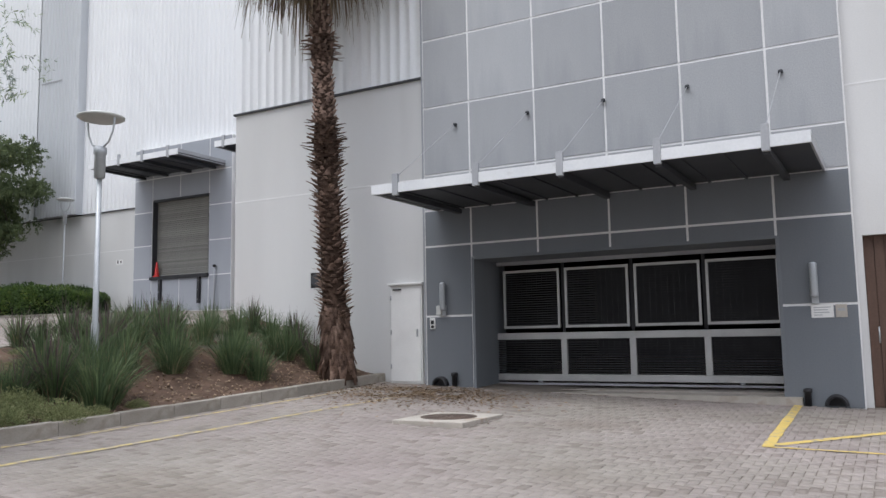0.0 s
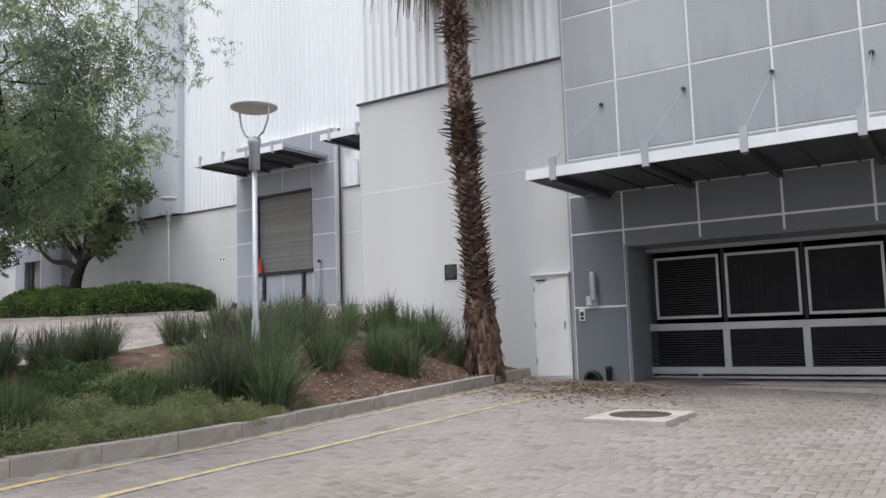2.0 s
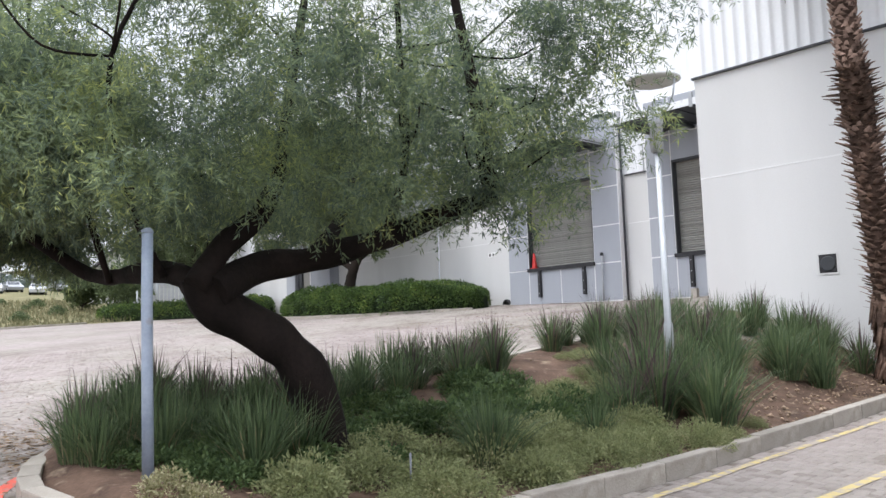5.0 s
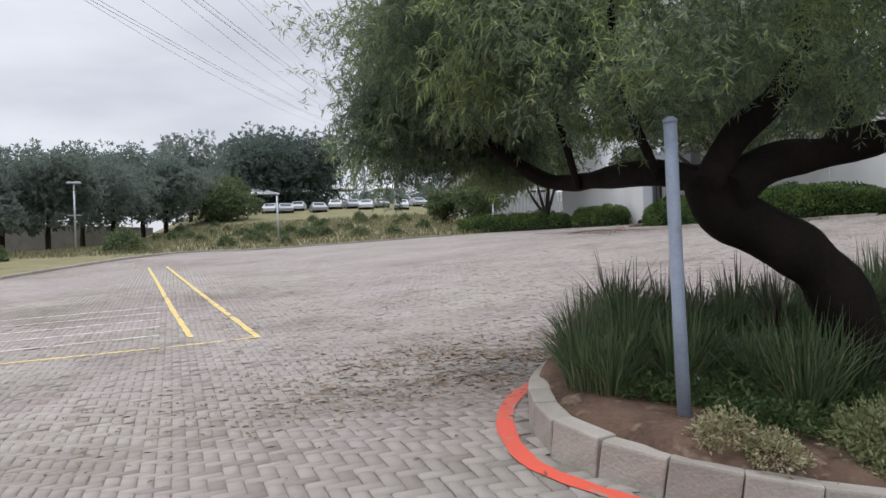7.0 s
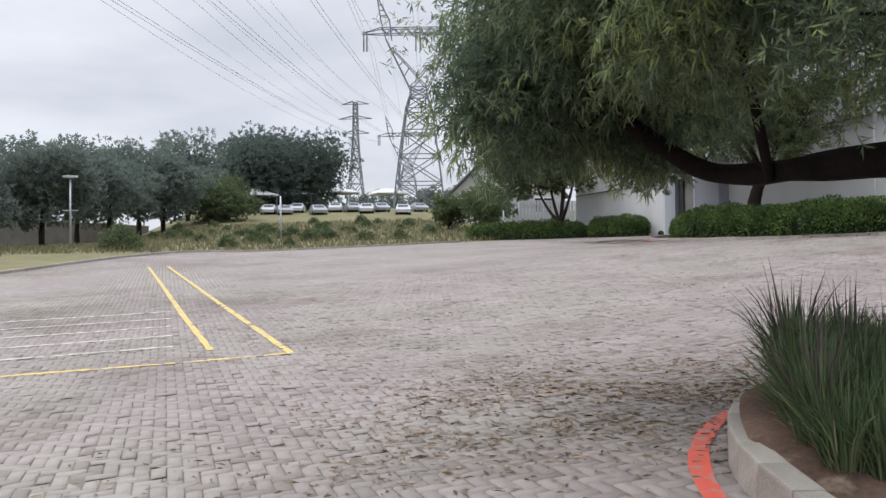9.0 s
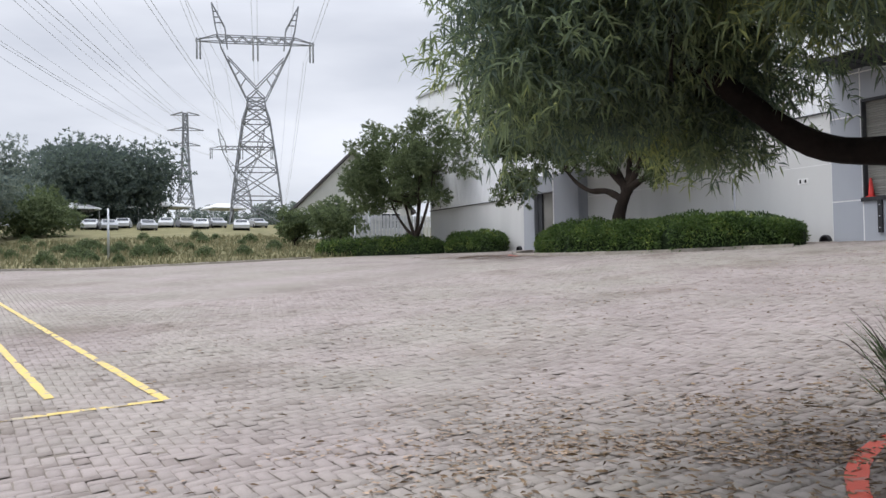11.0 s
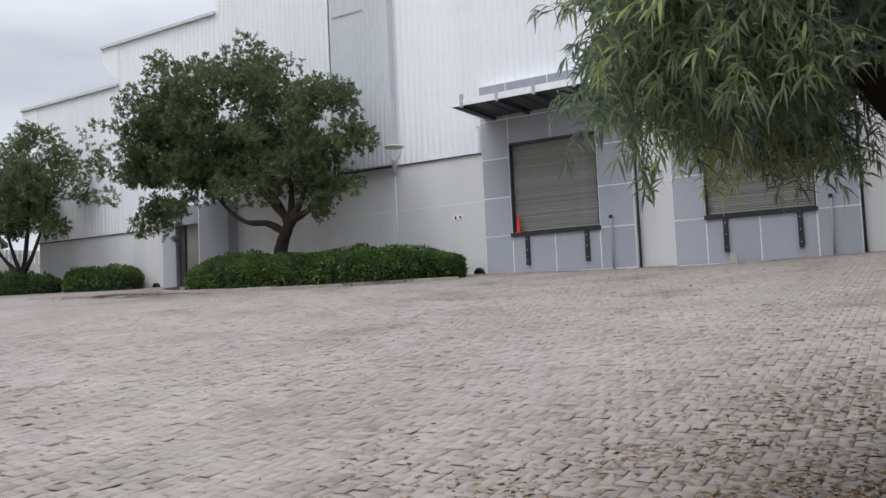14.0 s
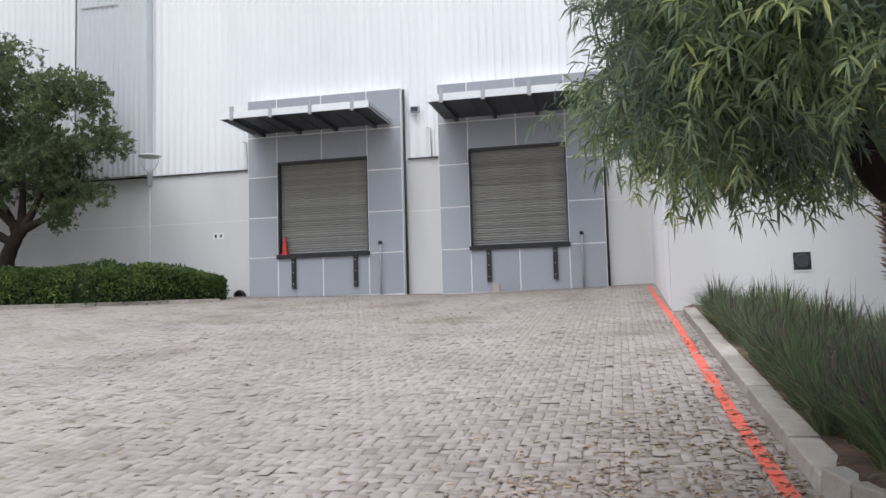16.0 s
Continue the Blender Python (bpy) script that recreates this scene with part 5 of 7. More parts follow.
T2 = (-34.2, 19.0)
yard_tree("yard_tree", (*T2, gz(*T2)), [(q[0] * 1.14 - 0.35, q[1], q[2] * 1.12 + 0.02, q[3] * 1.1, q[4] * 1.12) for q in [(-4.4, 0, 6.7, 1.0, 0.9), (-5.0, 0, 5.7, 1.0, 1.0), (-5.3, 0.2, 6.3, 0.6, 0.7), (-1.5, 0, 5.6, 2.5, 2.0), (-4.2, 0.2, 5.3, 2.0, 1.9), (1.4, 0.2, 5.0, 2.0, 1.8), (-5.0, 0, 3.3, 1.4, 1.4), (-3.0, -0.6, 3.9, 1.7, 1.3), (2.5, 0, 4.4, 1.1, 1.5), (-4.7, 0, 6.9, 0.8, 0.8), (-3.4, 0, 7.2, 0.7, 0.8), (-2.2, 0, 7.4, 0.8, 0.9), (-1.1, 0.2, 7.6, 0.8, 0.8), (0.3, 0, 7.1, 0.9, 0.8), (1.9, 0, 6.3, 0.8, 0.9), (2.6, 0, 6.1, 0.6, 0.8), (-5.6, 0, 4.7, 1.0, 1.0), (0.2, -0.8, 3.4, 1.4, 0.9), (2.1, 0, 2.9, 0.8, 0.7), (-5.2, 0, 2.1, 0.6, 0.6), (-1.4, 1.4, 5.0, 2.0, 1.6)]] + [(-6.6, -1.8, 5.6, 1.2, 1.2), (-5.7, -1.8, 6.7, 1.1, 1.1), (-5.2, -1.6, 7.8, 0.9, 1.0), (-4.2, -1.2, 8.3, 0.9, 0.9), (-2.8, -1.0, 7.9, 0.9, 0.9), (-1.3, -0.8, 8.1, 0.9, 0.8), (0.1, -0.4, 7.4, 0.9, 0.8), (2.4, 0, 6.6, 0.9, 0.7), (3.4, 0, 5.5, 0.8, 0.8), (2.9, 0, 3.9, 1.0, 0.7), (-6.1, -1.6, 4.2, 1.1, 1.1)],
          [(1.5, 0.1, 4.2), (2.4, 0.3, 3.4), (0.3, 0.5, 4.8), (-1.0, -0.4, 4.6)], 0.26, 16000, 0.125, "broad green tree rising from a clipped hedge bed", 11, M_LEAF_TREE, 6, ((0, 0, -0.1), (0.0, 0, 0.8), (0.22, 0, 1.6), (0.62, 0.02, 2.35)),
          [[(0.35, 0, 1.9), (-0.5, 0, 2.3), (-1.5, -0.1, 2.45), (-2.6, -0.1, 3.2), (-3.8, 0, 4.6)], [(0.5, 0, 2.1), (-0.1, 0.3, 2.9), (-1.2, 0.6, 4.0), (-1.8, 0.8, 5.4)]])
T3 = (-51.5, 19.8)
yard_tree("yard_tree", (*T3, gz(*T3)), [(-1.9, -2.0, 5.2, 1.7, 1.4), (-2.4, -2.8, 6.0, 1.2, 1.0), (-2.0, -3.2, 4.4, 1.1, 0.9)] + [(q[0] - 1.2, *q[1:]) for q in [(-0.5, 0, 5.2, 2.6, 1.9), (-3.6, 0, 4.6, 2.2, 1.7), (2.6, 0, 4.8, 2.2, 1.8), (-6.0, 0, 4.0, 1.7, 1.3), (-1.2, 0, 6.9, 2.0, 1.4), (2.2, 0, 6.9, 1.6, 1.3), (4.2, 0, 5.8, 1.6, 1.4), (-7.0, 0, 2.6, 1.1, 0.8), (-3.8, 0, 6.4, 1.3, 1.1)]],
          [(2.2, 0, 4.4), (-1.8, 0.2, 4.4), (0.4, 0.3, 5.0), (-3.2, 0, 3.8), (1.2, -0.3, 4.6)], 0.2, 10000, 0.13, "rounded multi-stemmed tree by the far hedge", 12, M_LEAF_TREE, 5)


def hedge(name, pts, width, height, leaf, count, label, seed):
    """A loosely clipped hedge along plan points: leafy skin over a core coloured as inner shade."""
    rng = np.random.default_rng(seed)
    pts = np.array(pts, dtype=float)
    seg = np.linalg.norm(np.diff(pts, axis=0), axis=1)
    acc = np.concatenate([[0], np.cumsum(seg)])
    o = thing(name, (*pts[0], gz(*pts[0])), label, "hedge", "hedges")
    ox, oy, oz = pts[0][0], pts[0][1], gz(*pts[0])

    def at(s):
        k = np.clip(np.searchsorted(acc, s, side="right") - 1, 0, len(seg) - 1)
        t = ((s - acc[k]) / seg[k])[:, None]
        d = (pts[k + 1] - pts[k]) / seg[k][:, None]
        return pts[k] * (1 - t) + pts[k + 1] * t, np.stack([-d[:, 1], d[:, 0]], axis=1)
    bm = bmesh.new()
    n, m = 40, 10
    S = np.linspace(0, acc[-1], n)
    P, N = at(S)
    rings = []
    for i in range(n):
        endf = min(1.0, 0.15 + 1.35 * math.sqrt(2 * min(i, n - 1 - i) / n))
        ring = []
        for k in range(m + 1):
            a = math.pi * k / m
            cx = math.copysign(abs(math.cos(a)) ** 0.5, math.cos(a)) * width / 2 * 0.9 * endf
            h = abs(math.sin(a)) ** 0.5 * height * 0.9 * (0.35 + 0.65 * endf) * (1 + 0.1 * noise.noise(Vector((S[i], k * 0.2, seed))))
            x, y = P[i] + N[i] * cx
            ring.append(bm.verts.new((x - ox, y - oy, gz(x, y) - oz + h - (0.05 if k in (0, m) else 0))))
        rings.append(ring)
    for a, b in zip(rings, rings[1:]):
        for k in range(m):
            bm.faces.new((a[k], a[k + 1], b[k + 1], b[k]))
    bm.faces.new(rings[0])
    bm.faces.new(rings[-1][::-1])
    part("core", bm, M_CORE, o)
    s = rng.uniform(0, acc[-1], count)
    P, N = at(s)
    endf = np.minimum(1.0, 0.15 + 1.35 * np.sqrt(2 * np.minimum(s, acc[-1] - s) / acc[-1]))
    a = rng.uniform(0, math.pi, count)
    ca, sa = np.cos(a), np.sin(a)
    grow = rng.uniform(0.82, 1.12, count)
    cx = np.sign(ca) * np.abs(ca) ** 0.5 * width / 2 * endf * grow
    h = np.abs(sa) ** 0.5 * height * (0.35 + 0.65 * endf) * grow * (1 + 0.24 * np.array([noise.noise(Vector((v * 1.1, w, seed))) for v, w in zip(s, a)]))
    xy = P + N * cx[:, None]
    base = np.stack([xy[:, 0] - ox, xy[:, 1] - oy, ground_z(xy[:, 0], xy[:, 1]) - oz + h], axis=1)
    dirs = np.stack([N[:, 0] * ca, N[:, 1] * ca, sa], axis=1) + rng.normal(size=(count, 3)) * 0.7
    v, f = leaf_arrays(base, dirs, leaf * rng.uniform(0.6, 1.5, count), leaf * 0.5 * rng.uniform(0.7, 1.2, count), rng, 0.1)
    np_mesh("leaves", v, f, M_LEAF_HEDGE, o)
    return o


hedge("hedge", [(-38.0, 18.6), (-35.0, 18.5), (-31.0, 19.2), (-27.4, 20.5)], 3.0, 1.05, 0.1, 34000, "clipped green hedge round the tree before the wall", 21)
hedge("hedge", [(-60.0, 17.4), (-56.0, 18.8), (-51.0, 20.0), (-49.4, 20.4)], 1.8, 0.95, 0.12, 9000, "low clipped dark hedge by the far wall", 22)
hedge("hedge", [(-49.0, 20.5), (-46.5, 20.9), (-44.6, 21.2)], 1.2, 0.95, 0.12, 5000, "low clipped hedge block by the far wall", 23)
lay_kerb("kerb_hedge_bed", [(-27.0, 19.4), (-31.0, 17.6), (-35.0, 16.8), (-37.6, 16.9), (-39.3, 17.8), (-39.8, 19.2)], 0.9, 0.1, "low concrete kerb round the hedge bed")


def strap_mesh(rng, blades, height, spread, wide):
    """A tussock of strap leaves that rise and arch over."""
    n = blades
    a = rng.uniform(0, 2 * math.pi, n)
    lean = rng.uniform(0.03, 0.95, n) ** 1.15
    h = height * rng.uniform(0.4, 1.15, n)
    r0 = spread * 0.25 * rng.random(n)
    d = np.stack([np.cos(a), np.sin(a)], axis=1)
    side = np.stack([-d[:, 1], d[:, 0]], axis=1)
    tw = rng.uniform(-0.8, 0.8, n)
    side = side * np.cos(tw)[:, None] + d * np.sin(tw)[:, None]
    v = []
    for t, w in ((0.0, 0.8), (0.4, 1.0), (0.75, 0.8), (1.0, 0.1)):
        r = r0 + lean * h * (t * 0.45 + t * t * 0.45)
        z = h * (t - 0.42 * lean * t * t)
        c = np.concatenate([d * r[:, None], z[:, None]], axis=1)
        s = np.concatenate([side * (wide * w / 2), np.zeros((n, 1))], axis=1)
        v += [c - s, c + s]
    V = np.stack(v, axis=1).reshape(-1, 3)
    k = np.arange(n)[:, None] * 8
    F = np.concatenate([k + np.array([[2 * i, 2 * i + 1, 2 * i + 3, 2 * i + 2]]) for i in range(3)], axis=1).reshape(-1, 4)
    return V, F


def mound_mesh(rng, radius, height, count, leaf):
    d = unit(rng.normal(size=(count, 3)))
    d[:, 2] = np.abs(d[:, 2])
    g = rng.uniform(0.55, 1.08, count)
    lump = 1 + 0.25 * np.array([noise.noise(Vector(q) * 2.4) for q in d])
    base = d * (g * lump)[:, None] * np.array([radius, radius, height])
    return leaf_arrays(base, d + rng.normal(size=(count, 3)) * 0.6, leaf * rng.uniform(0.6, 1.4, count), leaf * 0.45 * rng.uniform(0.7, 1.2, count), rng, 0.1)


def make_meshes(name, builder, material, n):
    out = []
    for k in range(n):
        ob = np_mesh(name, *builder(np.random.default_rng(100 + k)), material)
        out.append(ob.data)
        bpy.data.objects.remove(ob)
    return out


STRAP = make_meshes("strap_plant", lambda r: strap_mesh(r, 230, 0.62, 0.6, 0.011), M_STRAP, 4)
TIPS = make_meshes("seed_head", lambda r: strap_mesh(r, 70, 0.78, 0.45, 0.014), M_TIP, 3)
STRAW = make_meshes("dry_blades", lambda r: strap_mesh(r, 22, 0.42, 0.6, 0.011), M_DRYBLADE, 3)
MOUND = make_meshes("cover_plant", lambda r: mound_mesh(r, 0.34, 0.26, 2200, 0.034), M_COVER, 4)
WEED = make_meshes("weed_plant", lambda r: mound_mesh(r, 0.36, 0.26, 1100, 0.062), M_WEED, 3)
rp = random.Random(8)


def plant(name, meshes, x, y, s, label, category, group, tall=1.0, z=None):
    ob = new(name, meshes[rp.randrange(len(meshes))])
    ob.matrix_basis = pose(x, y, (sz(x, y) if z is None else z) - 0.03, 0, 0, rp.uniform(0, 360)) @ Matrix.Diagonal((s, s, s * tall, 1))
    return tagged(ob, label, category, group)


def strap_plant(x, y, s, stalks=False):
    o = thing("strap_plant", (x, y, sz(x, y) - 0.03), L_STRAP, "grass plant", "strap plants", turn=rp.uniform(0, 360))
    shared("blade_tuft", STRAP[rp.randrange(len(STRAP))], o, Matrix.Diagonal((s, s, s, 1)))
    tagged(shared("dry_fringe", STRAW[rp.randrange(len(STRAW))], o, Matrix.Diagonal((s, s, s, 1))), "straw-coloured dry outer blades")
    if stalks:
        tagged(shared("seed_head", TIPS[rp.randrange(len(TIPS))], o, Matrix.Diagonal((s * 0.8, s * 0.8, s, 1))), "upright purple-brown seed stalks")


L_STRAP = "dark green tussock of upright strap leaves in soil"
for y0, y1 in ((2.2, 7.3), (8.3, 11.6)):
    y = y0
    while y < y1:
        strap_plant(-13.86 + rp.uniform(-0.06, 0.12), y, rp.uniform(0.85, 1.12), rp.random() < 0.8)
        y += rp.uniform(0.34, 0.48)
y = 1.9
while y < 7.0:
    strap_plant(-13.3 + rp.uniform(-0.2, 0.2), y, rp.uniform(0.85, 1.1), rp.random() < 0.7)
    y += rp.uniform(0.38, 0.6)
for x, y, s in ((-12.15, 0.92, 0.8), (-12.45, 1.06, 0.9), (-12.75, 1.24, 0.9), (-13.1, 1.55, 0.85), (-12.65, 1.55, 1.0), (-12.3, 1.35, 0.92), (-12.0, 1.02, 0.8), (-11.95, 1.5, 0.95), (-12.15, 1.75, 0.9), (-12.95, 1.75, 1.0), (-13.4, 1.9, 0.95), (-13.2, 2.3, 0.9), (-11.3, 1.95, 1.05), (-11.55, 2.15, 1.15), (-11.8, 2.0, 1.0), (-11.6, 2.5, 1.1), (-12.2, 2.0, 0.8),
                (-10.95, 4.1, 1.15), (-11.15, 4.3, 1.05), (-11.08, 5.8, 0.85), (-11.28, 6.67, 1.0), (-11.4, 6.5, 1.0), (-11.24, 7.21, 1.4), (-10.66, 7.46, 1.5), (-10.85, 7.75, 1.5), (-11.49, 7.22, 1.4), (-11.2, 7.95, 1.5), (-11.7, 8.0, 1.45), (-12.18, 8.39, 1.35), (-11.95, 8.95, 1.35), (-12.3, 7.7, 1.2), (-12.5, 9.0, 1.3),
                (-11.67, 9.67, 1.35), (-11.9, 10.0, 1.3), (-11.37, 10.81, 1.45), (-11.6, 11.0, 1.3), (-10.97, 11.05, 1.25), (-13.1, 10.15, 1.4), (-12.4, 10.2, 1.35), (-13.3, 8.9, 1.3), (-12.8, 9.3, 1.3), (-13.3, 11.2, 1.2), (-11.59, 12.52, 1.2), (-11.78, 13.2, 1.1), (-11.06, 12.82, 1.1), (-11.95, 11.7, 1.1), (-12.6, 11.3, 1.2), (-11.9, 12.5, 1.15), (-12.3, 12.9, 1.2), (-12.2, 13.5, 1.1), (-12.7, 12.3, 1.2), (-13.1, 12.0, 1.1), (-12.9, 13.0, 1.1)):
    strap_plant(x, y, s, rp.random() < 0.35)
for k in range(70):
    y = rp.uniform(1.9, 6.9)
    w, e = island_half(y, 0.3)
    x = float(e) - 0.02 - abs(rp.gauss(0, 0.7))
    plant("cover_plant", MOUND, x, y, rp.uniform(0.55, 1.1), "low yellow-green ground-cover mound beside the kerb", "ground cover", "ground-cover mounds", rp.uniform(0.8, 1.3))
for k in range(46):
    plant("weed_plant", WEED, rp.uniform(-13.1, -11.3), rp.uniform(1.7, 6.2), rp.uniform(0.6, 1.1), "leafy dark green weed clump in the bed", "weed", "weed clumps")
for x, y, s in ((-11.75, 1.4, 0.6), (-11.9, 1.2, 0.5), (-11.6, 1.65, 0.7), (-11.35, 1.55, 0.55), (-11.2, 1.7, 0.6), (-12.0, 1.7, 0.6)):
    plant("weed_plant", WEED, x, y, s, "leafy dark green weed clump in the bed", "weed", "weed clumps")
for x, y, s in ((-11.0, 1.12, 0.6), (-10.8, 1.28, 0.55)):
    plant("dry_flower_plant", make_meshes("dry_flower_plant", lambda r: mound_mesh(r, 0.3, 0.3, 1300, 0.045), M_DRYPLANT, 1), x, y, s, "straw-coloured dry flowering plant at the kerb", "plant", "dry plants")
for x, y, s in ((-10.35, 7.2, 0.6), (-10.3, 6.7, 0.7), (-10.5, 8.0, 0.5)):
    plant("cover_plant", MOUND, x, y, s, "small pale ground-cover mound on bare soil", "ground cover", "ground-cover mounds")

for k in range(20):
    plant("cover_plant", MOUND, rp.uniform(-13.4, -11.9), rp.uniform(5.4, 8.4), rp.uniform(0.5, 0.9), "small pale ground-cover mound on bare soil", "ground cover", "ground-cover mounds", rp.uniform(0.6, 1.0))

# stones and bark chips on the bare soil
rng = np.random.default_rng(31)
V, F = [], []
for k in range(950):
    x, y, s = rng.uniform(-12.6, -10.3), rng.uniform(6.4, 13.4), rng.uniform(0.008, 0.035)
    c = np.array([x, y, sz(x, y) + 0.005])
    q = np.array([[1, 0, 0], [0, 1, 0], [-1, 0, 0], [0, -1, 0], [0, 0, 0.8], [0, 0, -0.5]]) * s * rng.uniform(0.6, 1.3, (6, 1)) + c
    b = len(V)
    V += list(q)
    F += [(b, b + 1, b + 4), (b + 1, b + 2, b + 4), (b + 2, b + 3, b + 4), (b + 3, b, b + 4), (b + 1, b, b + 5), (b + 2, b + 1, b + 5), (b + 3, b + 2, b + 5), (b, b + 3, b + 5)]
tagged(np_mesh("gravel", V, F, M_CRUMB), "pale stones and chips scattered on soil", "gravel", kind="stuff")


# fallen leaves on the paving and soil
rng = np.random.default_rng(33)
n = 9500
c = rng.choice(4, n, p=[0.3, 0.32, 0.18, 0.2])
x = np.where(c == 0, rng.normal(-14.6, 0.9, n), np.where(c == 1, rng.normal(-8.6, 1.3, n), np.where(c == 2, rng.uniform(-24, -14.5, n), rng.uniform(-12.6, -10.2, n))))
y = np.where(c == 0, rng.normal(2.2, 2.2, n), np.where(c == 1, rng.normal(12.2, 0.9, n), np.where(c == 2, rng.uniform(-1, 19, n), rng.uniform(1.2, 13, n))))
inside = in_island(x, y)
ok = (y < 13.7) | (x < -14.6)
kerb_gap = inside & ~((x > KERB_W + 0.3) & (x < KERB_E - 0.2) & (y > 1.0))
ok &= ~kerb_gap
x, y, inside = x[ok], y[ok], inside[ok]
n = len(x)
zz = np.where(inside, soil_z(x, y) + 0.0, ground_z(x, y) + 0.008)
a = rng.uniform(0, 2 * math.pi, n)
d = np.stack([np.cos(a), np.sin(a), rng.uniform(0.0, 0.12, n)], axis=1)
v, f = leaf_arrays(np.stack([x, y, zz], axis=1), d, rng.uniform(0.03, 0.09, n), rng.uniform(0.01, 0.028, n), rng, 0.0)
v[:, 2] = np.maximum(v[:, 2], np.repeat(zz, 6))
tagged(np_mesh("leaf_litter", v, f, M_LITTER), "scattered brown fallen leaves on paving and soil", "leaf litter", kind="stuff")


# crumbs of soil and bark washed onto the paving
rng = np.random.default_rng(34)
V, F = [], []
for mx_, my_, sx_, sy_, count in ((-14.9, 2.0, 0.85, 1.4, 3800), (-15.8, 1.2, 1.1, 1.0, 1200), (-8.5, 12.5, 1.0, 0.5, 5500), (-38.6, 16.0, 2.2, 0.7, 3000), (-14.35, 8.0, 0.12, 4.0, 900)):
    x, y = rng.normal(mx_, sx_, count), rng.normal(my_, sy_, count)
    ok = ~in_island(x, y) & ((y < 13.6) | (x < -14.6)) & np.array([noise.noise(Vector((a * 1.1, b * 1.1, 4))) > -0.12 for a, b in zip(x, y)])
    x, y = x[ok], y[ok]
    a = rng.uniform(0, 2 * math.pi, len(x))
    base = np.stack([x, y, ground_z(x, y) + 0.006], axis=1)
    length = rng.uniform(0.02, 0.06, len(x)) * (2.2 if mx_ < -30 else 1.0)
    d = np.stack([np.cos(a), np.sin(a), np.zeros(len(x))], axis=1)
    side = np.stack([-np.sin(a), np.cos(a), np.zeros(len(x))], axis=1) * (length * 0.35)[:, None]
    mid = base + d * (length * 0.5)[:, None] + np.array([0, 0, 0.006])
    k = sum(len(q) for q in V)
    V.append(np.stack([base, mid + side, base + d * length[:, None], mid - side], axis=1).reshape(-1, 3))
    F.append(np.arange(len(x) * 4).reshape(-1, 4) + k)
tagged(np_mesh("soil_crumbs", np.concatenate(V), np.concatenate(F), M_CRUMB), "brown crumbs of soil and bark on paving", "debris", kind="stuff")


# palm
PX, PY = -10.38, 12.7
PZ = sz(PX, PY) - 0.05
palm = thing("palm_tree", (PX, PY, PZ), "tall fan palm with a shaggy trunk of old leaf bases", "palm")


def palm_axis(h):
    return Vector((-0.095 * h + 0.0025 * h * h, 0.02 * h, h))


def palm_r(h):
    return 0.25 + 0.1 * math.exp(-h / 0.45) - 0.011 * h + 0.06 * math.exp(-((h - 4.75) / 0.4) ** 2) + 0.03 * math.exp(-((h - 6.9) / 0.3) ** 2)


bm = bmesh.new()
hs = [i * 0.25 for i in range(38)]
tube(bm, [palm_axis(h) for h in hs], [palm_r(h) for h in hs], 14)
part("trunk", bm, M_PALM, palm)
rng = np.random.default_rng(41)
V, F = [], []
for h0, h1, count, la, lb, wa, wb, outw, rise in ((0.25, 1.5, 150, 0.28, 0.55, 0.05, 0.10, 0.25, -0.85), (1.2, 4.4, 330, 0.16, 0.26, 0.05, 0.085, 0.75, 0.35), (4.3, 5.3, 130, 0.14, 0.30, 0.04, 0.075, 0.9, 0.15), (5.2, 7.0, 190, 0.10, 0.19, 0.04, 0.075, 0.5, 0.6), (6.6, 7.2, 60, 0.2, 0.36, 0.03, 0.06, 0.9, -0.1), (7.0, 9.2, 200, 0.1, 0.2, 0.03, 0.055, 0.6, 0.6)):
    for k in range(count):
        h = h0 + (h1 - h0) * (k + rng.random()) / count
        a = k * 2.39996 + rng.uniform(-0.25, 0.25)
        c, r = palm_axis(h), palm_r(h)
        out = Vector((math.cos(a), math.sin(a), 0))
        tan = Vector((-math.sin(a), math.cos(a), 0))
        L, w = rng.uniform(la, lb), rng.uniform(wa, wb)
        p0 = c + out * (r * 0.93)
        p1 = p0 + out * L * outw * rng.uniform(0.6, 1.2) + Vector((0, 0, rise * L * rng.uniform(0.6, 1.2))) + tan * rng.uniform(-0.05, 0.05)
        th = out * 0.014
        b = len(V)
        V += [p0 - tan * w, p0 + tan * w, p1 + tan * w * 0.4, p1 - tan * w * 0.4, p0 - tan * w + th * 2, p0 + tan * w + th * 2, p1 + tan * w * 0.4 + th, p1 - tan * w * 0.4 + th]
        F += [(b, b + 1, b + 2, b + 3), (b + 4, b + 7, b + 6, b + 5), (b, b + 3, b + 7, b + 4), (b + 1, b + 5, b + 6, b + 2), (b + 3, b + 2, b + 6, b + 7)]
tagged(np_mesh("leaf_base_fringe", V, F, M_PALMTIP, palm), "ragged old leaf bases round the trunk", kind="stuff")
V, F = [], []
for k in range(2600):
    a, t = 2 * math.pi * (int(rng.random() * 13) + rng.normal() * 0.16) / 13, rng.random()
    h = 7.35 + 1.9 * rng.random()
    out = Vector((math.cos(a), math.sin(a), 0))
    spread_r = rng.uniform(0.15, 1.75)
    c = palm_axis(min(h + 1.0, 9.3)) + out * spread_r + Vector((0, 0, 0.25 - 0.1 * spread_r))
    L = rng.uniform(0.5, 1.3)
    tip = c + out * rng.uniform(0.0, 0.3) + Vector((0, 0, -L))
    tan = Vector((-math.sin(a), math.cos(a), 0)) * rng.uniform(0.008, 0.022)
    b = len(V)
    V += [c - tan, c + tan, tip + tan * 0.3, tip - tan * 0.3]
    F.append((b, b + 1, b + 2, b + 3))
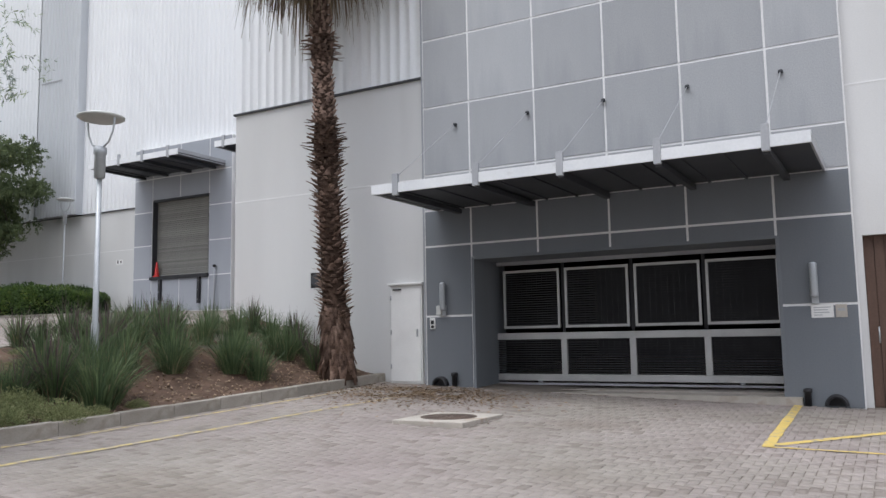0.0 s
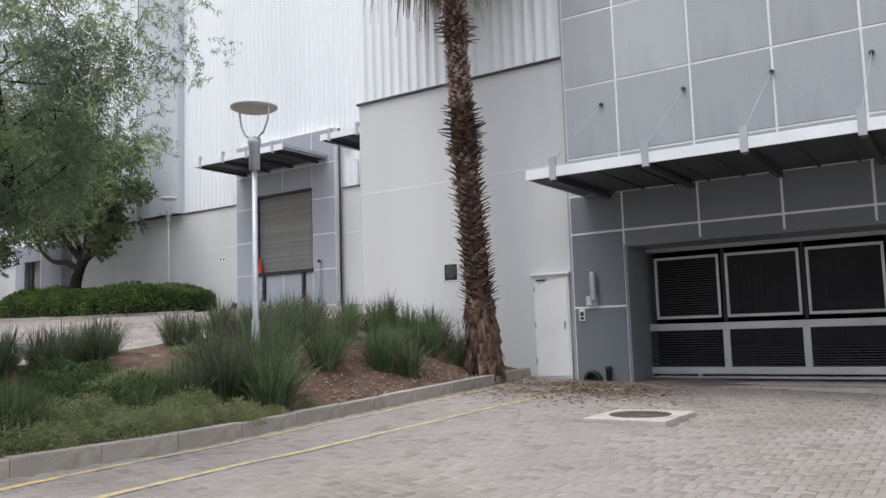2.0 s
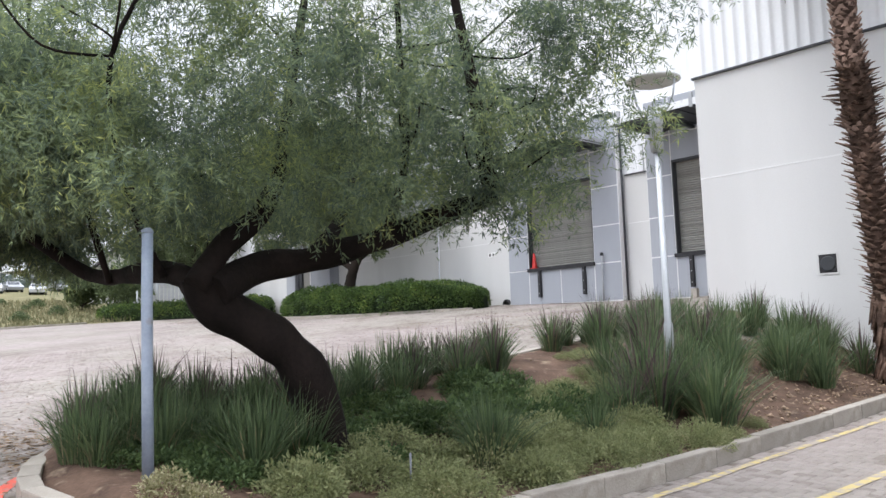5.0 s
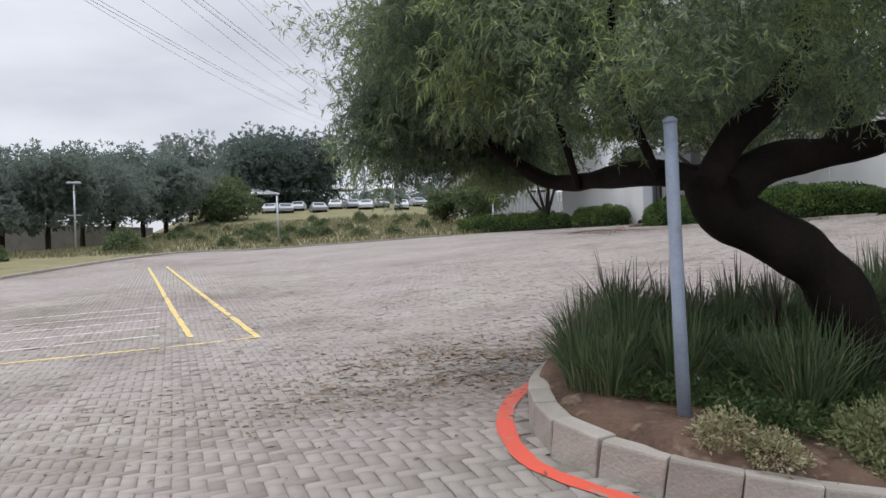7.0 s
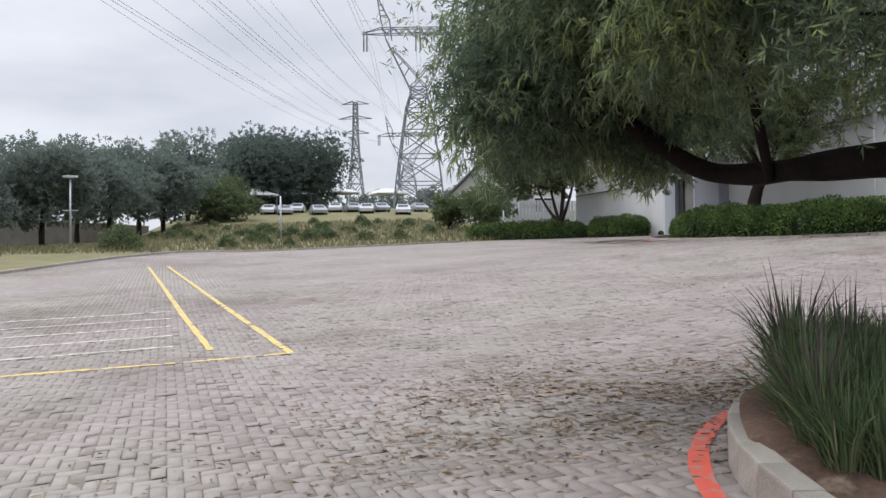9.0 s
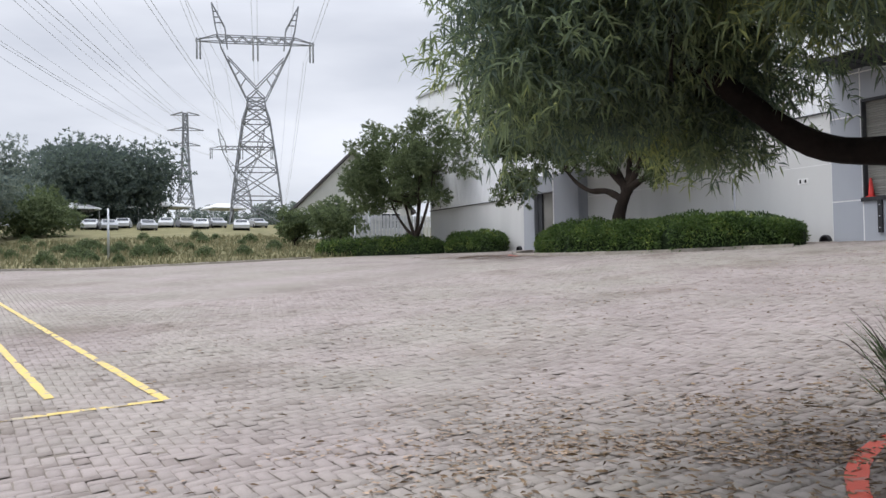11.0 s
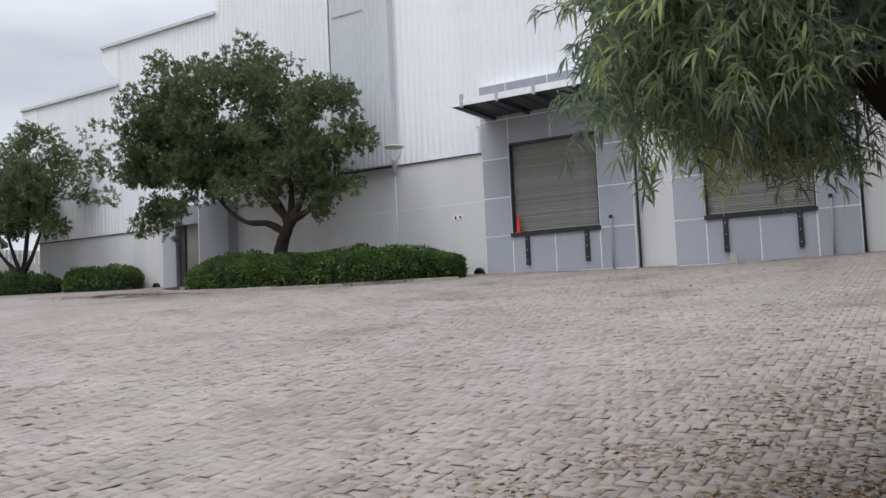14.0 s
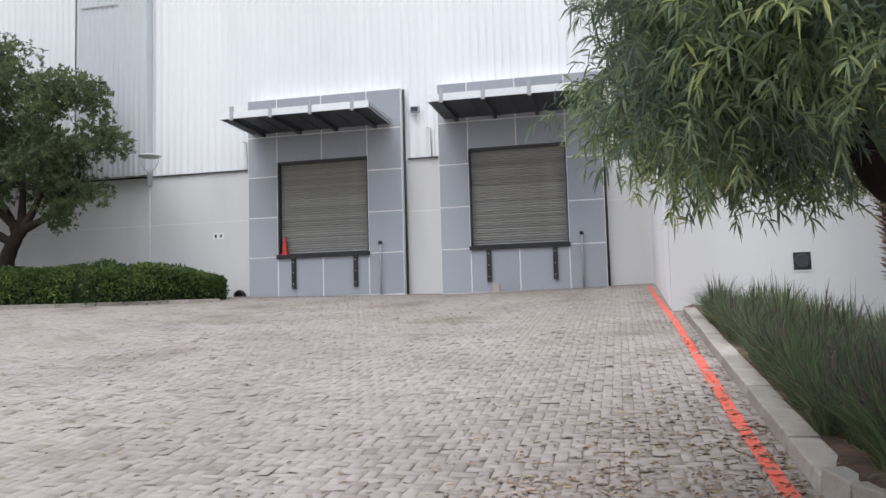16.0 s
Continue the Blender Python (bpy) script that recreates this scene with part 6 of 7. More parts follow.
np_mesh("dead_frond_skirt", V, F, M_PALMDRY, palm)
for k in range(16):
    a = k * 2 * math.pi / 16 + rng.uniform(-0.15, 0.15)
    out, el = Vector((math.cos(a), math.sin(a), 0)), rng.uniform(-0.1, 1.2)
    d = (out * math.cos(el) + Vector((0, 0, math.sin(el)))).normalized()
    base = palm_axis(9.1)
    hub = base + d * rng.uniform(0.9, 1.3)
    side = d.cross(Vector((0, 0, 1))).normalized()
    V, F = [], []
    for j in range(26):
        b2 = radians(-110 + 220 * j / 25)
        ld = (d * math.cos(b2) + side * math.sin(b2)).normalized()
        tip = hub + ld * rng.uniform(0.7, 0.95) + Vector((0, 0, -0.25))
        w = ld.cross(d.cross(side)).normalized() * 0.02
        m = hub + ld * 0.5
        b = len(V)
        V += [hub, m + w, tip, m - w]
        F.append((b, b + 1, b + 2, b + 3))
    b = len(V)
    V += [base - side * 0.02, base + side * 0.02, hub + side * 0.012, hub - side * 0.012]
    F.append((b, b + 1, b + 2, b + 3))
    np_mesh("frond", V, F, M_STRAP, palm)


# ---- lamps and posts ----
def bowl_lamp(at, height, label, steel, girth=1.0):
    """Post lamp: a slim mast, a collar, two curved arms and a flat disc reflector."""
    o = thing("street_lamp", at, label, "street lamp", "post lamps")
    h = height
    part("mast", tube(bmesh.new(), [(0, 0, -0.1), (0, 0, 0.9), (0, 0, 0.95), (0, 0, h - 0.85)], [0.065 * girth, 0.06 * girth, 0.045 * girth, 0.04 * girth], 14), steel, o)
    part("collar", lathe(bmesh.new(), [(0.05, h - 1.0), (0.085, h - 0.98), (0.085, h - 0.62), (0.10, h - 0.6), (0.10, h - 0.5), (0.06, h - 0.48)], 18), steel, o)
    for s in (-1, 1):
        arc = [(s * 0.08 * 0.75, 0, h - 0.5), (s * 0.2, 0, h - 0.42), (s * 0.29, 0, h - 0.26), (s * 0.325, 0, h - 0.05)]
        part("arm", rod(arc, 0.014, 8), steel, o)
    part("disc", lathe(bmesh.new(), [(0.02, h - 0.055), (0.30, h - 0.05), (0.36, h - 0.02), (0.36, h), (0.25, h + 0.04), (0.02, h + 0.055)], 32), M_LAMPWHITE, o, "pale shallow disc reflector")
    return o


LX, LY = -11.63, 8.12
bowl_lamp((LX, LY, sz(LX, LY)), 4.83 - sz(LX, LY), "slim grey post lamp with a flat disc head", M_GALV)
LX2, LY2 = -30.1, 20.6
bowl_lamp((LX2, LY2, gz(LX2, LY2)), 7.1 - gz(LX2, LY2), "slim grey post lamp behind the hedge", M_STEELGREY, 0.7)
o = thing("sign_post", (-11.45, 1.18, sz(-11.45, 1.18)), "pale blue-grey painted steel post in the bed", "post")
part("pole", tube(bmesh.new(), [(0.02, 0, -0.1), (0.0, 0, 0.7), (-0.01, 0.0, 1.2), (-0.03, 0.01, 1.71)], [0.042, 0.04, 0.04, 0.04], 14), M_BLUEPOST, o)
part("cap", lathe(bmesh.new(), [(0.042, 0), (0.044, 0.02), (0.02, 0.04)], 14, (-0.03, 0.01, 1.71)), M_BLUEPOST, o)
o = thing("tap_post", (-10.75, 3.0, sz(-10.75, 3.0)), "thin short grey garden tap pipe among plants", "pipe")
part("pipe", rod([(0, 0, -0.05), (0, 0, 0.3)], 0.009), M_PYLON, o)


# ---- beyond the yard ----
BAR = np_mesh("brace", [(-1, -1, 0), (1, -1, 0), (1, 1, 0), (-1, 1, 0), (-1, -1, 1), (1, -1, 1), (1, 1, 1), (-1, 1, 1)], [(0, 1, 5, 4), (1, 2, 6, 5), (2, 3, 7, 6), (3, 0, 4, 7)], M_PYLON)
BAR_MESH = BAR.data
bpy.data.objects.remove(BAR)


def bars(name, segments, r, owner, scale):
    """Each lattice member as a part of its own on one shared bar."""
    seen = set()
    for a, b in segments:
        a, b = Vector([p * q for p, q in zip(a, scale)]), Vector([p * q for p, q in zip(b, scale)])
        key = tuple(sorted((tuple(round(c, 2) for c in a), tuple(round(c, 2) for c in b))))
        if key in seen or (b - a).length < 1e-3:
            continue
        seen.add(key)
        d = b - a
        shared(name, BAR_MESH, owner, Matrix.Translation(a) @ d.to_track_quat("Z", "Y").to_matrix().to_4x4() @ Matrix.Diagonal((r, r, d.length, 1)))


def square(h, w):
    return [(-w, -w, h), (w, -w, h), (w, w, h), (-w, w, h)]


def lattice(levels):
    """Legs, rings and crossed braces between square levels (height, half width)."""
    seg = []
    for (h0, w0), (h1, w1) in zip(levels, levels[1:]):
        a, b = square(h0, w0), square(h1, w1)
        for k in range(4):
            n = (k + 1) % 4
            seg += [(a[k], b[k]), (b[k], b[n]), (a[k], b[n]), (a[n], b[k])]
    return seg


def delta_pylon(at, turn, s, label):
    o = thing("pylon", at, label, "pylon", "power pylons", turn=turn)
    legs = lattice([(0, 4.6), (5, 4.1), (10, 3.5), (14.5, 2.9), (18.5, 2.35), (21, 1.6), (22.5, 1.45)])
    bars("brace", legs, 0.085 * s, o, (s, s, s))
    head = []
    for sx in (-1, 1):
        for sy in (-1, 1):
            head += [((sx * 1.45, sy * 1.45, 22.5), (sx * 5.2, sy * 0.9, 31.5)), ((sx * 1.45, sy * 1.45, 22.5), (-sx * 0.2, sy * 1.2, 24.3)), ((sx * 0.0, sy * 1.2, 24.5), (sx * 4.2, sy * 0.9, 29.8)),
                     ((sx * 5.2, sy * 0.9, 31.5), (sx * 6.0, sy * 0.6, 35.0)), ((sx * 4.3, sy * 0.8, 31.5), (sx * 4.6, sy * 0.7, 35.0)), ((sx * 6.0, sy * 0.6, 35.0), (sx * 6.6, 0, 39.5)), ((sx * 4.6, sy * 0.7, 35), (sx * 6.6, 0, 39.5))]
        head += [((sx * 2.5, 1.3, 25.2), (sx * 2.5, -1.3, 25.2)), ((sx * 4.0, 1.1, 29), (sx * 4.0, -1.1, 29)), ((sx * 2.4, 1.3, 25.0), (sx * 1.6, 1.2, 26.5)), ((sx * 3.2, 1.1, 27), (sx * 2.6, 1.1, 27.6))]
        for k in range(3):
            z = 36 + k
            head.append(((sx * (6.1 + 0.13 * k), 0.3, z), (sx * (4.9 + 0.4 * k), 0.3, z)))
    bars("head_brace", head, 0.085 * s, o, (s * 1.14, s, s))
    arm = []
    for sy in (-0.6, 0.6):
        arm += [((-9, 0, 32.7), (-6, sy, 33.6)), ((9, 0, 32.7), (6, sy, 33.6)), ((-6, sy, 33.6), (6, sy, 33.6)), ((-9, 0, 32.5), (-5.8, sy, 32.5)), ((9, 0, 32.5), (5.8, sy, 32.5)), ((-6, sy, 32.5), (6, sy, 32.5))]
        for k in range(12):
            arm.append(((-6 + k, sy, 32.5 if k % 2 else 33.6), (-5 + k, sy, 33.6 if k % 2 else 32.5)))
    bars("cross_arm_bar", arm, 0.075 * s, o, (s * 1.14, s, s))
    for x in (-8.8, -8.3, -0.4, 0.3, 8.3, 8.8):
        part("insulator", lathe(bmesh.new(), [(0.05, 0), (0.12, 0.1), (0.12, 3.2), (0.05, 3.3)], 6, (x * s * 1.14, 0, 29.3 * s)), M_PYLON, o)
    return o


def mast_pylon(at, turn, s, label):
    o = thing("pylon", at, label, "pylon", "power pylons", turn=turn)
    seg = lattice([(0, 3.4), (5, 2.9), (10, 2.4), (15, 1.9), (20, 1.45), (25, 1.05), (30, 0.8), (34, 0.7), (38, 0.65), (40, 0.6)])
    bars("brace", seg, 0.1 * s, o, (s, s, s))
    for z in (30.5, 35, 39.5):
        w = 4.2 if z != 35 else 5.2
        arm = [((-w, 0, z), (w, 0, z)), ((-w, 0, z), (-0.7, 0.5, z + 0.9)), ((w, 0, z), (0.7, 0.5, z + 0.9)), ((-w, 0, z), (-0.7, -0.5, z + 0.9)), ((w, 0, z), (0.7, -0.5, z + 0.9))]
        bars("cross_arm_bar", arm, 0.1 * s, o, (s, s, s))
    return o


def from_eye(e, d, dist):
    return (e[0] + d[0] * dist, e[1] + d[1] * dist)


E12, E8 = (-12.47, -2.3), (-8.28, -1.83)
P1 = from_eye(E12, (-0.9509, 0.3095), 122)
P1Z = gz(*P1) - 0.3
PS = (1.66 + 0.336 * 122 - P1Z) / 39.5
delta_pylon((*P1, P1Z), 71, PS, "tall lattice power pylon with a forked head")
P3 = from_eye(E12, (-0.957, 0.291), 225)
delta_pylon((*P3, gz(*P3) - 0.3), 68, PS * 0.98, "distant lattice power pylon with a forked head")
P2 = from_eye(E12, (-0.974, 0.228), 235)
mast_pylon((*P2, gz(*P2) - 0.3), 66, 0.96, "distant slim lattice pylon with three cross arms")
P4 = from_eye(E12, (-0.967, 0.255), 480)
mast_pylon((*P4, gz(*P4) - 0.3), 66, 0.85, "far-off slim lattice pylon")

# conductors
def string(p, q, sag):
    pts = [np.array(p) + (np.array(q) - np.array(p)) * t - np.array([0, 0, sag * 4 * t * (1 - t)]) for t in np.linspace(0, 1, 30)]
    ob = part("power_cable", tube(bmesh.new(), [tuple(v) for v in pts], [0.022] * 30, 5), M_GALV)
    tagged(ob, "thin overhead power cable between pylons", "cable", "power cables")


ca, sa = math.cos(radians(71)), math.sin(radians(71))
Q1, Q2, Q3 = (206, -73), (111, -72), (150, -85)
for off, h in ((-8.8, 29.3), (-8.2, 29.3), (-0.4, 29.3), (0.3, 29.3), (8.3, 29.3), (8.8, 29.3), (-6.6, 39.5), (6.6, 39.5)):
    string((P1[0] + off * PS * ca, P1[1] + off * PS * sa, P1Z + h * PS), (Q1[0] + off * PS * ca, Q1[1] + off * PS * sa, h * PS + 2), 8.0)
    string((P1[0] + off * PS * ca, P1[1] + off * PS * sa, P1Z + h * PS), (P1[0] - 330 + off * PS * ca, P1[1] + 110 + off * PS * sa, P1Z + h * PS), 9.0)
    string((P3[0] + off * PS * ca, P3[1] + off * PS * sa, gz(*P3) + h * PS), (Q3[0] + off * PS * ca, Q3[1] + off * PS * sa, h * PS), 10.0)
for w, h in ((-4.2, 30.5), (4.2, 30.5), (-5.2, 35), (5.2, 35), (-4.2, 39.5), (4.2, 39.5)):
    string((P2[0] + w * 0.39, P2[1] + w * 0.88, gz(*P2) + h * 0.96), (Q2[0] + w * 0.39, Q2[1] + w * 0.88, h * 0.96), 10.0)


def far_tree(at, r, height, label, seed, twigs=1500, leaf=0.42, material=None, flat=0.8, stem=0.35, gap=-0.25):
    rng = np.random.default_rng(seed)
    o = thing("tree", at, label, "tree", "far trees")
    stem_h = height * stem
    blobs = [(0, 0, stem_h + (height - stem_h) * 0.5, r * 0.75, (height - stem_h) * 0.5)]
    for k in range(9):
        a = 2 * math.pi * k / 9 + rng.uniform(-0.3, 0.3)
        q = rng.uniform(0.45, 0.75)
        blobs.append((r * q * math.cos(a), r * q * math.sin(a), stem_h + (height - stem_h) * rng.uniform(0.2, 0.78), r * rng.uniform(0.3, 0.48), (height - stem_h) * rng.uniform(0.18, 0.3) * flat + 0.3))
    limbs("trunk", [([(0, 0, -0.3), (0.1, 0, stem_h * 0.6), (0, 0.1, stem_h * 1.3)], r * 0.055, r * 0.035), ([(0, 0, stem_h * 0.7), (r * 0.3, 0.2, stem_h * 1.5)], r * 0.035, 0.04), ([(0, 0, stem_h * 0.7), (-r * 0.3, -0.2, stem_h * 1.5)], r * 0.035, 0.04)], M_BARK2, o, sides=6)
    lumps = clumps(blobs, max(60, twigs // 22), r * 0.2, rng)
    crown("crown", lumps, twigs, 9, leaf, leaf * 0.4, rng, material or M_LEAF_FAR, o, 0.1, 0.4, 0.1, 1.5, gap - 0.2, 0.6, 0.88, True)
    return o


for k, (dx, dy, D, r, top) in enumerate(((-0.978, -0.215, 62, 4.2, 0.125), (-0.984, -0.175, 70, 4.6, 0.135), (-0.991, -0.13, 66, 4.3, 0.13), (-0.995, -0.095, 84, 4.8, 0.14), (-0.998, -0.062, 74, 4.6, 0.125), (-0.9993, -0.03, 92, 5.2, 0.138),
                                         (-1.0, -0.004, 80, 4.6, 0.118), (-1.0, 0.024, 100, 5.0, 0.152), (-0.97, -0.25, 56, 3.6, 0.09), (-0.955, -0.30, 60, 4.5, 0.12))):
    p = from_eye(E8, (dx, dy), D)
    z = gz(*p)
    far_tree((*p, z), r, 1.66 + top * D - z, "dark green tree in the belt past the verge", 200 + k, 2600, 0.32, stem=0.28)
pd = from_eye(E8, (-0.9925, 0.122), 120)
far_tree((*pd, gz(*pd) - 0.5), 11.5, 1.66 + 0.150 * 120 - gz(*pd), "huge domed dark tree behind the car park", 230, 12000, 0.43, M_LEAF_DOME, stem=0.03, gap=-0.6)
pd = from_eye(E8, (-0.998, 0.05), 88)
far_tree((*pd, gz(*pd) - 0.5), 4.6, 1.66 + 0.1 * 88 - gz(*pd), "rounded olive-green tree before the domed tree", 231, 5000, 0.26, M_LEAF_TREE, stem=0.25, gap=-0.5)
for k, (dx, dy, D, r, top) in enumerate(((-0.979, 0.203, 190, 7, 0.078), (-0.968, 0.25, 210, 8, 0.083), (-0.955, 0.297, 200, 8, 0.09), (-0.94, 0.34, 190, 7, 0.09))):
    p = from_eye(E12, (dx, dy), D)
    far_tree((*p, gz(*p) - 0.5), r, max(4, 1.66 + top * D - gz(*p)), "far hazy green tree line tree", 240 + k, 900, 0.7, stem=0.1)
for k, (x, y, r, h) in enumerate(((-64.5, 20.5, 1.9, 3.6), (-67.5, 21.5, 1.8, 3.0), (-70.0, 19.5, 1.6, 2.6))):
    far_tree((x, y, gz(x, y)), r, h, "bushy young tree at the edge of the verge", 260 + k, 700, 0.25, M_LEAF_TREE, stem=0.15)

SHRUB = make_meshes("shrub", lambda r: mound_mesh(r, 1.0, 1.25, 1900, 0.17), M_LEAF_TREE, 3)
rp2 = random.Random(19)
spots = [(-59.5, -4.4, 1.15)] + [(-59 - rp2.random() * 26, rp2.uniform(-3, 19), rp2.uniform(0.35, 0.65)) for k in range(48)] + [(-57.6 - rp2.random() * 4, 18 + rp2.random() * 2.5, 0.6) for k in range(4)] + [(-48 - k * 2.1, -10.5 - rp2.random() * 2, 0.8) for k in range(5)]
for x, y, s in spots:
    ob = new("shrub", SHRUB[rp2.randrange(3)])
    ob.matrix_basis = pose(x, y, gz(x, y) - 0.05, 0, 0, rp2.uniform(0, 360)) @ Matrix.Diagonal((s, s, s * rp2.uniform(0.8, 1.1), 1))
    tagged(ob, "rounded dark green shrub on the grass verge", "shrub", "verge shrubs")

# tufts on the verge
rng = np.random.default_rng(55)
n = 14000
x = rng.uniform(-86, -55.5, n)
y = rng.uniform(-12, 22, n)
ok = x < verge_x(y) - 0.3
x, y = x[ok], y[ok]
n = len(x)
base = np.stack([x, y, ground_z(x, y) - 0.02], axis=1)
v, f = leaf_arrays(base, rng.normal(size=(n, 3)) * 0.35 + np.array([0, 0, 1.0]), rng.uniform(0.15, 0.4, n), rng.uniform(0.04, 0.1, n), rng, -0.1)
tagged(np_mesh("verge_grass", v, f, M_VERGE), "dry yellow-green grass tufts on the verge", "grass", kind="stuff")


def far_post(at, h, label, arm=0.0):
    o = thing("street_lamp" if arm else "post", at, label, "street lamp" if arm else "post", "verge posts")
    part("mast", tube(bmesh.new(), [(0, 0, -0.2), (0, 0, h)], [0.08, 0.05], 8), M_GALV, o)
    if arm:
        part("head", boxes((-0.15, 0.15, -arm, arm, h - 0.08, h + 0.06), bevel=0.03), M_GALV, o)
        part("crossbar", boxes((-0.04, 0.04, -0.45, 0.45, h * 0.52, h * 0.52 + 0.07)), M_GALV, o)


p = from_eye(E8, (-0.995, -0.102), 58)
far_post((*p, gz(*p)), 1.66 + 0.095 * 58 - gz(*p), "tall grey street lamp at the verge", 0.45)
p = from_eye(E8, (-0.992, 0.128), 54)
far_post((*p, gz(*p)), 1.66 + 0.077 * 54 - gz(*p), "slim grey pole on the verge")
p = from_eye(E12, (-0.905, 0.425), 50)
far_post((*p, gz(*p)), 1.9, "short wooden marker pole on the verge")
p = (-62.0, 22.0)
far_post((*p, gz(*p)), 3.2, "slim grey pole before the fence")

# white carports and parked cars on the slope
for k, a in enumerate((0.1, 0.142, 0.2, 0.262)):
    p = from_eye(E8, (-math.cos(a), math.sin(a)), 112 + 6 * k)
    z = gz(*p)
    o = thing("carport", (*p, z), "white shade-cloth carport in the far car park", "carport", "carports", turn=8)
    bm = bmesh.new()
    edge = [bm.verts.new((xx, yy, 2.3)) for xx, yy in ((-2.5, -2.7), (2.5, -2.7), (2.5, 2.7), (-2.5, 2.7))]
    hem = [bm.verts.new((v.co.x, v.co.y, 2.15)) for v in edge]
    ridge = [bm.verts.new((0, yy, 3.1)) for yy in (-1.0, 1.0)]
    for q in ((edge[0], edge[1], ridge[0]), (edge[2], edge[3], ridge[1]), (edge[1], edge[2], ridge[1], ridge[0]), (edge[3], edge[0], ridge[0], ridge[1])):
        bm.faces.new(q)
    for a in range(4):
        bm.faces.new((hem[a], hem[(a + 1) % 4], edge[(a + 1) % 4], edge[a]))
    part("canopy", bm, M_CARPORT, o)
    for xx in (-2.2, 2.2):
        for yy in (-2.5, 2.5):
            part("post", rod([(xx, yy, -0.2), (xx, yy, 2.3)], 0.04, 6), M_STEELGREY, o)


def car_proto(paint, name, label):
    o = thing(name, (0, 0, 0), label, "car", "parked cars")
    bm = bmesh.new()
    prof = [(-2.1, 0.35), (-2.15, 0.7), (-1.95, 0.88), (-1.0, 0.98), (-0.35, 1.42), (1.0, 1.45), (1.75, 1.05), (2.1, 0.95), (2.15, 0.4)]
    L = [[bm.verts.new((s * (0.85 if z < 1.1 else 0.68), xx, z)) for xx, z in prof] for s in (-1, 1)]
    for a in range(len(prof) - 1):
        bm.faces.new((L[0][a], L[0][a + 1], L[1][a + 1], L[1][a]))
    bm.faces.new(L[0])
    bm.faces.new(L[1][::-1])
    bm.faces.new((L[0][0], L[1][0], L[1][-1], L[0][-1]))
    part("body", bm, paint, o)
    part("windscreen", boxes((-0.62, 0.62, -0.02, 0.02, -0.22, 0.22)), M_GLASS, o).matrix_basis = pose(0, -0.72, 1.21, -55, 0, 0)
    part("rear_window", boxes((-0.6, 0.6, -0.02, 0.02, -0.2, 0.2)), M_GLASS, o).matrix_basis = pose(0, 1.42, 1.27, 60, 0, 0)
    for s in (-1, 1):
        part("side_window", boxes((-0.015, 0.015, -0.75, 0.75, 0, 0.3)), M_GLASS, o).matrix_basis = pose(s * 0.80, 0.25, 1.06, 0, -s * 18, 0)
        for yy in (-1.35, 1.3):
            w = part("wheel", lathe(bmesh.new(), [(0.1, -0.1), (0.3, -0.1), (0.32, -0.06), (0.32, 0.06), (0.3, 0.1), (0.1, 0.1)], 16), M_BLACK, o)
            w.matrix_basis = pose(s * 0.78, yy, 0.32, 0, 90, 0)
    return o


protos = [car_proto(M_CARWHITE, "parked_car", "white parked hatchback in the far car park"), car_proto(M_CARGREY, "parked_car", "silver parked hatchback in the far car park")]
slots = []
for k in range(10):
    a = 0.115 + 0.02 * k + rp2.uniform(-0.004, 0.004)
    p = from_eye(E8, (-math.cos(a), math.sin(a)), 96 + rp2.random() * 16)
    slots.append((*p, gz(*p) - 0.25))
for k, s in enumerate(slots):
    m = pose(*s, 0, 0, 75 + 12 * (k % 2))
    if k < 2:
        protos[k].matrix_basis = m
    else:
        copy_thing(protos[k % 2], m)

# house past the verge
hz = gz(-78, 34) - 0.3
o = thing("house", (-77.0, 27.6, hz), "tall pale plastered building with a dark pitched roof", "house", turn=-19)
EAVE, APEX = 7.4 - hz, 12.5 - hz
w = part("wall", boxes((-18, 0, -5.2, 5.2, 0, EAVE)), M_HOUSE, o)
bm = bmesh.new()
a = [bm.verts.new(q) for q in ((0, -5.2, EAVE), (0, 5.2, EAVE), (0, 0, APEX))]
b = [bm.verts.new(q) for q in ((-0.3, -5.2, EAVE), (-0.3, 5.2, EAVE), (-0.3, 0, APEX))]
bm.faces.new(a)
bm.faces.new(b[::-1])
for k in range(3):
    bm.faces.new((a[k], b[k], b[(k + 1) % 3], a[(k + 1) % 3]))
part("gable", bm, M_HOUSE, o)
for s in (-1, 1):
    bm = bmesh.new()
    q = [(0.5, s * 5.6, EAVE - 0.3), (0.5, 0, APEX + 0.08), (-18.5, 0, APEX + 0.08), (-18.5, s * 5.6, EAVE - 0.3)]
    t = [bm.verts.new(v) for v in q]
    u = [bm.verts.new((v[0], v[1], v[2] + 0.28)) for v in q]
    bm.faces.new(t)
    bm.faces.new(u[::-1])
    for k in range(4):
        bm.faces.new((t[k], u[k], u[(k + 1) % 4], t[(k + 1) % 4]))
    part("roof_slope", bm, M_ROOFDARK, o, "dark tiled roof slope")
for yy in (-5, -1.2, 2.6):
    wd = part("window", boxes((0.0, 0.05, yy, yy + 1.6, 1.2, 2.5)), M_GLASS, o)
    part("frame", boxes((0.03, 0.08, yy - 0.06, yy + 1.66, 2.5, 2.58), (0.03, 0.08, yy - 0.06, yy + 1.66, 1.12, 1.2), (0.03, 0.08, yy + 0.77, yy + 0.83, 1.2, 2.5)), M_DOORWHITE, wd)
o = thing("fence", (-66.5, 22.0, gz(-66.5, 25)), "pale grey vertical-slat boundary fence", "fence")
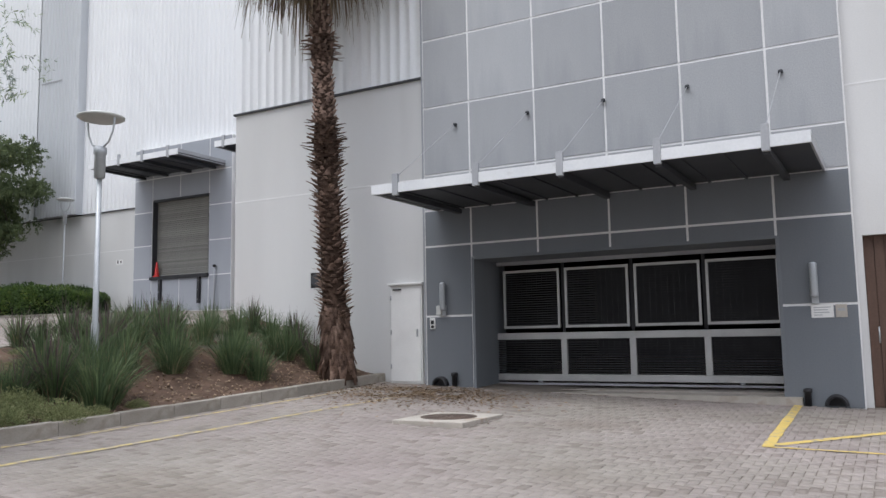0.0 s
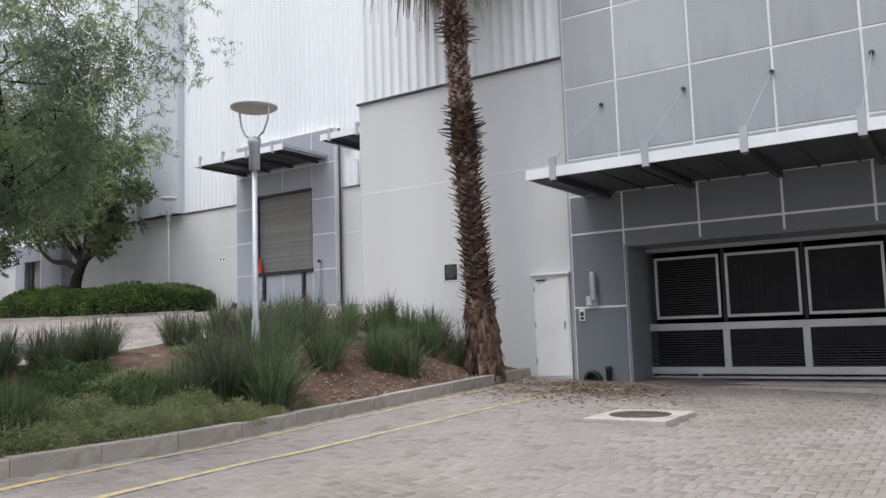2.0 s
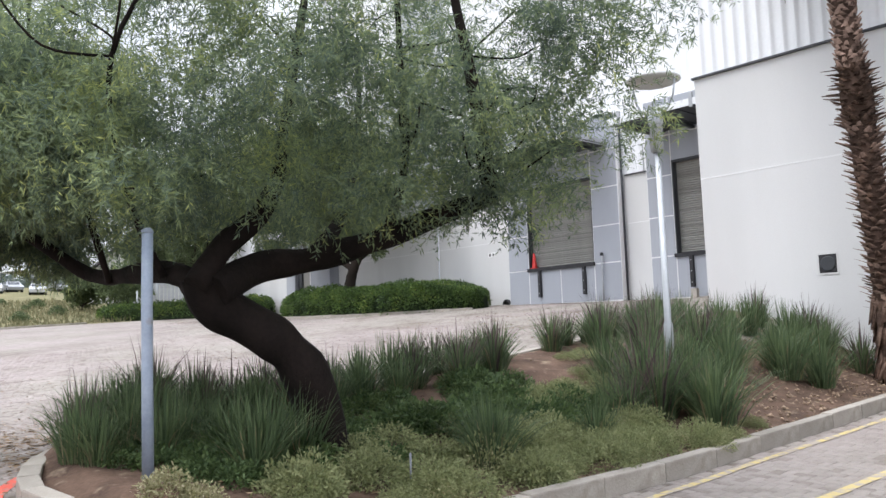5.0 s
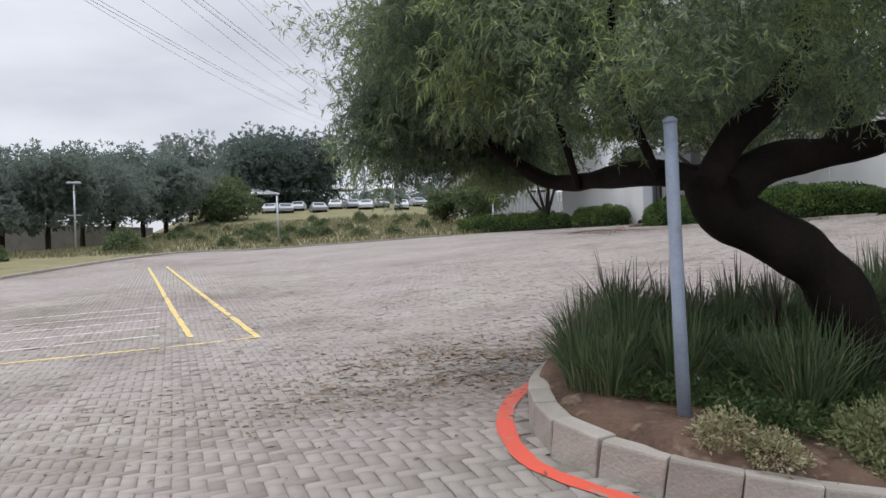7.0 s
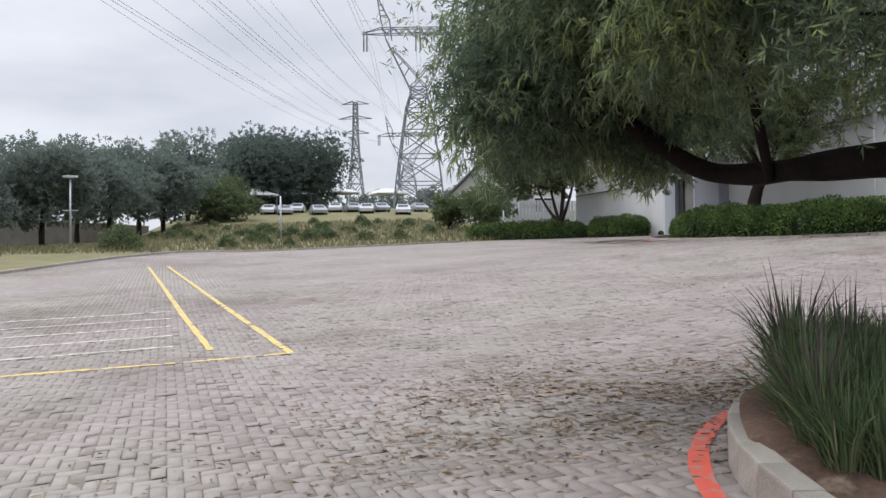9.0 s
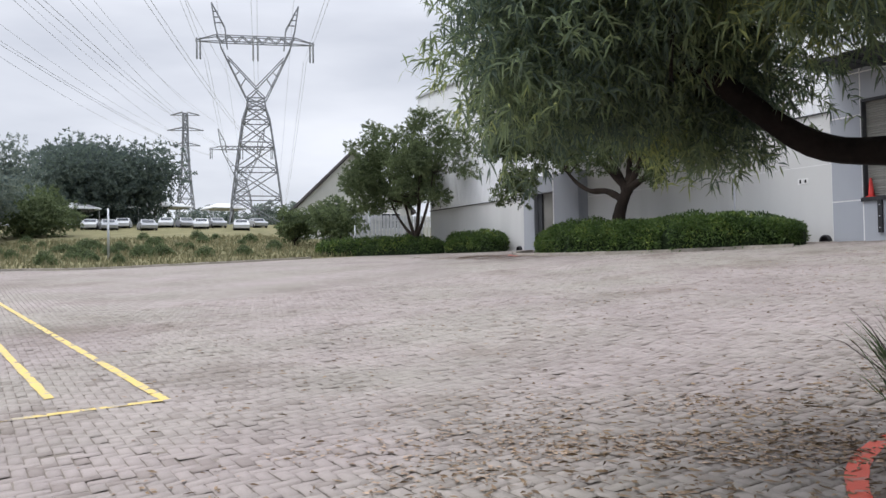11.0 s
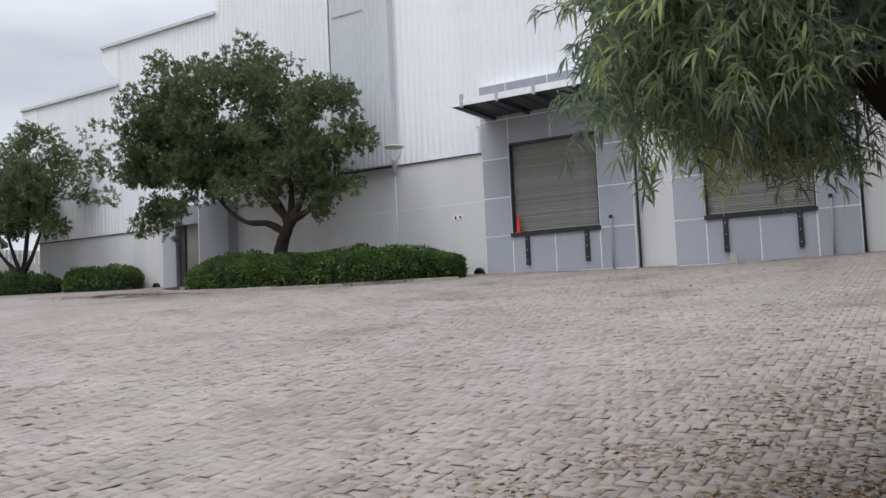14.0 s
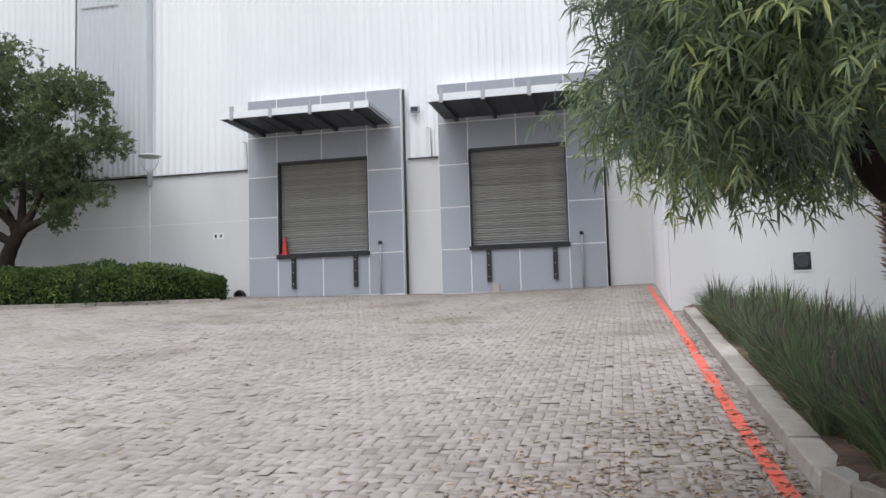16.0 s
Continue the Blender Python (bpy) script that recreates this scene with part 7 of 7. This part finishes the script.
for k in range(46):
    part("slat", boxes((-0.02, 0.02, 0.3 * k, 0.3 * k + 0.24, -0.4, 2.3)), M_HOUSE if k > 22 else M_STEELGREY, o) if k in (0, 23) else None
slat_a, slat_b = [c.data for c in o.children]
for k in range(46):
    if k not in (0, 23):
        kk = 0 if k < 23 else 23
        shared("slat", slat_a if k < 23 else slat_b, o, pose(0, 0.3 * (k - kk), 0))
for z in (0.4, 1.9):
    part("rail", boxes((0.02, 0.06, 0, 13.8, z, z + 0.08)), M_STEELGREY, o)
p0, p1 = from_eye(E8, (-0.975, -0.225), 84), from_eye(E8, (-0.9995, -0.02), 104)
o = thing("boundary_wall", (*p0, gz(*p0) - 0.3), "plain grey boundary wall behind the tree belt", "wall", kind="structure", turn=math.degrees(math.atan2(p1[1] - p0[1], p1[0] - p0[0])))
L = math.hypot(p1[0] - p0[0], p1[1] - p0[1])
part("wall", boxes((0, L, -0.1, 0.1, -1.5, 3.8)), M_BOUNDARY, o)
part("coping", boxes((0, L, -0.16, 0.16, 3.8, 3.9)), M_KERB, o)

# ---- paving blocks ----
U = 0.10


def block_cells():
    i, j = np.meshgrid(np.arange(int(PAVERS_W / U), int(3.6 / U)), np.arange(int(-6.6 / U), int(21.6 / U)), indexing="ij")
    i, j = i.ravel(), j.ravel()
    d = (i - j) % 4
    flat, up = d == 0, d == 3
    cx = np.where(flat, (i + 1) * U, (i + 0.5) * U)
    cy = np.where(flat, (j + 0.5) * U, (j + 1) * U)
    use = flat | up
    cx, cy, flat = cx[use], cy[use], flat[use]
    ok = ~in_island(cx, cy)
    ok &= cx > PAVERS_W + 0.5 + 0.4 * np.sin(cy * 1.3) * np.sin(cy * 0.37 + 1)
    ok &= ~((np.abs(cx - mx) < 0.6) & (np.abs(cy - my) < 0.67))
    ok &= np.where(cx > -14.45, cy < np.where((cx > -7.9) & (cx < -2.5), 13.62, 13.75), cy < 21.55)
    return cx[ok], cy[ok], flat[ok]


def block_verts(hx, hy, c=0.006):
    """Half sizes to the ten-vertex chamfered top of one block."""
    o = [(-hx, -hy, -0.010), (hx, -hy, -0.010), (hx, hy, -0.010), (-hx, hy, -0.010), (-hx + c, -hy + c, 0), (hx - c, -hy + c, 0), (hx - c, hy - c, 0), (-hx + c, hy - c, 0)]
    return np.array(o)


BLOCK_F = np.array([(4, 5, 6, 7), (0, 1, 5, 4), (1, 2, 6, 5), (2, 3, 7, 6), (3, 0, 4, 7)])
cx, cy, flat = block_cells()
order = np.argsort(np.hypot(cx - (-12.3), (cy + 0.9)))
single = np.zeros(len(cx), dtype=bool)
single[order[:300]] = True
rng = np.random.default_rng(77)
tilt = rng.normal(size=(len(cx), 2)) * np.where(cx < -14.3, 0.027, 0.012)[:, None]
lift = rng.normal(size=len(cx)) * np.where(cx < -14.3, 0.004, 0.0018)


def joined(sel, name, owner):
    V, F, base = [], [], 0
    for is_flat in (True, False):
        s = sel & (flat == is_flat)
        if not s.any():
            continue
        t = block_verts(U - 0.0042, U / 2 - 0.0042) if is_flat else block_verts(U / 2 - 0.0042, U - 0.0042)
        x = cx[s][:, None] + t[None, :, 0]
        y = cy[s][:, None] + t[None, :, 1]
        z = ground_z(x, y) + t[None, :, 2] + lift[s][:, None] + t[None, :, 0] * tilt[s][:, :1] + t[None, :, 1] * tilt[s][:, 1:]
        V.append(np.stack([x, y, z], axis=2).reshape(-1, 3))
        n = s.sum()
        F.append((np.arange(n)[:, None, None] * 8 + BLOCK_F[None] + base).reshape(-1, 4))
        base += n * 8
    return tagged(np_mesh(name, np.concatenate(V), np.concatenate(F), M_PAVER, owner), "herringbone of weathered pinkish-grey paving blocks", kind="stuff")


joined(~single, "paving_blocks", ground)
protos_b = {}
for is_flat in (True, False):
    t = block_verts(U - 0.0042, U / 2 - 0.0042) if is_flat else block_verts(U / 2 - 0.0042, U - 0.0042)
    ob = np_mesh("paver", t, BLOCK_F, M_PAVER_ONE)
    protos_b[is_flat] = ob.data
    bpy.data.objects.remove(ob)
for k in np.nonzero(single)[0]:
    x, y = float(cx[k]), float(cy[k])
    sx = math.degrees(math.atan((gz(x + 0.1, y) - gz(x - 0.1, y)) / 0.2))
    sy = math.degrees(math.atan((gz(x, y + 0.1) - gz(x, y - 0.1)) / 0.2))
    shared("paver", protos_b[bool(flat[k])], ground, pose(x, y, gz(x, y) + float(lift[k]), sy, -sx, 0))
